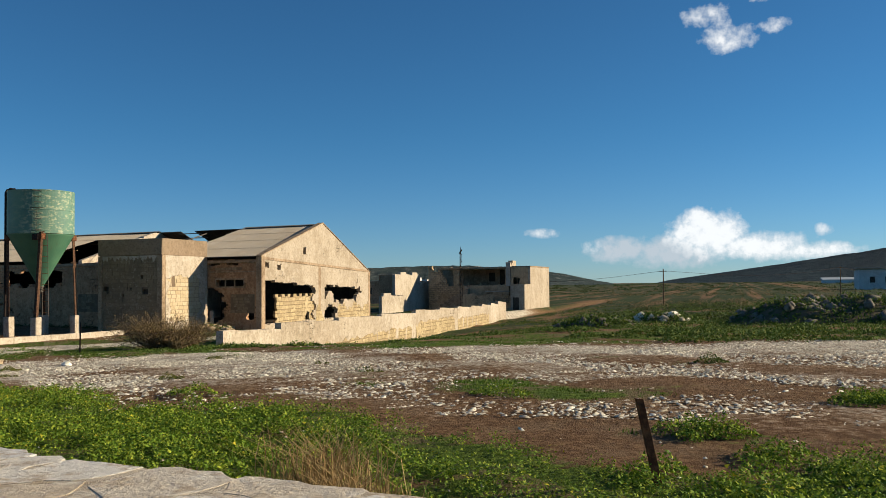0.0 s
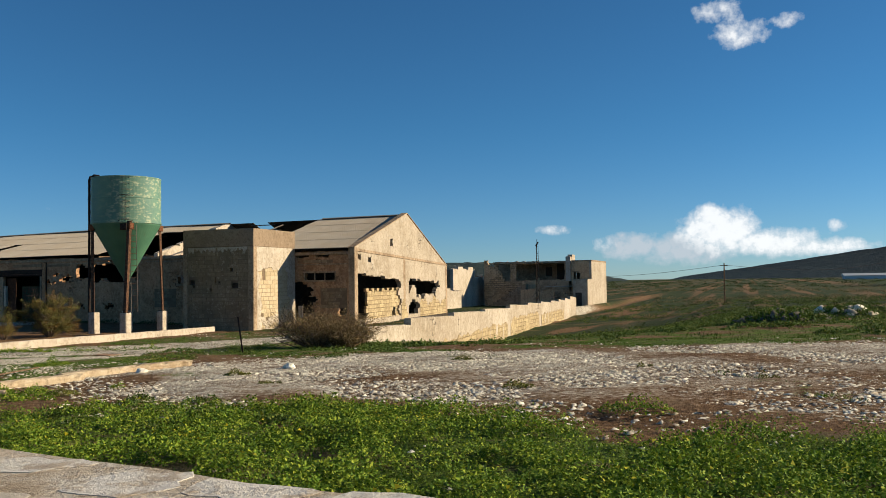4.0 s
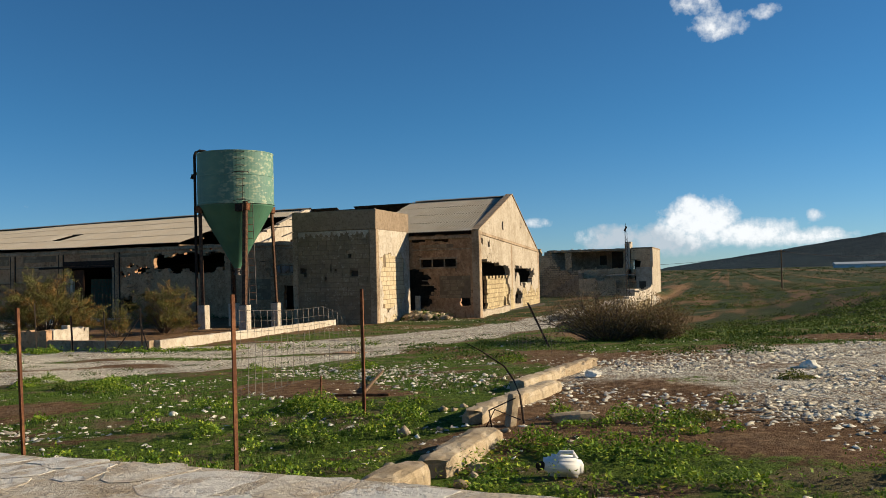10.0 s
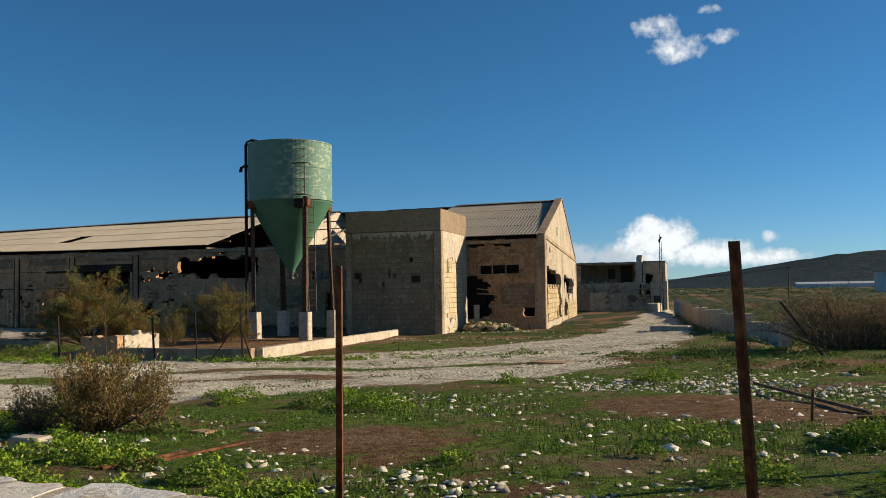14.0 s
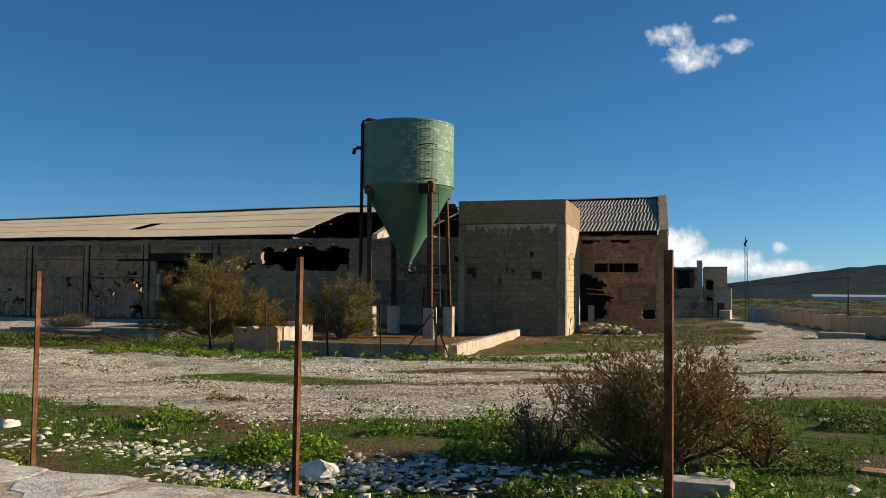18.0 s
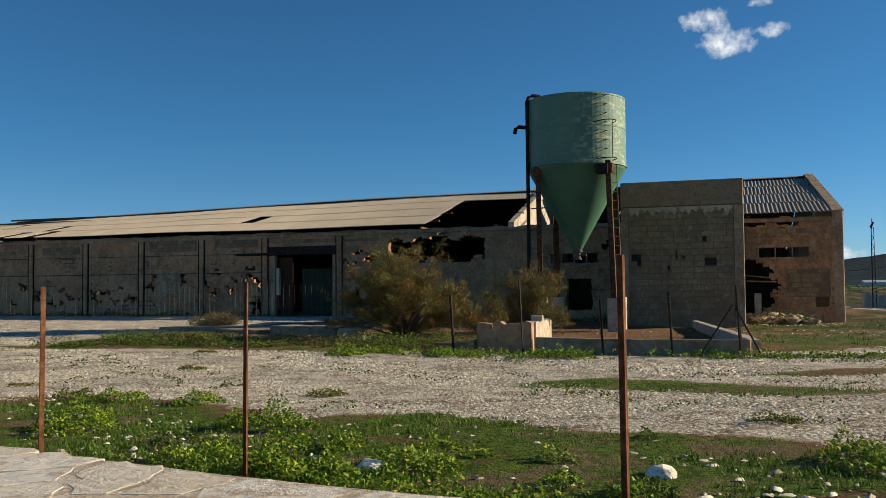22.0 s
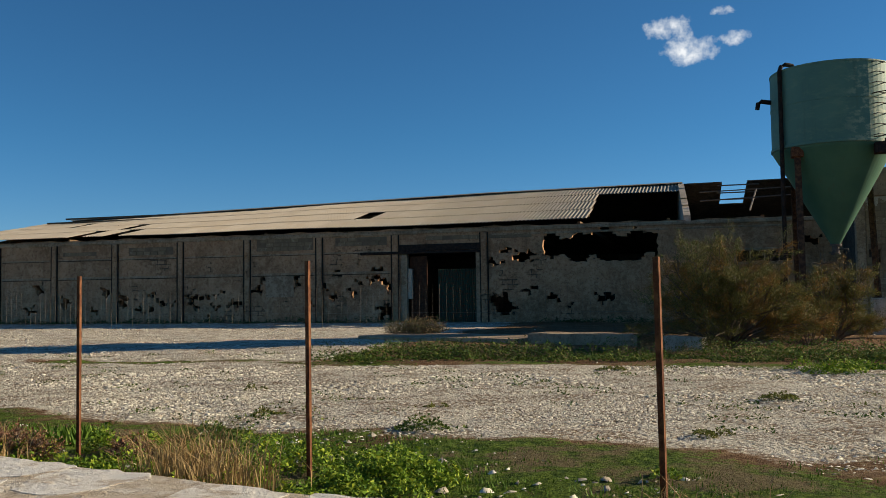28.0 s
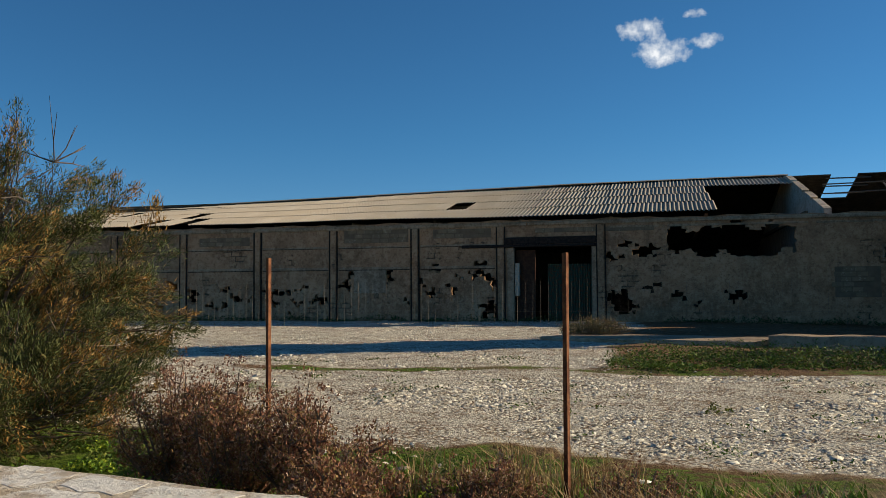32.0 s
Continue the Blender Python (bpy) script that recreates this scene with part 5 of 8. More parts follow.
def kerb_beam(x0, y0, x1, y1, wide, hgt, seed):
    """One broken beam: uneven section along its length, chipped arrises, ragged ends."""
    r, d = random.Random(seed), Vector((x1 - x0, y1 - y0)).normalized()
    n, verts, faces = max(3, int(math.hypot(x1 - x0, y1 - y0) / 0.13)), [], []
    tilt = r.uniform(-0.02, 0.02)
    for i in range(n + 1):
        t = i / n
        x, y = x0 + (x1 - x0) * t, y0 + (y1 - y0) * t
        z = float(g(x, y)) + hgt + tilt * (t - 0.5)
        e = 0.03 if i in (0, n) else 0.0
        for u, dz in ((-1.0, -0.4), (-1.0, -0.05), (-0.86, -0.012), (-0.4, 0.0), (0.3, 0.0), (0.85, -0.015), (1.0, -0.06), (1.0, -0.4)):
            chip = r.random() ** 6 * 0.05 if abs(u) > 0.8 and dz > -0.1 else 0.0
            w = u * (wide / 2 - chip - e * 0.6)
            k = r.uniform(-0.008, 0.008)
            o = r.uniform(-0.05, 0.05) if e else 0.0
            verts.append((x - d.y * w + k + d.x * o, y + d.x * w + k + d.y * o, z + dz - chip * 0.8 - e * 0.4 + r.uniform(-0.007, 0.007)))
    for i in range(n):
        for k in range(7):
            faces.append((8 * i + k, 8 * i + k + 1, 8 * i + 9 + k, 8 * i + 8 + k))
    faces += [tuple(range(8))[::-1], tuple(8 * n + k for k in range(8))]
    return part("kerb_beam", py_mesh("kerb_beam", verts, faces, KERBM), kerb)


for k, (x0, y0, x1, y1, w, h) in enumerate(((-16.44, 22.5, -16.26, 24.6, 0.29, 0.17), (-16.22, 24.85, -16.18, 26.2, 0.29, 0.13), (-16.55, 27.0, -16.28, 29.5, 0.26, 0.13), (-16.72, 29.5, -16.3, 32.7, 0.25, 0.13), (-15.8, 27.0, -15.45, 27.1, 0.16, 0.1))):
    kerb_beam(x0, y0, x1, y1, w, h, 30 + k)
for k in range(16):
    x, y, r_ = rk.choice(((-16.3, 24.75), (-16.8, 26.3), (-17.0, 27.8), (-16.4, 26.3), (-15.8, 25.0))) + (rk.uniform(0.03, 0.09),)
    x, y = x + rk.gauss(0, 0.2), y + rk.gauss(0, 0.25)
    part("kerb_fragment", rock_mesh("kerb_fragment", [(x, y, float(g(x, y)) + r_ * 0.3, r_, 0.7)], KERBM, seed=k), kerb)

# stepped plastered wall along the track
steps = thing("stepped_wall", (-19, 70, 0.3), "long plastered stone wall with a stepped top", "wall")
sw = [(-17.7, 44.6), (-18.2, 50), (-18.7, 57), (-19.2, 64), (-19.6, 71), (-19.9, 77), (-20.1, 82), (-20.3, 86.5), (-20.5, 90.5), (-20.65, 94), (-20.8, 97.2), (-20.9, 100.6)]
for k, ((x0, y0), (x1, y1)) in enumerate(zip(sw, sw[1:])):
    top = (0.98, 1.04, 1.0, 0.93, 0.97, 0.93, 0.88, 0.84, 0.86, 0.88, 0.97)[k]
    o = low_wall("wall_section", [(x0, y0, top + 0.05), (x1, y1 - 0.01, top - 0.14)], 0.3, "", PLASTER if k % 3 else PALE, seed=40 + k, wobble=0.02)
    del o["category"]
    o.parent = steps
    o.location = -steps.location
for k, (x0, y0, x1, y1, top) in enumerate(((-18.55, 55, -19.1, 63, -0.15), (-19.15, 63.3, -19.55, 70, -0.05), (-19.6, 71, -20.05, 81, 0.15), (-20.1, 82, -20.6, 93, 0.0))):
    o = low_wall("exposed_stone", [(x0, y0, top), (x1, y1, top)], 0.33, "yellow stone where the plaster fell", TUFF, seed=60 + k, wobble=0.13)
    del o["category"]
    o.parent = steps
    o.location = -steps.location


# ---------- boundary wall with crazy paving on top ----------
WALL = [(9, 15.75, 2.3), (-0.34, 17.75, 2.16), (-10.7, 20.16, 1.93), (-14.1, 21.12, 1.81), (-20.1, 22.95, 1.49), (-29.4, 25.67, 1.12), (-36, 27.05, 1.04), (-43.2, 28.51, 0.99), (-48, 29.56, 0.98), (-58, 31.6, 0.95)]
WS = [0.0]
for a, b in zip(WALL, WALL[1:]):
    WS.append(WS[-1] + math.hypot(b[0] - a[0], b[1] - a[1]))
WX, WY, WZ = ([p[k] for p in WALL] for k in range(3))


def on_wall(s, w):
    """The place s metres along the boundary wall and w metres in from its far edge."""
    x, y, z = np.interp(s, WS, WX), np.interp(s, WS, WY), np.interp(s, WS, WZ)
    x2, y2 = np.interp(s + 0.1, WS, WX), np.interp(s + 0.1, WS, WY)
    dx, dy = x2 - x, y2 - y
    d = math.hypot(dx, dy) or 1
    return float(x - dy / d * w), float(y + dx / d * w), float(z)


WIDE = 0.62
bwall = thing("boundary_wall", (-20, 22.9, 0.8), "low stone boundary wall topped with crazy-paved flagstones", "wall")
verts, faces = [], []
bed_s = sorted(set(WS) | {WS[-1] * i / 170 for i in range(171)})
ns = len(bed_s) - 1
for s in bed_s:
    x, y, z = on_wall(s, 0)
    x2, y2, _ = on_wall(s, WIDE)
    h = 0.02 * math.sin(s * 2.3) + 0.015 * math.sin(s * 5.9)
    low = float(g(x, y)) - 0.3
    verts += [(x, y + h, low), (x, y + h, z - 0.0005), (x2, y2 + h, z - 0.0005), (x2, y2 + h, low)]
for i in range(ns):
    for k in range(3):
        faces.append((4 * i + k, 4 * i + k + 1, 4 * i + 5 + k, 4 * i + 4 + k))
part("wall_body", py_mesh("wall_body", verts, faces, FLAGBED), bwall, "rubble and mortar body")
rnd = random.Random(12)


def clip_cell(poly, px, py, qx, qy):
    """The part of a polygon nearer to p than to q."""
    mx, my, nx_, ny_ = (px + qx) / 2, (py + qy) / 2, qx - px, qy - py
    out = []
    for (ax, ay), (bx, by) in zip(poly, poly[1:] + poly[:1]):
        da, db = (ax - mx) * nx_ + (ay - my) * ny_, (bx - mx) * nx_ + (by - my) * ny_
        if da <= 0:
            out.append((ax, ay))
        if da * db < 0:
            t = da / (da - db)
            out.append((ax + (bx - ax) * t, ay + (by - ay) * t))
    return out


def flag_mesh(cell):
    """An irregular flagstone, set nearly flush in its mortar, with a chipped rim."""
    n = len(cell)
    cs, cw = sum(c[0] for c in cell) / n, sum(c[1] for c in cell) / n
    rim = []
    for (s0, w0), (s1, w1) in zip(cell, cell[1:] + cell[:1]):
        steps = max(1, int(math.hypot(s1 - s0, w1 - w0) / 0.07))
        for k in range(steps):
            jag = rnd.uniform(-0.035, 0.024) if k else -0.03
            s_, w_ = s0 + (s1 - s0) * k / steps, w0 + (w1 - w0) * k / steps
            d = math.hypot(cs - s_, cw - w_) or 1
            rim.append((s_ + (cs - s_) / d * (0.008 - jag), w_ + (cw - w_) / d * (0.008 - jag)))
    n = len(rim)
    lift, tip = rnd.uniform(0.0006, 0.002), 0.0
    o = Vector(on_wall(cs, cw))
    verts = []
    for k, dz in ((1.0, -0.03), (1.0, lift - 0.0006), (0.985, lift)):
        for s_, w_ in rim:
            s2, w2 = cs + (s_ - cs) * k, cw + (w_ - cw) * k
            p = Vector(on_wall(s2, w2)) - o
            p.z += dz + (s2 - cs) * tip + 0.0
            verts.append(p)
    faces = [(r * n + i, r * n + (i + 1) % n, (r + 1) * n + (i + 1) % n, (r + 1) * n + i) for r in range(2) for i in range(n)] + [tuple(2 * n + i for i in range(n))]
    return py_mesh("flagstone", verts, faces, FLAG), o


seeds, s = [], 2.0
while s < WS[-1] - 1.0:
    rows_ = rnd.choice((2, 2, 2, 3))
    for k in range(rows_):
        seeds.append((s + rnd.uniform(-0.15, 0.15), WIDE * (k + 0.5) / rows_ + rnd.uniform(-0.09, 0.09)))
    s += 0.29 if rows_ == 2 else 0.36
rest_v, rest_f, laid = [], [], 0
for i, (ps, pw) in enumerate(seeds):
    rough_edge = rnd.uniform(-0.05, 0.015)
    cell = [(ps - 0.6, rough_edge), (ps + 0.6, rough_edge + rnd.uniform(-0.02, 0.02)), (ps + 0.6, WIDE), (ps - 0.6, WIDE)]
    for qs, qw in seeds[max(0, i - 12):i + 13]:
        if (qs, qw) != (ps, pw):
            cell = clip_cell(cell, ps, pw, qs, qw)
    if rnd.random() < 0.2 and pw > 0.16:
        continue
    me, at = flag_mesh(cell)
    if laid < 300:
        ob = new("flagstone", me)
        ob.parent = bwall
        ob.location = at - bwall.location
        laid += 1
    else:
        n0 = len(rest_v)
        rest_v += [v.co + at for v in me.vertices]
        rest_f += [tuple(n0 + k for k in p.vertices) for p in me.polygons]
        bpy.data.meshes.remove(me)
tagged(part("paving_rest", py_mesh("paving_rest", rest_v, rest_f, FLAG), bwall), kind="stuff")

# ---------- rusty fence posts ----------
POSTS = [(-17.62, 24.67, 2.21), (-17.84, 27.48, 2.19), (-19.88, 25.03, 2.13), (-21.83, 25.61, 2.09), (-25.5, 26.57, 1.87), (-27.33, 27.06, 1.87), (-29.39, 27.6, 1.81), (-31.28, 28.09, 1.76), (-33.61, 28.71, 1.66),
         (-35.69, 29.29, 1.65), (-38.14, 30.09, 1.66), (-40.33, 30.47, 1.72), (-42.56, 31.06, 1.77), (-44.79, 31.65, 1.72), (-47.0, 32.23, 1.74), (-49.1, 32.78, 1.76)]
for k, (x, y, z) in enumerate(POSTS):
    r = random.Random(k + 300)
    lean = 0.1 if k == 2 else r.uniform(-0.02, 0.03)
    gz = float(g(x, y))
    me = angle_iron("fence_post", (-lean * -0.6, 0.0, -0.25), (0.0, 0.0, z - gz), 0.027 if k == 8 else 0.037, 0.007, RUST, r.uniform(-0.35, 0.25) + 3.14)
    ob = new("fence_post", me)
    ob.location = (x, y, gz)
    tagged(ob, "rusty angle-iron fence post leaning slightly" if abs(lean) > 0.05 else "rusty angle-iron fence post standing in the weeds", "fence post", "fence posts along the boundary")
# short leaning post at the walk's start
o = new("fence_post", angle_iron("fence_post", (0.12, 0, -0.2), (-0.05, 0.05, 0.62), 0.05, 0.009, RUST, 0.4))
o.location = (0.45, 21.9, float(g(0.45, 21.9)))
tagged(o, "short bent rusty post leaning in the grass", "fence post")
o = new("fence_post", angle_iron("fence_post", (0.1, -0.12, -0.2), (-0.62, 0.73, 0.92), 0.045, 0.009, DARKIRON, 0.2))
o.location = (-17.83, 37.24, float(g(-17.83, 37.24)))
tagged(o, "dark leaning post beside the bush", "fence post")
for x, y, h in ((-36.3, 41.2, 1.2), (-34.85, 41.2, 1.5), (-33.2, 40.9, 1.1), (-31.9, 40.8, 1.2), (-30.7, 40.9, 1.3)):
    o = new("fence_post", angle_iron("fence_post", (0.04, 0, -0.2), (-0.03, 0.0, h), 0.04, 0.008, DARKIRON, x))
    o.location = (x, y, float(g(x, y)))
    tagged(o, "thin dark post by the silo yard wall", "fence post", "posts of the silo yard")
o = new("fence_stay", tube("fence_stay", [[(-30.3, 40.7, 0.3, 0.018), (-30.75, 40.9, 1.2, 0.018)], [(-31.4, 40.6, 0.3, 0.018), (-30.8, 40.9, 1.25, 0.018)]], DARKIRON))
tagged(o, "bent rusty stays by the yard corner", "stay")


def mesh_panel(name, p0, p1, z0, z1, nw, nh, label, sag=0.0, parent_at=None, curl=0.0):
    """A panel of wire fencing: upright and level wires."""
    paths = []
    for k in range(nw + 1):
        t = k / nw
        x, y = p0[0] + (p1[0] - p0[0]) * t, p0[1] + (p1[1] - p0[1]) * t
        zt = z1 - sag * math.sin(t * math.pi) - curl * max(0, t - 0.6) ** 2 * 6
        paths.append([(x, y, z0, 0.0017), (x + 0.01, y, (z0 + zt) / 2, 0.0017), (x, y, zt, 0.0017)])
    for j in range(nh + 1):
        q = j / nh
        pts = []
        for k in range(9):
            t = k / 8
            zt = z1 - sag * math.sin(t * math.pi) - curl * max(0, t - 0.6) ** 2 * 6
            pts.append((p0[0] + (p1[0] - p0[0]) * t, p0[1] + (p1[1] - p0[1]) * t, z0 + (zt - z0) * q, 0.0017))
        paths.append(pts)
    return tagged(new(name, tube(name, paths, WIRE, 3)), label, "wire fence")


mesh_panel("wire_fence", (-17.62, 24.67), (-17.84, 27.48), 1.45, 2.1, 24, 8, "sagging galvanised wire mesh hung on the posts", 0.05, curl=0.6)
mesh_panel("wire_fence", (-18.6, 36.6), (-17.2, 35.4), 0.75, 1.5, 14, 6, "collapsed wire mesh before the bush", 0.25)
tagged(new("wire_fence", tube("wire_fence", [[(x, 53.6 - 0.055 * (x + 55) * 0.6, float(g(x, 53)), 0.002), (x + 0.02, 53.6 - 0.055 * (x + 55) * 0.6, 1.8 + 0.06 * math.sin(x), 0.002)] for x in np.arange(-76, -41.6, 0.235).tolist()] + [[(x, 53.6 - 0.055 * (x + 55) * 0.6, 0.9, 0.004) for x in np.arange(-76, -41.5, 2.0).tolist()]], WIRE, 3)), "tall fence of upright steel wires before the hall", "wire fence")

# ---------- loose things ----------
can = thing("plastic_canister", (-15.34, 24.95, 1.0), "white plastic canister lying in the grass", "canister")
bm = bmesh.new()
bmesh.ops.create_cube(bm, size=1, matrix=Matrix.Diagonal((0.25, 0.17, 0.12, 1)))
bmesh.ops.bevel(bm, geom=bm.edges[:], offset=0.03, segments=3, affect="EDGES")
for v in bm.verts:
    if v.co.z > 0.04:
        v.co.x *= 0.82
        v.co.y *= 0.8
    v.co.y *= 1 - 0.14 * math.cos(v.co.x * 9)
o = part("canister_body", bm_mesh("canister_body", bm, WHITE, True), can, at=(-15.33, 24.92, 1.05))
o.rotation_euler = (0.12, 0.1, 0.35)
o = part("canister_handle", tube("canister_handle", [[(-0.07, 0, 0.0, 0.014), (-0.05, 0, 0.035, 0.014), (0.03, 0, 0.04, 0.014), (0.06, 0, 0.0, 0.014)]], WHITE, 8), can, at=(-15.3, 24.92, 1.1))
o.rotation_euler = (0.12, 0.1, 0.35)
o = part("cap", tube("cap", [[(0, 0, 0, 0.026), (-0.03, -0.03, -0.01, 0.026)]], DARKIRON, 12), can, "dark screw cap", at=(-15.45, 24.87, 1.06))


def plank(name, a, b, w, h, material, label):
    d = Vector(b) - Vector(a)
    bm = bmesh.new()
    bmesh.ops.create_cube(bm, size=1, matrix=Matrix.Diagonal((d.length, w, h, 1)))
    bmesh.ops.bevel(bm, geom=bm.edges[:], offset=h * 0.15, segments=1, affect="EDGES")
    o = new(name, bm_mesh(name, bm, material))
    o.location = (Vector(a) + Vector(b)) / 2
    o.rotation_euler = d.to_track_quat("X", "Z").to_euler()
    return tagged(o, label, name.replace("_", " "))


plank("metal_bar", (-23.9, 26.8, 0.735), (-23.55, 27.8, 0.74), 0.035, 0.03, RUST, "rusty angle bar lying in the grass")
plank("metal_bar", (-24.1, 26.7, 0.73), (-23.85, 27.4, 0.73), 0.04, 0.03, RUST, "rusty angle bar lying in the grass")
plank("metal_bar", (-18.8, 28.84, 0.9), (-18.1, 28.84, 0.92), 0.04, 0.03, RUST, "short rusty bar lying behind the kerb")
plank("metal_bar", (-18.62, 29.3, 0.88), (-19.36, 31.74, 0.86), 0.035, 0.03, WOODB, "thin brown bar lying behind the kerb")
plank("metal_peg", (-19.11, 29.06, 0.75), (-19.09, 29.06, 1.1), 0.02, 0.02, RUST, "short rusty peg standing in the turf")
plank("flat_slab", (-21.3, 55.3, 0.42), (-19.9, 55.0, 0.4), 0.9, 0.2, PALE, "pale concrete slab lying by the track")
plank("flat_slab", (-22.9, 37.7, 0.585), (-22.2, 37.5, 0.585), 0.4, 0.03, GREYWALL, "dark flat slab lying on the gravel track")
plank("flat_slab", (-24.48, 28.57, 0.69), (-24.28, 28.5, 0.69), 0.14, 0.03, GREYWALL, "dull flat stone sunk in the turf")
plank("concrete_block", (-25.53, 27.5, 0.73), (-25.22, 27.48, 0.73), 0.2, 0.13, PALE, "grey concrete block lying beside the bush")
plank("stake", (-16.18, 26.9, 0.85), (-16.14, 26.95, 1.22), 0.08, 0.09, KERBM, "short weathered stone stake by the kerb")
plank("white_board", (-51.2, 30.9, 0.97), (-49.9, 30.65, 0.95), 0.2, 0.05, WHITE, "white board lying behind the wall")
tagged(new("bent_branch", tube("bent_branch", [[(-16.05, 26.98, 0.85, 0.011), (-16.11, 27.07, 1.19, 0.01), (-16.22, 27.3, 1.3, 0.009), (-16.35, 27.47, 1.41, 0.008), (-16.6, 27.55, 1.55, 0.006), (-16.77, 27.58, 1.63, 0.004)], [(-16.3, 26.8, 0.85, 0.009), (-16.32, 26.75, 1.1, 0.008), (-16.1, 26.85, 1.2, 0.006)], [(-16.35, 26.6, 0.9, 0.008), (-16.2, 26.5, 1.15, 0.006), (-16.0, 26.6, 1.05, 0.005)]], DARKIRON, 5)), "bent dark branch sticking up by the kerb", "branch")
for k, (x, y, r, label) in enumerate(((-31.21, 29.4, 0.11, "white limestone lump in the grass"), (-33.04, 29.3, 0.12, "white limestone lump in the grass"), (-27.53, 27.8, 0.14, "white limestone lump beside a post"),
                                  (-18.6, 27.0, 0.05, "pale stone in the short grass"), (-46.62, 33.1, 0.07, "white stone by the weeds"), (-16.0, 30.8, 0.14, "reddish brick lump by the kerb"), (-13.3, 31.6, 0.14, "grey flat stone in the gravel"),
                                  (-23.9, 28.6, 0.05, "flat pale stone in the grass"), (-20.2, 27.6, 0.06, "pale stone in the grass"))):
    v = [(x, y, float(g(x, y)) + r * 0.3, r, 0.55)]
    bm = bmesh.new()
    r *= 0.8
    bmesh.ops.create_icosphere(bm, subdivisions=2, radius=r)
    rr = random.Random(k)
    ox = rr.uniform(0, 50)
    for vv in bm.verts:
        n = noise.noise(vv.co * (2.2 / r) * 0.5 + Vector((ox, 0, 0)))
        vv.co *= 1 + 0.45 * n
        vv.co.z *= 0.6
        vv.co.x *= 1.3
    o = new("field_stone", bm_mesh("field_stone", bm, STONE))
    o.location = (x, y, float(g(x, y)) + r * 0.25)
    o.rotation_euler = (0, 0, rr.uniform(0, 3))
    tagged(o, label, "stone")


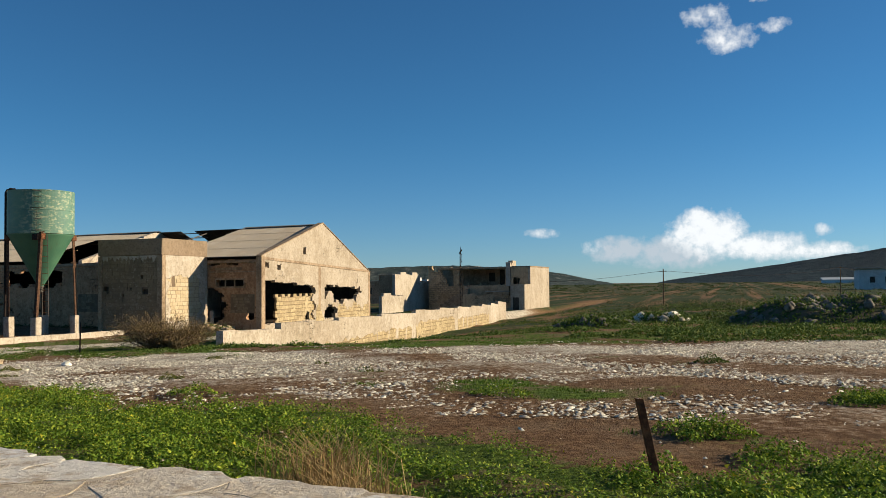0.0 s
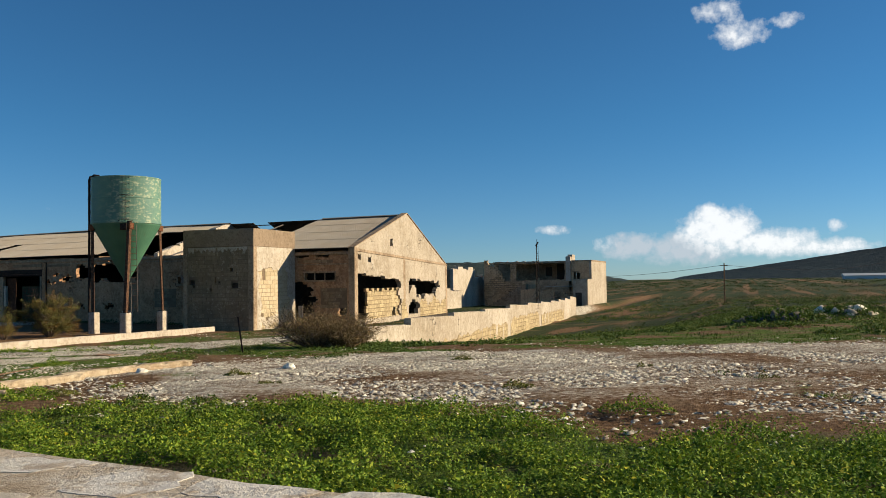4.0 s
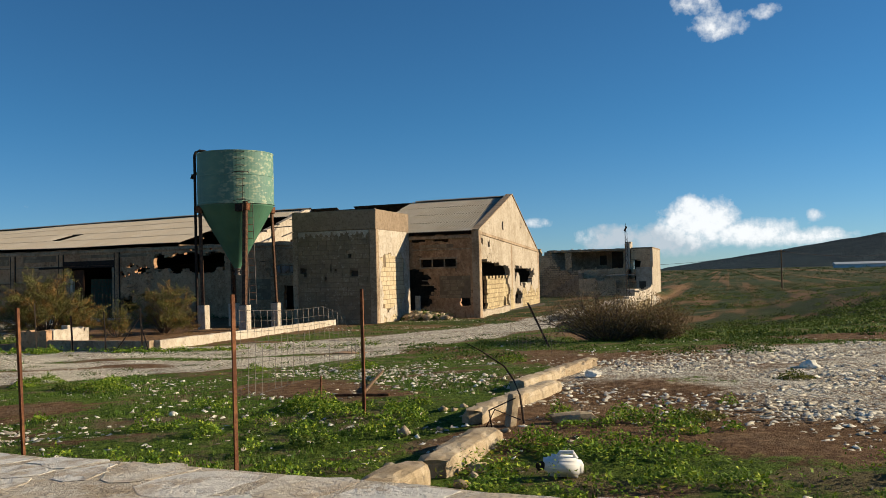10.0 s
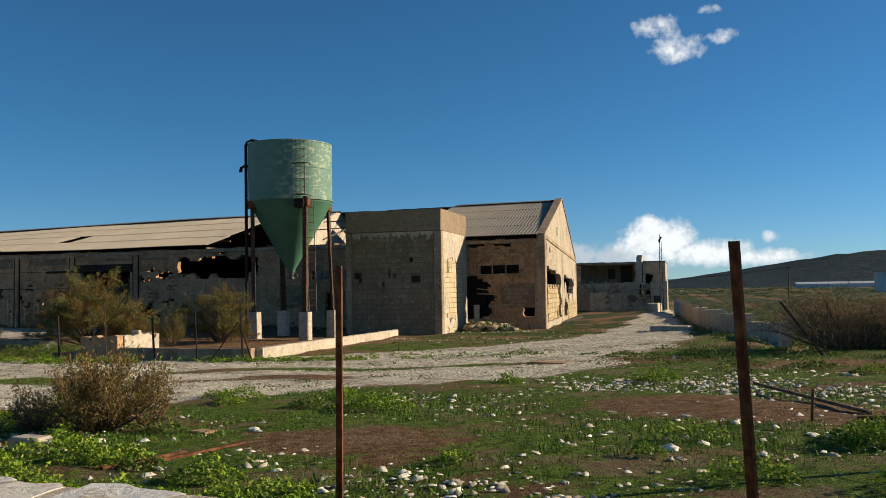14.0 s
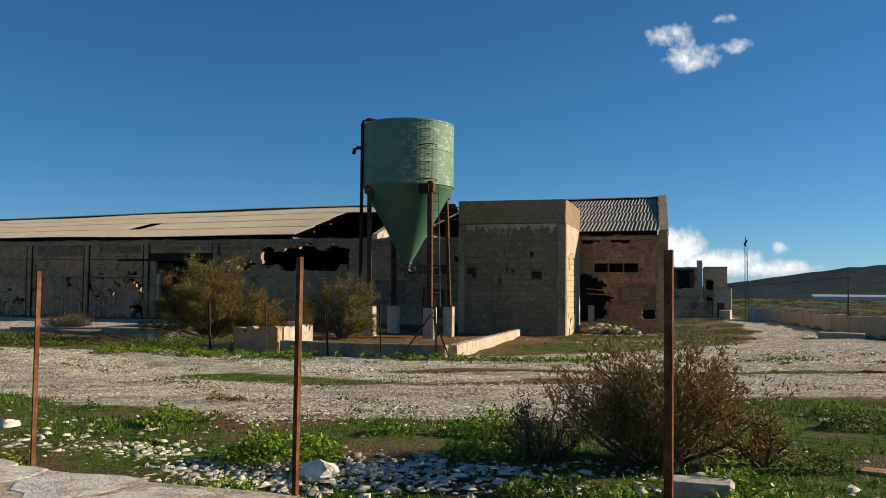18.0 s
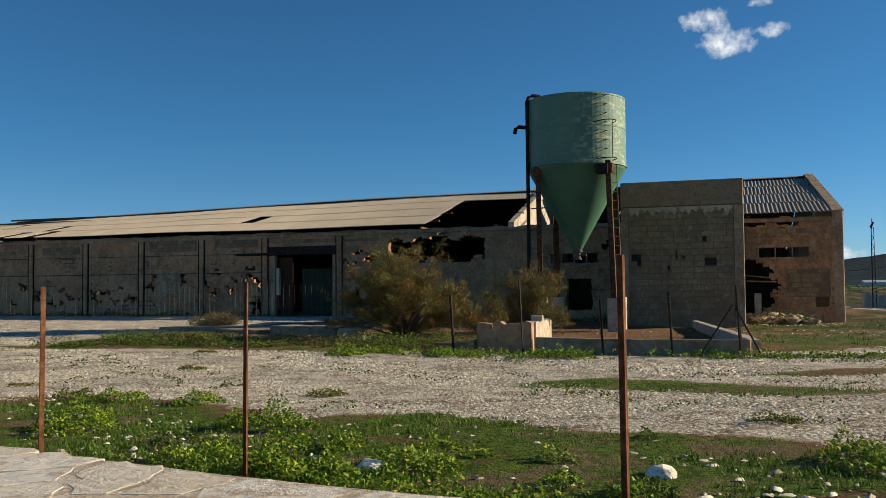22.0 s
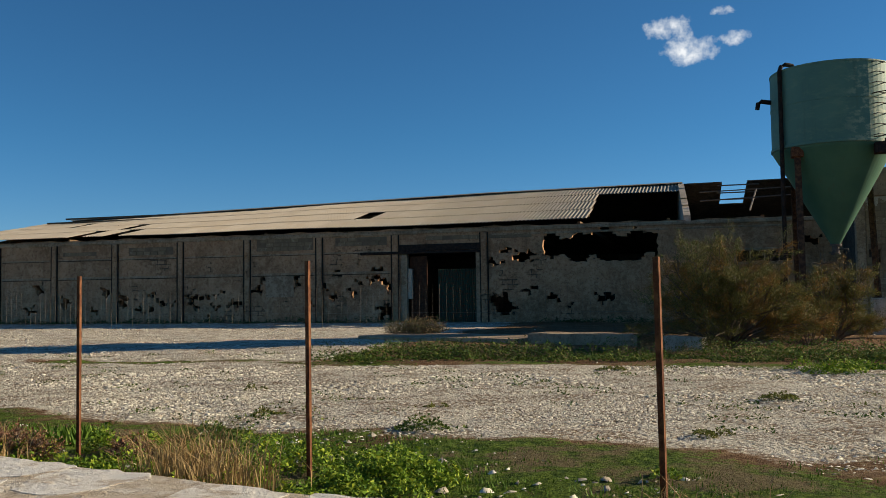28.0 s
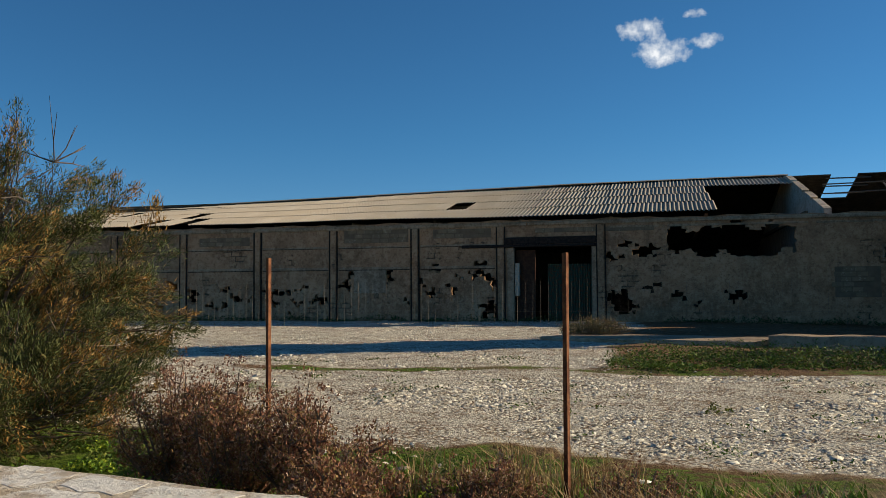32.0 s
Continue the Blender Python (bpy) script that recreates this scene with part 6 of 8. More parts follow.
# ---------- shrubs ----------
def shrub(name, at, height, radius, label, leaf, n_stem, n_leaf, size, seed, dry=None, dry_share=0.0, lean=0.25, category="shrub", needle=3.0, squat=1.0, plume=0.0, fan=1.2):
    """Stems fanning from the base, twigs, and thousands of small leaves about the twigs: an open, uneven crown."""
    rs = np.random.RandomState(seed)
    root = thing(name, at, label, category)
    stems, twig_pts = [], []
    for k in range(n_stem):
        a, out = rs.uniform(0, 6.283), radius * math.sqrt(rs.uniform(0.02, 1.0))
        h = height * (1 - 0.5 * (out / radius) ** 2 * squat) * rs.uniform(0.72, 1.08)
        end = np.array([math.cos(a) * out, math.sin(a) * out, h])
        path, prev = [], None
        bend = rs.uniform(-lean, lean, 3) * height
        for i in range(7):
            t = i / 6
            p = end * np.array([t ** fan, t ** fan, t]) + bend * np.array([1, 1, 0.2]) * math.sin(t * 3.14) * 0.4 + rs.uniform(-0.02, 0.02, 3) * height * t
            path.append((at[0] + p[0], at[1] + p[1], at[2] - 0.05 + p[2], (0.02 + 0.012 * height) * (1 - t * 0.85) * 0.55))
            if t > (0.22 if fan > 1 else 0.06):
                twig_pts.append((p, t))
        stems.append(path)
        for j in range(4):
            i = rs.randint(2, 6)
            b = np.array(path[i][:3])
            d = rs.normal(0, 1, 3) * np.array([1, 1, 0.6]) + np.array([0, 0, 0.7])
            d = d / np.linalg.norm(d) * rs.uniform(0.12, 0.34) * radius
            stems.append([(*b, 0.006 + 0.002 * height), (*(b + d * 0.5 + rs.uniform(-0.03, 0.03, 3)), 0.005), (*(b + d), 0.003)])
            for q in (0.45, 0.75, 1.0):
                twig_pts.append((b - np.array(at) + d * q, 0.8))
    part("branchwork", tube("branchwork", stems, BARK, 4), root, "bare grey-brown stems")
    c = np.array([p for p, _ in twig_pts])
    for mat_, share, nm in ((leaf, 1 - dry_share, "crown"), (dry, dry_share, "dry_foliage")):
        n = int(n_leaf * share)
        if mat_ is None or n < 3:
            continue
        pick = c[rs.randint(0, len(c), n)]
        if nm == "dry_foliage":
            low = pick[:, 2] < height * 0.75
            pick[~low] = c[rs.randint(0, len(c), (~low).sum())]
        spread = radius * 0.055
        p = pick + rs.normal(0, 1, (n, 3)) * np.array([spread, spread, spread * 0.8])
        if plume:
            ray = c / (np.linalg.norm(c, axis=1, keepdims=True) + 1e-6) * 0.7 + rs.normal(0, 0.42, c.shape) + np.array([0, 0, 0.4])
            idx = rs.randint(0, len(c), n)
            base_ = c[idx]
            up = rs.uniform(0, 1, (n, 1)) ** 0.8
            p = base_ + ray[idx] * plume * up * (0.5 + (idx % 7)[:, None] / 7) + rs.normal(0, 1, (n, 3)) * 0.045 * (1.15 - up)
            if nm == "dry_foliage":
                p = p[np.argsort(p[:, 2] + rs.normal(0, 0.5, n))]
                p[n // 2:] = p[rs.randint(0, n // 2 + 1, n - n // 2)] + rs.normal(0, 0.05, (n - n // 2, 3))
        p[:, 2] = np.maximum(p[:, 2], 0.03)
        outward = p / (np.linalg.norm(p, axis=1, keepdims=True) + 1e-6)
        d = outward * 0.6 + rs.normal(0, 0.6, (n, 3)) + np.array([0, 0, 0.3])
        d /= np.linalg.norm(d, axis=1, keepdims=True)
        w = np.cross(d, rs.normal(0, 1, (n, 3)))
        w /= np.linalg.norm(w, axis=1, keepdims=True) + 1e-6
        ln = size * rs.uniform(0.6, 1.5, (n, 1))
        wd = ln / needle
        p = p + np.array(at)
        v = np.stack([p - w * wd * 0.5, p + w * wd * 0.5, p + d * ln], 1)
        me = np_mesh(nm, v, 3, mat_)
        part(nm, me, root)
    return root


def needles(name, p, base, size, needle, material, root, rs):
    """Thin leaflets at the places p, seen from their shrub's base, pointing out and up."""
    n = len(p)
    d = p[:, 3:] * 0.9 + rs.normal(0, 0.55, (n, 3)) + np.array([0, 0, 0.25])
    d /= np.linalg.norm(d, axis=1, keepdims=True)
    w = np.cross(d, rs.normal(0, 1, (n, 3)))
    w /= np.linalg.norm(w, axis=1, keepdims=True) + 1e-6
    ln = size * rs.uniform(0.6, 1.5, (n, 1))
    q = p[:, :3] + base
    part(name, np_mesh(name, np.stack([q - w * ln / needle / 2, q + w * ln / needle / 2, q + d * ln], 1), 3, material), root)


def tamarisk_tree(at, height, radius, label, leaf, n_bough, per_tuft, size, seed, rust=0.3):
    """Spreading boughs in tiers, each with feathery tufts about its outer half and bare twigs between them."""
    rs = np.random.RandomState(seed)
    root = thing("tamarisk", at, label, "shrub")
    base = np.array(at)
    woods, fresh, dead = [], [], []
    for k in range(n_bough):
        az, el = rs.uniform(0, 6.283), math.asin(rs.uniform(0.04, 0.99))
        reach = rs.uniform(0.72, 1.06)
        end = np.array([math.cos(az) * math.cos(el) * radius, math.sin(az) * math.cos(el) * radius, 0.15 + math.sin(el) * height * 0.93]) * reach
        side = np.array([-math.sin(az), math.cos(az), 0.0])
        bow, swing = rs.uniform(0.05, 0.28), rs.uniform(-0.22, 0.22)
        pts = [end * t + np.array([0, 0, bow * height * 0.5 * math.sin(t * 3.14)]) + side * swing * radius * math.sin(t * 3.14) + rs.normal(0, 0.02, 3) for t in np.linspace(0, 1, 8).tolist()]
        woods.append([(*(base + p - np.array([0, 0, 0.05])), 0.034 * (1 - 0.88 * i / 7)) for i, p in enumerate(pts)])
        bare = el > 0.75 and rs.uniform() < 0.3
        for j in range(11):
            i = rs.randint(3, 8)
            b = pts[i]
            along = pts[i] - pts[i - 1]
            along = along / (np.linalg.norm(along) + 1e-6)
            d = along * 0.8 + rs.normal(0, 0.55, 3) + np.array([0, 0, 0.15])
            d = d / np.linalg.norm(d)
            ln = rs.uniform(0.22, 0.5)
            mid = b + d * ln * 0.5 + rs.normal(0, 0.02, 3)
            tip = b + d * ln + np.array([0, 0, rs.uniform(-0.06, 0.08)])
            woods.append([(*(base + b), 0.008), (*(base + mid), 0.006), (*(base + tip), 0.003)])
            if bare:
                woods.append([(*(base + mid), 0.005), (*(base + mid + rs.normal(0, 0.12, 3) + d * 0.15), 0.002)])
                continue
            n = int(per_tuft * rs.uniform(0.5, 1.3))
            t = rs.uniform(0.15, 1.15, (n, 1))
            q = b + d * ln * t + rs.normal(0, 1, (n, 3)) * (0.035 + 0.05 * np.sin(np.clip(t, 0, 1) * 3.14)) * np.array([1, 1, 0.7])
            q[:, 2] = np.maximum(q[:, 2], 0.02)
            low = 1.5 - 1.2 * b[2] / height
            (dead if rs.uniform() < rust * low else fresh).append(np.concatenate([q, np.tile(d, (n, 1))], 1))
    part("branchwork", tube("branchwork", woods, BARK, 4), root, "dark bare branches")
    needles("crown", np.concatenate(fresh), base, size, 6.5, leaf, root, rs)
    needles("dry_foliage", np.concatenate(dead), base, size, 5.5, TAMDRY, root, rs)
    return root


def gat(x, y, dz=0.0):
    return (x, y, float(g(x, y)) + dz)


tamarisk_tree(gat(-39.5, 46.8), 2.75, 2.0, "olive-green tamarisk with rusty lower branches", TAMARISK, 66, 190, 0.06, 21, 0.3)
tamarisk_tree(gat(-36.75, 50.4), 2.4, 1.2, "smaller olive tamarisk beside the silo leg", TAMARISK, 36, 150, 0.06, 22, 0.22)
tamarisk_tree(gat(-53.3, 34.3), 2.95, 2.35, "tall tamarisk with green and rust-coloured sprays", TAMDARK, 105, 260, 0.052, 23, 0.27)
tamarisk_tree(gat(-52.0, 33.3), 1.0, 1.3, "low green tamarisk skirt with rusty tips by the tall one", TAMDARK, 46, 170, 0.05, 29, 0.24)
shrub("tamarisk", gat(-37.6, 48.5), 1.2, 0.7, "low olive tamarisk shoot by the yard", TAMARISK, 12, 8000, 0.06, 27, TAMDRY, 0.3, needle=6, plume=0.35, fan=0.6)
shrub("thorn_bush", gat(-17.0, 40.0), 1.2, 1.95, "broad dark brown leafless-looking thorn bush", BROWNBUSH, 110, 34000, 0.05, 24, RUSTBUSH, 0.3, needle=5, fan=0.7)
shrub("thorn_bush", gat(-25.65, 28.75), 0.76, 0.72, "open rust-brown bush with dark bare stems", RUSTBUSH, 42, 24000, 0.03, 25, TAMARISK, 0.22, needle=3, fan=0.75, plume=0.13, lean=0.35)
shrub("thorn_bush", gat(-26.35, 28.7), 0.45, 0.4, "low dark leafless bush", BROWNBUSH, 26, 1500, 0.03, 36, None, 0.0, needle=4, fan=0.8, lean=0.4)
shrub("thorn_bush", gat(-25.0, 28.75), 0.42, 0.25, "small rust-tipped bush in the short grass", RUSTBUSH, 9, 1100, 0.03, 26, None, 0.0, needle=3, fan=0.9)
shrub("thorn_bush", gat(-48.4, 51.2), 0.55, 1.0, "dark low dry bush before the hall", BROWNBUSH, 60, 9000, 0.05, 37, FIELDG, 0.3, needle=4, fan=0.7)
shrub("thorn_bush", gat(-15.7, 39.2), 0.7, 0.8, "low tangled brown bush", BROWNBUSH, 24, 5000, 0.07, 28, None, 0.0, needle=4)
for k, (x, y, h, r) in enumerate(((-49.0, 32.2, 0.86, 0.5), (-48.4, 32.05, 0.8, 0.45), (-49.6, 32.45, 0.86, 0.5), (-48.0, 31.5, 0.56, 0.42), (-47.4, 31.9, 0.42, 0.36), (-46.6, 32.1, 0.34, 0.34), (-45.9, 32.0, 0.28, 0.3), (-45.2, 31.6, 0.3, 0.26), (-44.5, 31.9, 0.2, 0.24))):
    shrub("dead_heath", gat(x, y), h, r, "dry red-brown heath with dead flower heads", HEATH, 34, int(46000 * r * h), 0.018, 50 + k, RUSTBUSH, 0.3, needle=1.7, fan=0.8)


def tussock(name, at, n, height, spread, material, label, seed, lean=0.5):
    rs = np.random.RandomState(seed)
    b = np.concatenate([rs.normal(0, spread, (n, 2)), np.zeros((n, 1))], 1) + np.array(at)
    a = rs.uniform(0, 6.283, n)
    l_ = height * rs.uniform(0.5, 1.15, n)
    d = np.stack([np.cos(a) * rs.uniform(0, lean, n), np.sin(a) * rs.uniform(0, lean, n), np.ones(n)], 1)
    d = d / np.linalg.norm(d, axis=1, keepdims=True) * l_[:, None]
    w = np.stack([-np.sin(a), np.cos(a), np.zeros(n)], 1) * 0.0035
    droop = np.stack([np.cos(a), np.sin(a), -0.5 * np.ones(n)], 1) * (l_ * 0.35)[:, None]
    m = b + d * 0.6
    t = b + d + droop
    v = np.stack([b - w, b + w, m + w * 0.8, m - w * 0.8], 1).reshape(-1, 3)
    v2 = np.stack([m - w * 0.8, m + w * 0.8, t, t - w * 0.2], 1).reshape(-1, 3)
    return tagged(new(name, np_mesh(name, np.concatenate([v, v2]), 4, material)), label, "grass tuft", kind="stuff")


for k, (x, y, n, h) in enumerate(((-1.5, 20.7, 420, 0.62), (-1.0, 20.2, 300, 0.55), (-43.4, 31.0, 360, 0.5), (-42.9, 30.6, 260, 0.45), (-45.5, 31.0, 460, 0.5), (-45.95, 31.1, 460, 0.52), (-46.4, 31.15, 340, 0.48), (-45.1, 30.8, 300, 0.42), (-46.8, 31.2, 220, 0.45), (-14.0, 22.6, 120, 0.42), (-12.8, 22.4, 110, 0.4), (-40.2, 30.2, 120, 0.35), (-47.4, 32.6, 200, 0.45), (-46.9, 32.5, 160, 0.42), (-47.8, 32.3, 120, 0.4))):
    tussock("dry_tussock", gat(x, y), n, h, 0.16, DRYGRASS, "tuft of straw-coloured dry grass by the wall", 80 + k)

# ---------- gravel, weeds and turf ----------
rs = np.random.RandomState(99)


def scatter(n, x0, x1, y0, y1):
    return rs.uniform(x0, x1, n), rs.uniform(y0, y1, n)


def past_wall(x, y):
    s = np.interp(-x, [-p[0] for p in WALL], [p[1] for p in WALL])
    return y > s + 0.12


def stone_field(name, n, x0, x1, y0, y1, lo, hi, power, label, need=0.3):
    x, y = scatter(n, x0, x1, y0, y1)
    gv, gr = cover(x, y)
    clump = 0.5 + 0.5 * wave(x, y, 2.1, 3.3)
    keep = (rs.uniform(0, 1, n) < np.clip(gv * 1.15 - 0.1, 0, 1) ** power * (0.35 + 0.65 * clump) + need * 0.05 * (1 - gv)) & past_wall(x, y)
    x, y = x[keep], y[keep]
    sz = lo + (hi - lo) * rs.uniform(0, 1, len(x)) ** 2.6
    it = np.stack([x, y, g(x, y) + sz * 0.1, sz, rs.uniform(0.18, 0.42, len(x))], 1)
    return tagged(new(name, chip_mesh(name, it, STONE, seed=n % 97)), label, "gravel", kind="stuff")


stone_field("gravel_near", 320000, -17, 8, 25, 39, 0.008, 0.042, 1.0, "loose white limestone rubble on red soil")
stone_field("gravel_yard", 270000, -50, -19, 29, 36.5, 0.007, 0.02, 1.0, "loose white limestone gravel of the yard", 0.15)
stone_field("gravel_yard", 80000, -50, -19, 36.5, 43, 0.01, 0.034, 1.0, "loose white limestone gravel of the yard", 0.15)
stone_field("gravel_far", 45000, -66, -44, 33, 62, 0.012, 0.042, 1.0, "pale gravel before the hall", 0.1)
stone_field("gravel_track", 45000, -30, -18, 40, 66, 0.012, 0.042, 1.0, "pale gravel of the track", 0.1)
# white stones strewn in the grass
spots = ((-28.1, 27.75, 0.75, 0.35, 800), (-27.2, 28.0, 0.8, 0.35, 800), (-29.4, 28.3, 0.7, 0.3, 650), (-24.3, 27.2, 0.9, 0.4, 160), (-20.6, 26.0, 0.6, 0.3, 160), (-21.6, 26.4, 0.6, 0.3, 120), (-30.5, 28.6, 1.9, 0.7, 160), (-33.5, 28.9, 2.4, 0.6, 120), (-21.5, 26.3, 1.8, 0.6, 80), (-45.9, 32.4, 1.6, 0.5, 150), (-37, 30.3, 3.0, 0.6, 200), (-18.6, 27.2, 1.2, 1.0, 120), (-41.5, 31.6, 2.0, 0.6, 160), (-27.5, 53.5, 3.0, 1.0, 420), (-28.5, 60.5, 1.6, 0.8, 420), (-23.0, 35.0, 3.5, 2.5, 500), (-13, 27, 3, 1, 300), (-19.6, 32.4, 2.0, 0.9, 1500), (-18.2, 30.9, 1.0, 1.2, 400), (-19.5, 28.8, 2.4, 1.6, 260), (-24, 30, 3.0, 0.8, 160), (-36, 29.6, 5, 0.8, 160), (-47.5, 32.9, 1.2, 0.5, 200), (-43.5, 31.0, 1.5, 0.6, 200), (-6, 25, 5, 1.5, 200))
it = []
for x, y, sx, sy, n in spots:
    px_, py2 = rs.normal(x, sx, n), rs.normal(y, sy, n)
    sz = 0.008 + 0.03 * rs.uniform(0, 1, n) ** 2.2
    ok = past_wall(px_, py2)
    it.append(np.stack([px_, py2, g(px_, py2) + sz * 0.3, sz, rs.uniform(0.22, 0.5, n)], 1)[ok])
tagged(new("strewn_stones", chip_mesh("strewn_stones", np.concatenate(it), STONE, seed=8)), "white stones strewn in the grass", "stones", kind="stuff")


px_, py2 = scatter(9000, -52, 4, 20, 36)
ok = past_wall(px_, py2) & (py2 < weed_edge(px_) + 0.5) & (wave(px_, py2, 0.8, 3.0) + 0.6 * wave(px_, py2, 2.5, 1.0) > 0.15)
px_, py2 = px_[ok], py2[ok]
sz = 0.005 + 0.013 * rs.uniform(0, 1, len(px_)) ** 2
tagged(new("lawn_pebbles", chip_mesh("lawn_pebbles", np.stack([px_, py2, g(px_, py2) + sz * 0.5, sz, rs.uniform(0.4, 0.7, len(px_))], 1), STONE, seed=12)), "small pale pebbles lying in the turf", "stones", kind="stuff")


def leaves(name, x, y, per, h0, h1, size, material, label, spread=0.06, broad=0.75):
    n = len(x)
    h = rs.uniform(h0, h1, n)
    X = np.repeat(x, per) + rs.normal(0, spread, n * per)
    Y = np.repeat(y, per) + rs.normal(0, spread, n * per)
    Z = g(X, Y) + np.repeat(h, per) * rs.uniform(0.15, 1.0, n * per)
    p = np.stack([X, Y, Z], 1)
    d = rs.normal(0, 1, (n * per, 3)) * np.array([1, 1, 0.35]) + np.array([0, 0, 0.45])
    d /= np.linalg.norm(d, axis=1, keepdims=True)
    w = np.cross(d, rs.normal(0, 1, (n * per, 3)) * 0.4 + np.array([0, 0, 1.0]))
    w /= np.linalg.norm(w, axis=1, keepdims=True) + 1e-6
    ln = size * rs.uniform(0.6, 1.4, (n * per, 1))
    v = np.stack([p + w * ln * broad * 0.5, p - w * ln * broad * 0.5, p + d * ln], 1)
    return tagged(new(name, np_mesh(name, v.reshape(-1, 3), 3, material)), label, "weeds", kind="stuff")


def green_places(n, x0, x1, y0, y1, lowest, lush=0.0):
    x, y = scatter(n, x0, x1, y0, y1)
    _, gr = cover(x, y)
    patch = 0.7 * wave(x, y, 0.9, 6.1) + 0.6 * wave(x, y, 3.1, 2.2) + 0.35 * wave(x, y, 7.0, 5.2)
    off_kerb = (np.abs(x + 16.33) > 0.3) | (y < 22.3) | (y > 31)
    by_kerb = (x < -13.6) & (x > -17) & (y > 23.6)
    keep = (gr > lowest) & off_kerb & (~by_kerb | (rs.uniform(0, 1, n) < 0.3)) & past_wall(x, y) & (patch > lush) & (rs.uniform(0, 1, n) < gr)
    return x[keep], y[keep]


x, y = green_places(14000, -17, 6, 17, 26.4, 0.5, -0.3)
leaves("weeds_lush", x, y, 42, 0.05, 0.22, 0.022, WEED, "lush green clover-like weeds behind the wall")
x, y = green_places(2600, -17, 6, 17, 26.4, 0.5, 0.1)
leaves("weed_flowers", x, y, 4, 0.16, 0.24, 0.03, FLOWER, "small yellow flowers among the weeds", broad=0.9)


def clumps(name, spots_, material, label, leaf=0.024, dense=11000):
    """Domed clumps of small-leaved weeds: x, y, radius, height."""
    out = []
    for x, y, r, h in spots_:
        n = int(dense * r * r) + 25
        a, q = rs.uniform(0, 6.283, n), r * np.sqrt(rs.uniform(0, 1, n))
        ex = rs.uniform(0.7, 1.3)
        X, Y = x + np.cos(a) * q * ex, y + np.sin(a) * q / ex
        lump = 0.65 + 0.5 * wave(X, Y, 9.0, 3.0)
        Z = g(X, Y) + h * np.clip(1 - (q / r) ** 2, 0.06, 1) ** 0.7 * np.clip(lump, 0.25, 1.3) * rs.uniform(0.35, 1.0, n)
        out.append(np.stack([X, Y, Z], 1))
    p = np.concatenate(out)
    n = len(p)
    d = rs.normal(0, 1, (n, 3)) * np.array([1, 1, 0.4]) + np.array([0, 0, 0.6])
    d /= np.linalg.norm(d, axis=1, keepdims=True)
    w = np.cross(d, rs.normal(0, 1, (n, 3)) * 0.5 + np.array([0, 0, 1.0]))
    w /= np.linalg.norm(w, axis=1, keepdims=True) + 1e-6
    ln = leaf * rs.uniform(0.6, 1.5, (n, 1))
    return tagged(new(name, np_mesh(name, np.stack([p + w * ln * 0.4, p - w * ln * 0.4, p + d * ln], 1).reshape(-1, 3), 3, material)), label, "weeds", kind="stuff")


def clump_spots(n, x0, x1, y0, y1, r0, r1, reach):
    x, y = scatter(n, x0, x1, y0, y1)
    _, gr = cover(x, y)
    off = y - np.interp(-x, [-p[0] for p in WALL], [p[1] for p in WALL])
    ok = (off > 0.3) & (rs.uniform(0, 1, n) < np.clip(1.25 - off / reach, 0.06, 1)) & (gr > 0.3) & (wave(x, y, 0.9, 6.1) + 0.6 * wave(x, y, 2.3, 1.1) > -0.25) & ((np.abs(x + 16.35) > 0.5) | (y < 22.3) | (y > 31)) & ((x > -13.6) | (x < -17) | (y < 23.6) | (rs.uniform(0, 1, n) < 0.25))
    r = rs.uniform(r0, r1, n) ** 1.0
    return [(a, b, c, 0.1 + 0.38 * c * rs.uniform(0.6, 1.2)) for a, b, c in zip(x[ok].tolist(), y[ok].tolist(), r[ok].tolist())]


clumps("weed_clumps", clump_spots(2300, -57, -15.5, 21.5, 35, 0.1, 0.42, 3.6), WEED, "bushy clumps of yellow-green weeds along the wall")
clumps("weed_clumps", clump_spots(900, -16, 5, 18, 27.0, 0.14, 0.42, 14), WEED, "bushy clumps of yellow-green weeds behind the wall", 0.026, 5600)
clumps("dark_clumps", [(a, b, c, 0.1 + 0.4 * c) for a, b, c in zip(rs.uniform(-20.5, -14.2, 90).tolist(), rs.uniform(23.2, 28.2, 90).tolist(), rs.uniform(0.1, 0.26, 90).tolist()) if abs(a + 16.35) > 0.45 and b > 22.9 - 0.3 * (a + 20)], WEED, "leafy weed clumps about the kerb", 0.024, 7000)
clumps("dark_clumps", clump_spots(520, -57, 4, 21.5, 35, 0.08, 0.3, 5), FIELDW, "darker thistle clumps in the turf")
clumps("track_clumps", [(x, y, r, 0.12) for x, y, r in zip(rs.uniform(-24, -13, 90).tolist(), rs.uniform(34.5, 41.5, 90).tolist(), rs.uniform(0.15, 0.5, 90).tolist()) if x > -21 or y > 39] + [(-18.4 - 0.05 * k + 0.5 * math.sin(k * 2.1), 44 + 0.9 * k, 0.35 + 0.15 * math.sin(k * 3.3), 0.25) for k in range(40)], FIELDW, "weeds about the bush", 0.035, 1200)
fx, fy = scatter(2600, -18, 24, 36.5, 70)
ok = (wave(fx, fy, 0.35, 4.0) + 0.7 * wave(fx, fy, 1.1, 2.0) + 0.4 * rs.normal(0, 1, 2600) > 0.45) & ((fy > 38.5 + 0.8 * wave(fx, fy, 0.55, 1.3)) | (rs.uniform(0, 1, 2600) < 0.25)) & (fx > road_right(fy) + 3.5)
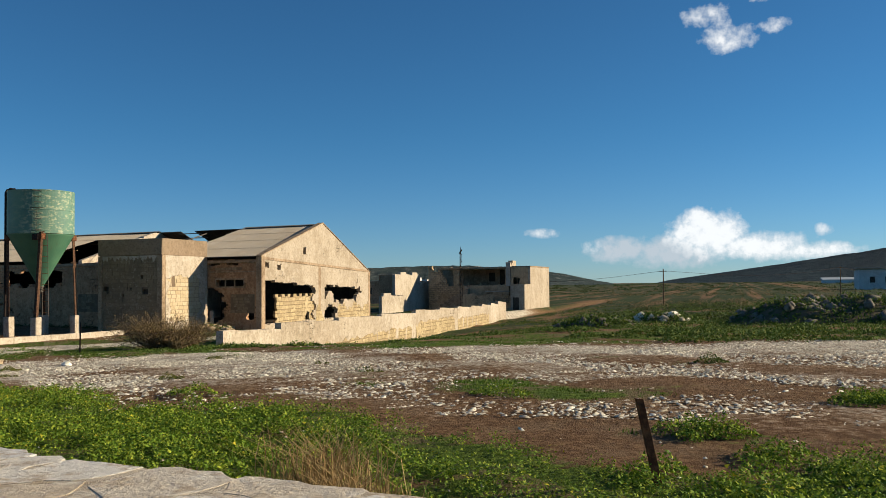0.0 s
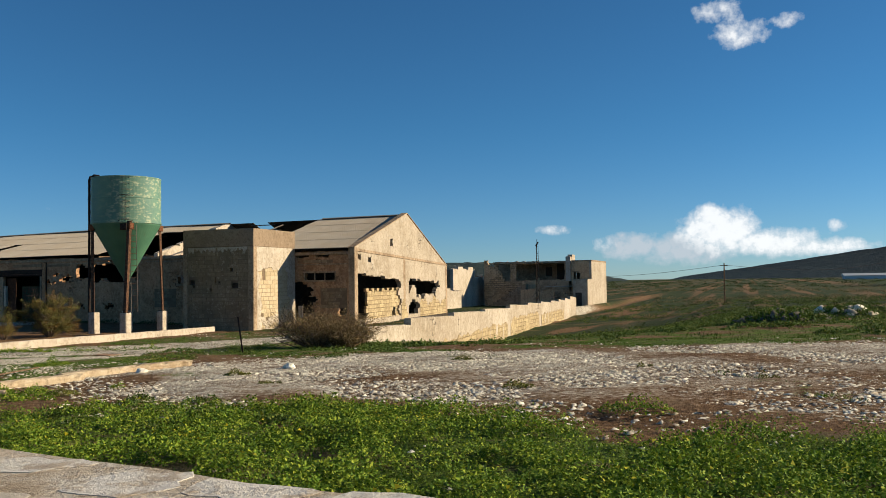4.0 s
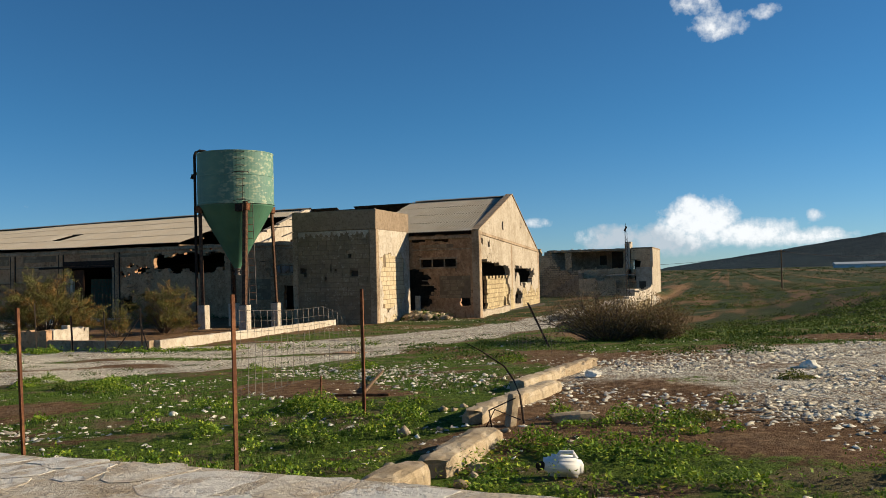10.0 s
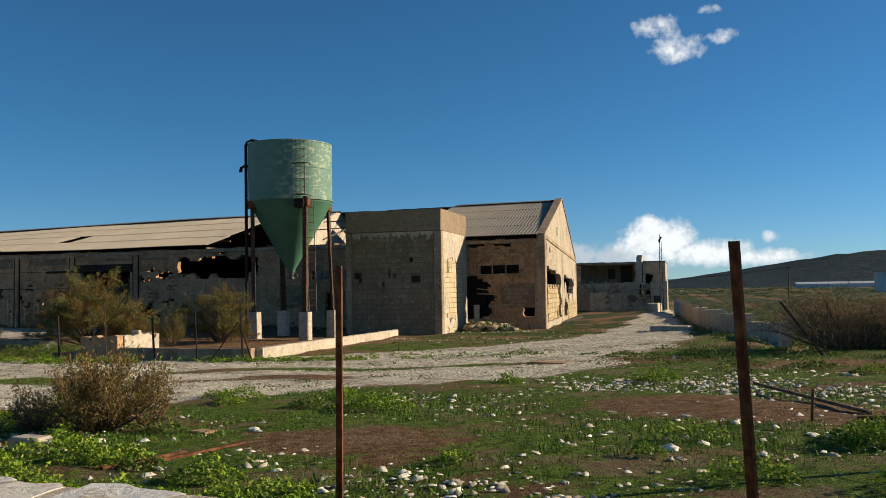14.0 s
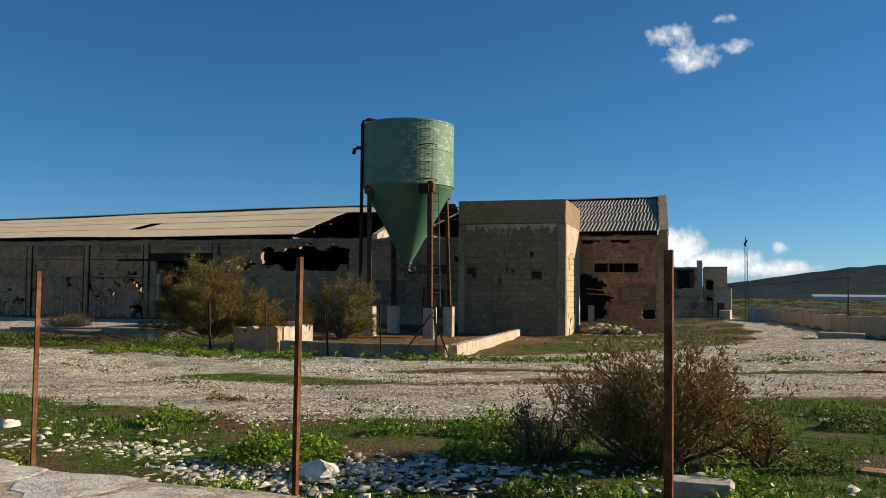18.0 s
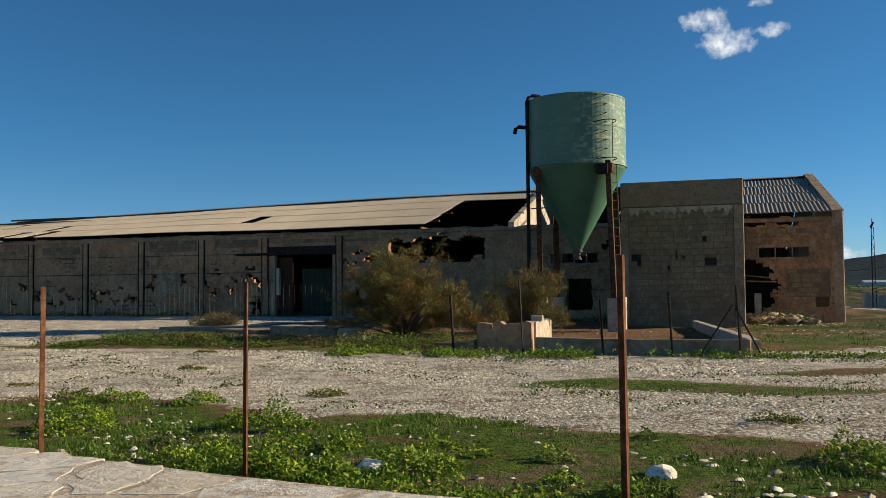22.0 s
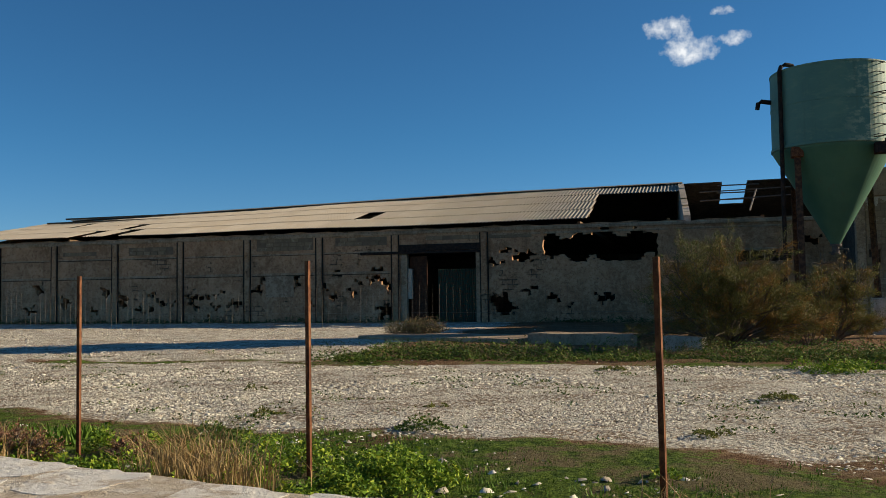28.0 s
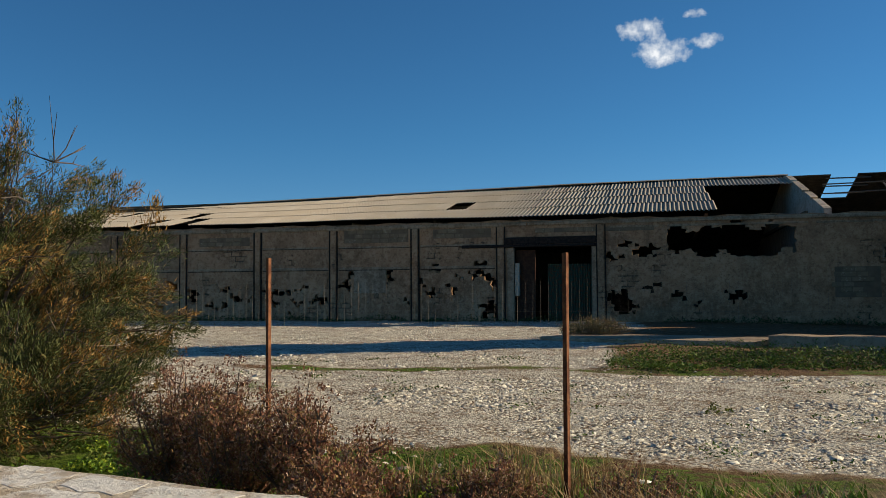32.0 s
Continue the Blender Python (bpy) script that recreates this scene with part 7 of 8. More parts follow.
clumps("field_clumps", [(a, b, c, 0.08 + 0.3 * c * c) for a, b, c in zip(fx[ok].tolist(), fy[ok].tolist(), rs.uniform(0.15, 0.75, int(ok.sum())).tolist())], FIELDW, "leafy weed clumps over the rough field", 0.06, 650)
x, y = green_places(2400, -58, -17, 22, 36, 0.5, 0.6)
leaves("weed_flowers", x, y, 3, 0.1, 0.2, 0.022, FLOWER, "small yellow flowers among the weeds", broad=0.9)


def blades(name, x, y, per, h0, h1, material, label, spread=0.06):
    n = len(x) * per
    X, Y = np.repeat(x, per) + rs.normal(0, spread, n), np.repeat(y, per) + rs.normal(0, spread, n)
    p = np.stack([X, Y, g(X, Y) - 0.01], 1)
    a, h = rs.uniform(0, 6.283, n), rs.uniform(h0, h1, n)
    d = np.stack([np.cos(a) * rs.uniform(0.1, 0.9, n), np.sin(a) * rs.uniform(0.1, 0.9, n), np.ones(n)], 1) * h[:, None]
    w = np.stack([-np.sin(a), np.cos(a), np.zeros(n)], 1) * (0.16 * h)[:, None]
    return tagged(new(name, np_mesh(name, np.stack([p - w, p + w, p + d], 1).reshape(-1, 3), 3, material)), label, "grass", kind="stuff")


x, y = green_places(90000, -60, 6, 17, 40, 0.45, -9)
blades("turf", x, y, 10, 0.015, 0.05, TURF, "short winter turf")
x, y = green_places(5000, -34, 8, 38, 66, 0.4, -9)
blades("turf", x, y, 8, 0.03, 0.1, FIELDW, "short winter turf")
x, y = scatter(2600, -47.4, -36, 41.2, 45.6)
k = rs.uniform(0, 1, 2600) < smooth(2.2, 0.6, np.abs(y - 43.4 - 0.1 * (x + 43)))
tall = wave(x, y, 0.8, 3.0) + 0.6 * wave(x, y, 2.1, 7.0) > -0.1
leaves("weeds_strip", x[k & tall], y[k & tall], 14, 0.06, 0.34, 0.045, FIELDW, "strip of weeds along the slab edge")
leaves("weeds_strip", x[k & ~tall], y[k & ~tall], 12, 0.02, 0.1, 0.04, FIELDW, "strip of weeds along the slab edge")
k &= wave(x, y, 1.3, 5.0) > 0.1
leaves("dry_strip", x[k], y[k], 9, 0.1, 0.36, 0.03, BROWNBUSH, "dry brown stalks among the weeds by the slab")
clumps("weeds_strip", [(a, 42.35 + 0.1 * (a + 43) + 0.35 * math.sin(a * 3.7), 0.32 + 0.14 * math.sin(a * 5.1), 0.1) for a in np.arange(-47, -36.4, 0.3).tolist()], FIELDW, "low weeds at the edge of the gravel", 0.04, 1500)
x, y = scatter(700, -34.5, -23, 40.2, 47)
k = np.abs(y - 40.4) < 0.6
clumps("weeds_strip", [(a, 40.5 + 0.35 * math.sin(a * 5.3), 0.3 + 0.15 * math.sin(a * 3.1), 0.22) for a in np.arange(-38.6, -33.2, 0.3).tolist()] + [(a, 40.4, 0.3, 0.15) for a in np.arange(-31, -27, 0.5).tolist()], WEED, "weeds at the foot of the yard wall", 0.04, 3000)
leaves("weeds_strip", x[k], y[k], 14, 0.05, 0.2, 0.05, WEED, "weeds at the foot of the yard wall")
# single tufts in the gravel
tufts = ((-11.98, 28.5), (-8.05, 28.1), (-6.8, 31.2), (-13.6, 30.2), (-34.86, 32.6), (-30.5, 31.8), (-37.2, 34.2), (-40.1, 33.6), (-38.4, 32.6), (-43.0, 35.1), (-35.4, 33.4), (-32.6, 34.0), (-41.5, 40.1), (-46.0, 36.6), (-44.6, 34.3), (-10.4, 33.0), (-5.0, 29.6), (-14.6, 27.2), (-31.5, 38.9), (-39.3, 36.4))
tuft_leaf = leafy("tuft_leaf", ((0.09, 0.1, 0.025), (0.17, 0.18, 0.035), (0.26, 0.25, 0.05)))
for k, (x, y) in enumerate(tufts):
    r_ = 0.13 + 0.07 * math.sin(k * 2.7)
    clumps("gravel_tuft", [(x, y, r_, 0.1 + 0.2 * r_), (x + 0.15, y + 0.1, r_ * 0.6, 0.08)], tuft_leaf, "small green-brown tuft growing in the gravel", 0.022, 12000)
wx, wy = scatter(1500, -54, -19, 31, 44)
ok = (cover(wx, wy)[0] > 0.5) & (wave(wx, wy, 0.9, 8.0) + 0.5 * wave(wx, wy, 2.7, 1.0) > 0.05) & past_wall(wx, wy)
leaves("gravel_weeds", wx[ok], wy[ok], 22, 0.01, 0.07, 0.03, FIELDW, "tiny weeds creeping through the gravel", 0.09)
clumps("weed_clumps", [(x, y, r, 0.22) for x, y, r in zip(rs.uniform(-47.5, -42.6, 34).tolist(), rs.uniform(30.3, 32.3, 34).tolist(), rs.uniform(0.12, 0.3, 34).tolist())], WEED, "fresh green weeds among the dead heath")
clumps("weed_clumps", [(-50.0 - 0.3 * k, 31.9 + 0.25 * math.sin(k * 2.3), 0.28, 0.22) for k in range(7)] + [(-48.7 + 0.3 * k, 31.5 + 0.2 * math.sin(k * 1.9), 0.2, 0.2) for k in range(8)], TURF, "fresh green weeds before the dead heath", 0.03, 4200)
x, y = scatter(500, -48.3, -45.4, 31.0, 32.8)
blades("tall_grass", x, y, 12, 0.05, 0.16, TURF, "fresh tall grass among the dead heath", 0.05)
clumps("weeds_strip", [(a, HY0 - 0.45 + 0.25 * math.sin(a * 4.1), 0.35 + 0.15 * math.sin(a * 2.9), 0.3 + 0.15 * math.sin(a * 1.7)) for a in np.arange(-76, -31, 0.45).tolist() if not -50.2 < a < -46.3], FIELDG, "dark weeds along the foot of the hall wall", 0.06, 500)
clumps("dark_clumps", [(a, b, c, 0.08 + 0.4 * c) for a, b, c in zip(rs.uniform(-13.4, -9.6, 30).tolist(), rs.uniform(24.2, 26.6, 30).tolist(), rs.uniform(0.1, 0.28, 30).tolist()) if b < 26.6 - 0.5 * abs(a + 11.5) + 0.6], FIELDW, "dark leafy weeds at the edge of the stones", 0.028, 5200)


# ---------- ruined farmhouse across the track ----------
RX0, RX1, RY = -34.6, -24.3, 118.0
ruin = thing("ruined_farmhouse", (-28.5, 122, -0.5), "roofless two-storey ruined farmhouse of cream stone", "building")


def ruin_solid(u, z):
    x = RX0 + u
    if x < -33.4:
        return z < 4.95 - 0.3 * (x > -34) and not (x > -34.0 and z > 4.2)
    if x > -32.9 + 0.9 * smooth(4.4, 2.4, z) + 0.12 * math.sin(z * 8) and x < -24.9 and 2.55 + 0.12 * math.sin(x * 4) < z < 4.42:
        return -31.3 < x < -30.6
    if -29.6 < x < -28.7 and -0.2 < z < 1.5:
        return False
    return z < 4.75


part("front_wall", cellwall("ruin_front", (RX0, RY, 0), "x", RX1 - RX0, -1.4, 5.0, 0.4, RUINW, ruin_solid, cell=0.25, seed=41), ruin)
part("back_wall", cellwall("ruin_back", (RX0, RY + 4.4, 0), "x", RX1 - RX0, -1.0, 4.7, 0.3, CONCRETE, lambda u, z: True, cell=0.5, seed=42), ruin, "pale inner wall")
part("roof_slab", boxes("roof_slab", [(RX0 + 1.2, RX1, RY - 0.2, RY + 4.7, 4.5, 4.75)], CONCRETE, 0.03), ruin, "sagging concrete roof slab")
# Dark plates on the back wall stand for the shade of its openings.
part("opening_shade", boxes("opening_shade", [(-28.0, -27.2, RY + 4.37, RY + 4.5, 3.0, 4.1), (-26.6, -25.3, RY + 4.37, RY + 4.5, 2.5, 4.6)], INNER_SHADE), ruin)
part("floor_slab", boxes("floor_slab", [(RX0 + 0.2, RX1, RY + 0.4, RY + 4.4, 2.2, 2.42)], CONCRETE, 0.03), ruin)
part("gable_stub", cellwall("gable_stub", (-24.0, RY - 0.5, 0), "y", 3.0, 2.4, 5.5, 0.55, PALE, lambda u, z: z < 5.45 - 0.35 * math.sin(u * 2.2), cell=0.25, seed=43), ruin, "pale upright wall stub")


def block_solid(u, z):
    return not (0.3 < u < 1.1 and (2.4 < z < 3.3 or -0.4 < z < 1.5))


part("tower_front", cellwall("tower_front", (-23.9, RY - 0.5, 0), "x", 2.05, -1.4, 4.65, 0.3, RUINW, block_solid, cell=0.25, seed=44), ruin)
part("tower_side", cellwall("tower_side", (-21.55, RY - 0.5, 0), "y", 11, -1.0, 4.65, 0.3, PLASTER, lambda u, z: z < 4.6 and not (u < 0.8 and z < 0.6 and u + z < 0.9), cell=0.3, seed=45), ruin, "sunlit cream side wall")
part("tower_roof", boxes("tower_roof", [(-23.9, -21.5, RY - 0.5, RY + 10.4, 4.655, 4.8)], CONCRETE, 0.04), ruin)
part("tower_back", boxes("tower_back", [(-23.9, -21.9, RY + 3.0, RY + 3.3, -1, 4.64)], INNER_SHADE), ruin)
part("side_block", boxes("side_block", [(-23.0, -21.3, RY - 4.6, RY - 0.6, -1.4, 2.6)], PLASTER, 0.05), ruin, "lower cream side block")
# A dark plate on the block stands for the shaded doorway.
part("doorway_shade", boxes("doorway_shade", [(-22.7, -22.0, RY - 4.63, RY - 4.5, -0.8, 1.1)], INNER_SHADE), ruin)
for k in range(10):
    part("stair_step", boxes("stair_step", [(RX0 + 0.4 + 0.5 * k, RX0 + 0.897 + 0.5 * k, RY - 1.2, RY - 0.1, -1.4, -0.6 + 0.3 * k)], CONCRETE, 0.01), ruin)
part("lean_to", cellwall("lean_to", (-29.3, RY - 3.2, 0), "x", 6.2, -1.4, 2.0, 0.3, RUINW, lambda u, z: z < 1.45 + 0.15 * math.sin(u * 2) and not (3.9 < u < 4.6 and 0.3 < z < 1.2), cell=0.25, seed=46), ruin)
part("awning", boxes("awning", [(-26.3, -23.2, RY - 3.6, RY - 2.0, 1.75, 1.87)], PALE, 0.03), ruin, "white corrugated awning")

ruin.location.x -= 0.5
barn = thing("broken_outbuilding", (-38, 124, -0.3), "roofless cream outbuilding with stepped broken walls", "building")
part("side_wall", cellwall("side_wall", (-36.0, 109, 0), "y", 17, -1.4, 4.2, 0.35, PALE, lambda u, z: z < (4.05 if u < 8.5 else 2.95) - 0.15 * math.sin(u * 1.7), cell=0.3, seed=51), barn, "sunlit wall")
part("front_wall", cellwall("front_wall", (-42.2, 119, 0), "x", 5.8, -1, 2.0, 0.35, GREYWALL, lambda u, z: z < 1.75, cell=0.3, seed=52), barn)
part("stair_block", boxes("stair_block", [(-38.2, -36.02, 109.4, 112, -1.4, 3.9)], GREYWALL, 0.06), barn, "narrow upright wall block")
part("inner_wall", boxes("inner_wall", [(-42.2, -36.4, 126.5, 126.8, -1, 3.2)], GREYWALL, 0.05), barn)
part("lower_wall", cellwall("lower_wall", (-35.4, 103.5, 0), "y", 6.5, -1.4, 1.8, 0.35, PALE, lambda u, z: z < 1.6 + 0.1 * math.sin(u), cell=0.3, seed=53), barn, "sunlit wall")
shed = thing("grey_farm_sheds", (-60, 160, 0), "grey flat-roofed farm sheds behind the hall", "building")
part("shed_body", boxes("shed_body", [(-78, -56, 155, 168, -1, 3.4)], GREYWALL, 0.05), shed)
part("shed_window", boxes("shed_window", [(-60, -58.6, 154.95, 155.05, 1.2, 2.3)], INNER_SHADE), shed)
part("shed_window", boxes("shed_window", [(-66, -64.6, 154.95, 155.05, 1.2, 2.3)], INNER_SHADE), shed)

# track-side low walls by the mast
low_wall("garden_wall", [(-22.9, 101, 0.55), (-22.6, 104, 0.5)], 0.9, "pale slab beside the track", PALE, seed=72)
mast = thing("lattice_mast", (-21.8, 88.9, 0), "slender dark lattice mast beside the track", "mast")
ML = [(0.16, 0.0), (-0.08, 0.14), (-0.08, -0.14)]
part("mast_legs", tube("mast_legs", [[(-21.8 + a, 88.9 + b, -0.5, 0.022), (-21.8 + a * 0.6, 88.9 + b * 0.6, 5.4, 0.02)] for a, b in ML], DARKIRON, 5), mast)
part("mast_bracing", tube("mast_bracing", [[(-21.8 + ML[k % 3][0] * (1 - 0.07 * z), 88.9 + ML[k % 3][1] * (1 - 0.07 * z), z, 0.012), (-21.8 + ML[(k + 1) % 3][0] * (1 - 0.07 * z), 88.9 + ML[(k + 1) % 3][1] * (1 - 0.07 * z), z + 0.4, 0.012)] for k, z in enumerate(np.arange(-0.2, 5.0, 0.2).tolist())], DARKIRON, 4), mast)
part("mast_head", tube("mast_head", [[(-21.9, 88.9, 5.4, 0.07), (-21.7, 88.9, 5.75, 0.07)], [(-21.8, 88.9, 5.3, 0.03), (-21.8, 88.9, 6.0, 0.02)]], DARKIRON, 6), mast)


def pole(x, y, h, label="thin wooden telephone pole in the fields"):
    z = float(g(x, y))
    p = thing("telephone_pole", (x, y, z), label, "pole", "telephone poles")
    part("shaft", tube("shaft", [[(x, y, z - 0.3, 0.11), (x + 0.03, y, z + h, 0.07)]], WOODB, 7), p)
    part("crossbar", boxes("crossbar", [(x - 0.5, x + 0.5, y - 0.04, y + 0.04, z + h - 0.35, z + h - 0.25)], WOODB), p)
    return (x, y, z + h - 0.25)


tops = [pole(-7.95, 134.7, 4.9), pole(22, 215, 6.0), pole(47, 300, 6.5), pole(78, 400, 7.0), pole(-39.2, 140, 4.6)]
wires = []
for a, b in ((tops[4], tops[0]), (tops[0], tops[1]), (tops[1], tops[2]), (tops[2], tops[3])):
    wires.append([(a[0] + (b[0] - a[0]) * t, a[1] + (b[1] - a[1]) * t, a[2] + (b[2] - a[2]) * t - 1.1 * math.sin(t * math.pi), 0.018) for t in np.linspace(0, 1, 13).tolist()])
tagged(new("telephone_cable", tube("telephone_cable", wires, DARKIRON, 4)), "dark telephone cable slung between the poles", "cable")


# ---------- rubble mounds ----------
def mound(name, cx, cy, rx, ry, h, label, seed, stones=260, green=600, rock=None):
    rs2 = np.random.RandomState(seed)
    n, verts, faces = 28, [], []
    for i in range(n + 1):
        for j in range(n + 1):
            u, v = i / n * 2 - 1, j / n * 2 - 1
            x, y = cx + u * rx, cy + v * ry
            r = math.hypot(u, v)
            k = max(0.0, 1 - r * r)
            z = h * k ** 0.8 * (0.75 + 0.35 * noise.noise(Vector((x * 0.55, y * 0.55, seed)))) + 0.12 * k * noise.noise(Vector((x * 2, y * 2, seed)))
            verts.append((x, y, float(g(x, y)) + z - 0.08))
    for i in range(n):
        for j in range(n):
            a = i * (n + 1) + j
            faces.append((a, a + n + 1, a + n + 2, a + 1))
    root = thing(name, (cx, cy, float(g(cx, cy))), label, "mound")
    part("earth", py_mesh("earth", verts, faces, FIELDEARTH, True), root)
    vs = np.array(verts)
    inner = vs[(vs[:, 2] - g(vs[:, 0], vs[:, 1])) > 0.05]
    p = inner[rs2.randint(0, len(inner), stones)] + rs2.uniform(-0.15, 0.15, (stones, 3)) * np.array([1, 1, 0.2])
    sz = 0.05 + 0.24 * rs2.uniform(0, 1, stones) ** 2.5
    tagged(part("rubble", rock_mesh("rubble", np.concatenate([p, sz[:, None], rs2.uniform(0.5, 0.9, (stones, 1))], 1), rock or DARKSTONE, seed), root), "grey rubble stones", kind="stuff")
    q = inner[rs2.randint(0, len(inner), green)]
    q = np.repeat(q, 12, 0) + rs2.normal(0, 0.12, (green * 12, 3)) * np.array([1, 1, 0.7])
    d = rs2.normal(0, 1, q.shape) + np.array([0, 0, 0.7])
    d /= np.linalg.norm(d, axis=1, keepdims=True)
    w = np.cross(d, rs2.normal(0, 1, q.shape))
    w /= np.linalg.norm(w, axis=1, keepdims=True)
    part("scrub_leaves", np_mesh("scrub_leaves", np.stack([q - w * 0.03, q + w * 0.03, q + d * 0.1], 1), 3, FIELDW), root)
    return root


DARKSTONE = weathered("mound_stone", (0.2, 0.175, 0.14), (0.1, 0.09, 0.07), (0.3, 0.27, 0.22))
_m = Mat("mound_earth", 0.95).world()
FIELDEARTH = _m.color(_m.mix(_m.ramp(_m.noise(3, 5), 0.4, 0.6), (0.045, 0.06, 0.02), (0.13, 0.1, 0.065))).bump(_m.noise(12, 4), 0.05, 0.7).m
mound("rubble_mound", 4.3, 50.6, 3.7, 2.6, 1.2, "grass-grown mound of grey rubble", 3)
mound("rubble_mound", 9.0, 52.0, 4.2, 3.2, 1.3, "grass-grown mound of earth and rubble", 4, 120)
mound("rubble_mound", -1.9, 52.4, 1.3, 1.0, 0.5, "small heap of grey boulders in the field", 8, 60, 200, STONE)
mound("rubble_mound", -4.1, 49.2, 1.9, 1.3, 0.42, "low grassy heap with white stones", 5, 120, 400)
mound("rubble_heap", -28.9, 61.4, 1.5, 1.1, 0.5, "heap of fallen blocks before the broken doorway", 6, 220, 60, KERBM)

# ---------- fields, hedges, far houses and hills ----------
rs = np.random.RandomState(7)


def scrub(name, n, near_, far_, a0, a1, size, per, material, label, squash=0.6, leaf=0.32, dense=0.1):
    r = near_ * (far_ / near_) ** rs.uniform(0, 1, n)
    a = np.radians(rs.uniform(a0, a1, n))
    x, y = -20 + r * np.sin(a), 20 + r * np.cos(a)
    ok = ~((x > -80) & (x < -19.5) & (y < 140)) & ~((x < -20) & (x > -46) & (y < 175)) & ((y > 60) | (x > -14))
    clump = 0.8 * wave(x, y, 0.06, 2.0) + 0.6 * wave(x, y, 0.21, 5.0) + 0.6 * wave(x, y, 0.75, 1.0)
    ok &= clump > dense
    x, y = x[ok], y[ok]
    n = len(x)
    s = size * rs.uniform(0.5, 1.3, n) * (1 + 0.004 * np.hypot(x + 20, y - 20))
    q = np.repeat(np.stack([x, y, g(x, y)], 1), per, 0)
    o = rs.normal(0, 0.45, q.shape) * np.repeat(s, per)[:, None]
    o[:, 2] = np.abs(o[:, 2]) * squash
    q = q + o
    d = rs.normal(0, 1, q.shape) + np.array([0, 0, 0.6])
    d /= np.linalg.norm(d, axis=1, keepdims=True)
    w = np.cross(d, rs.normal(0, 1, q.shape))
    w /= np.linalg.norm(w, axis=1, keepdims=True)
    ls = np.repeat(s, per)[:, None] * leaf
    return tagged(new(name, np_mesh(name, np.stack([q - w * ls * 0.4, q + w * ls * 0.4, q + d * ls], 1), 3, material)), label, "scrub", kind="stuff")


scrub("field_weeds", 9000, 32, 120, -4, 62, 0.24, 34, FIELDW, "green weeds and thistles on the rough field", 0.5, 0.2, -0.2)
scrub("field_scrub", 11000, 40, 420, -8, 62, 0.34, 34, FIELDG, "low dark green scrub in the fields", 0.6, 0.2)
scrub("field_dry_grass", 5200, 60, 260, -4, 60, 0.4, 34, FIELDD, "bands of dry straw-coloured grass", 0.6, 0.2, 0.35)
scrub("far_hedges", 2600, 260, 1300, -12, 60, 0.8, 40, FIELDG, "dark hedges and trees in the distance", 0.22, 0.2)

shed2 = thing("long_white_shed", (85, 797, 0), "long white shed far across the fields", "building")
part("shed_wall", boxes("shed_wall", [(70, 135, 795, 815, -1, 2.6)], Mat("far_white", 0.8).color((0.6, 0.62, 0.62)).m), shed2)
part("shed_roof", py_mesh("shed_roof", [(69, 794, 2.6), (136, 794, 2.6), (136, 805, 4.4), (69, 805, 4.4), (69, 816, 2.6), (136, 816, 2.6)], [(0, 1, 2, 3), (3, 2, 5, 4), (0, 3, 4), (1, 5, 2)], Mat("far_roof", 0.7).color((0.42, 0.47, 0.5)).m), shed2)
house = thing("white_house", (44, 312, 0), "white flat-roofed house far across the fields", "house")
HW = weathered("far_house_wall", (0.6, 0.58, 0.53), (0.48, 0.46, 0.42), (0.68, 0.66, 0.62))
part("house_wall", boxes("house_wall", [(37, 58, 308, 320, -1, 5.6)], HW, 0.05), house)
part("house_roof", boxes("house_roof", [(36.5, 58.5, 307.5, 320.5, 5.604, 6.0)], CONCRETE, 0.05), house)
for k in range(4):
    part("house_window", boxes("house_window", [(40 + 4.2 * k, 41.4 + 4.2 * k, 307.9, 308.05, 1.6, 3.4)], INNER_SHADE), house)

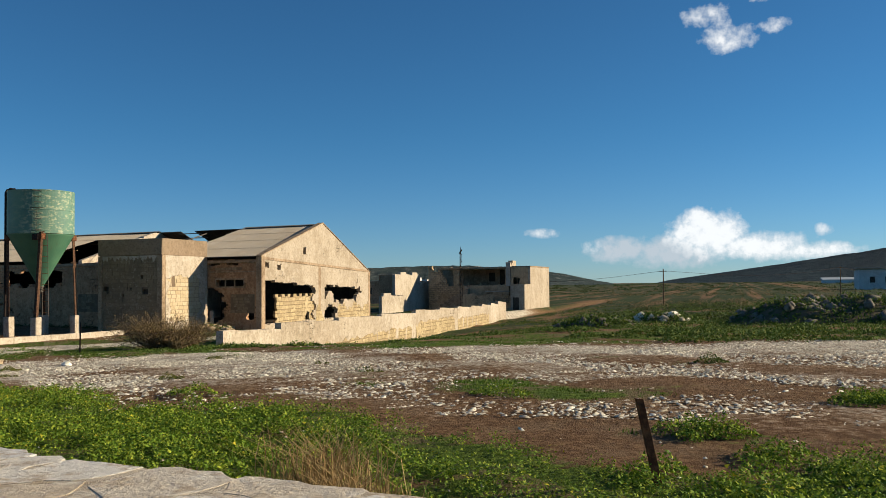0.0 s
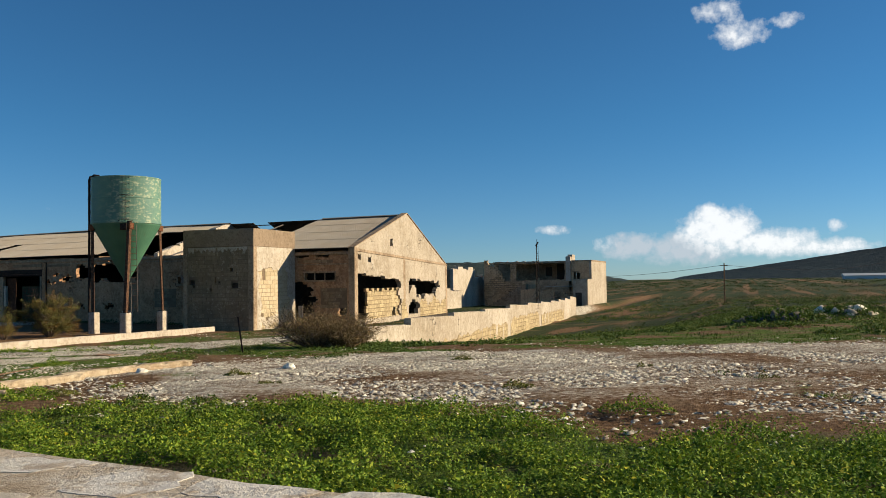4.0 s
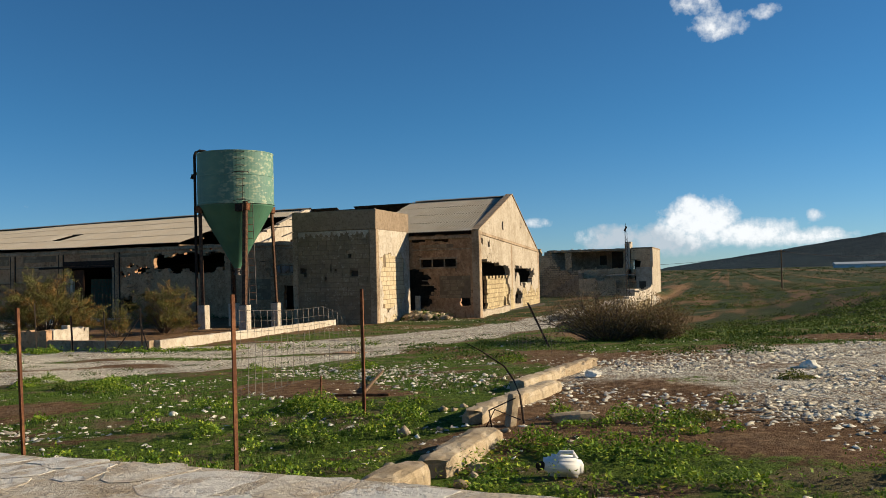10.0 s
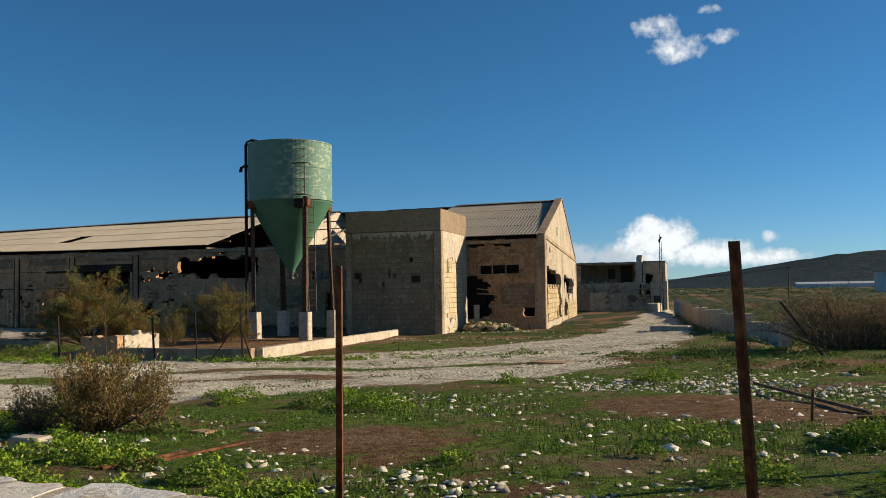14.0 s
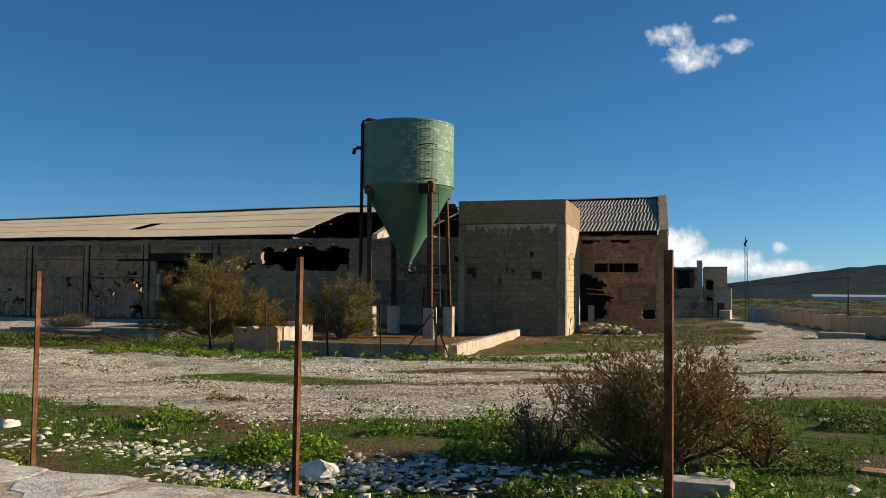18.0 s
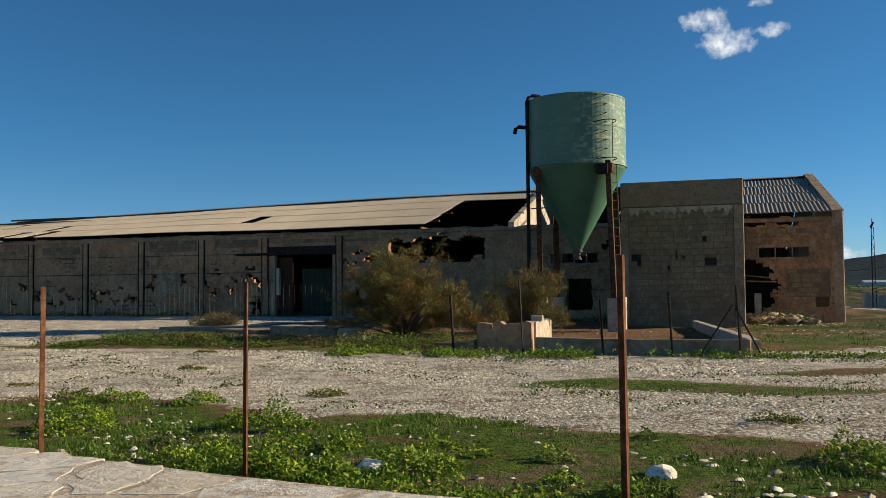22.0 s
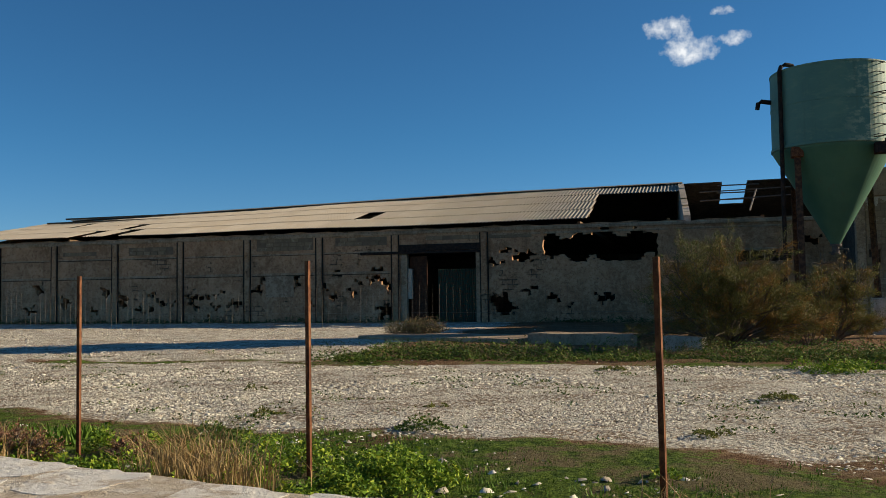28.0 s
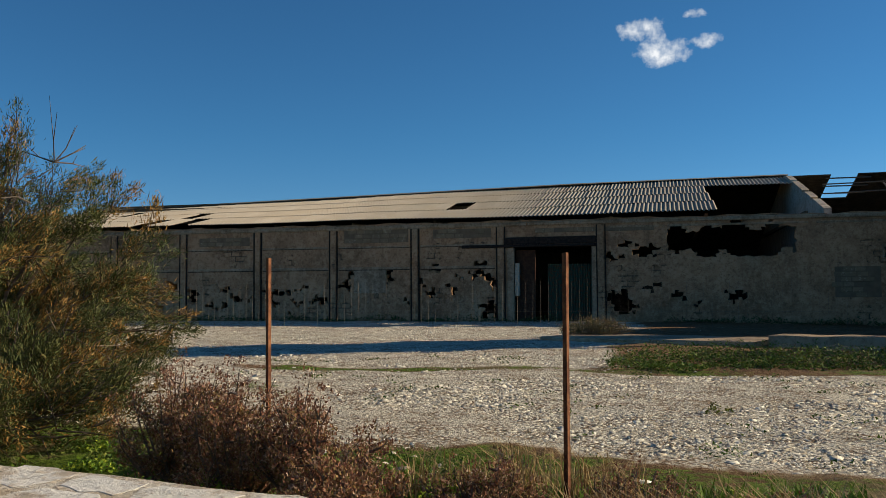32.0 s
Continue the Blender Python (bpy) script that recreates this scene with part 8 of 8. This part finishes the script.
def hill(name, prof, dist, deep, material, label, rough, foot=0.0):
    """A range of hills: prof holds azimuth (degrees left of +y) and elevation of the skyline."""
    az_, el_ = zip(*prof)
    n, m, verts, faces = 130, 16, [], []
    for i in range(n + 1):
        a = az_[0] + (az_[-1] - az_[0]) * i / n
        e = float(np.interp(-a, [-v for v in az_], el_))
        top = dist * math.tan(radians(max(e, 0))) + 2.6 * (e > 0)
        for j in range(m + 1):
            t = j / m
            d = dist + deep * (t - 1)
            k = t ** 1.35 if foot == 0 else (0.35 * t if t < 0.72 else 0.25 + 0.75 * min(1, (t - 0.72) / 0.16)) if foot == 1 else t
            nz = noise.fractal(Vector((a * 1.1, t * 5, foot)), 1.0, 2.0, 5)
            h = top * k * (1 + rough * nz * (1 - 0.75 * t)) + rough * 4 * nz * min(t, 1 - t) * (top > 4)
            verts.append((-20 - math.sin(radians(a)) * d, 20 + math.cos(radians(a)) * d, h - 3 + 3 * min(1, t * 3)))
    for i in range(n):
        for j in range(m):
            p = i * (m + 1) + j
            faces.append((p, p + 1, p + m + 2, p + m + 1))
    return tagged(new(name, py_mesh(name, verts, faces, material, True)), label, "hill", kind="structure")


def hillside(name, a, b, rock, scale):
    m = Mat(name, 0.95).world()
    c = m.mix(m.ramp(m.noise(0.012 * scale, 6, 0.65), 0.4, 0.62), a, b)
    c = m.mix(m.calc("MULTIPLY", m.ramp(m.noise(0.05 * scale, 6, 0.7), 0.55, 0.68), 0.8), c, rock)
    return m.color(c).bump(m.noise(0.04 * scale, 6, 0.7), 12, 0.9).m


# Blue-grey bases: the distance haze is put into the hill colours.
HILL_R = hillside("hazy_hill_scrub", (0.012, 0.026, 0.036), (0.021, 0.04, 0.048), (0.042, 0.062, 0.068), 1.6)
HILL_L = hillside("hazy_cliff_scrub", (0.045, 0.066, 0.064), (0.075, 0.092, 0.084), (0.19, 0.195, 0.18), 1.6)
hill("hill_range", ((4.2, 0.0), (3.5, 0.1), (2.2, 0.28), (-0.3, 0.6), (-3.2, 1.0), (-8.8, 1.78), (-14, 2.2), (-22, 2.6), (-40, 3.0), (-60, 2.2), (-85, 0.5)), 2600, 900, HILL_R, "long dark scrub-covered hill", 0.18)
hill("hill_cliff", ((75, 0.8), (50, 1.1), (30, 1.15), (23.3, 1.08), (18.3, 1.24), (15.5, 1.12), (12, 0.98), (10.4, 0.66), (9.2, 0.45), (7.4, 0.04), (6.6, 0.0)), 1500, 420, HILL_L, "limestone plateau with a cliff, greyed in colour for haze", 0.22, 1)
for k in range(3):
    b = thing("hill_block", (-455 + k * 12, 1210, 2), "pale block of flats below the plateau", "building", "far blocks")
    part("block_body", boxes("block_body", [(-455 + k * 12, -447 + k * 12, 1210, 1220, -2, 16 - k * 3)], HW), b)
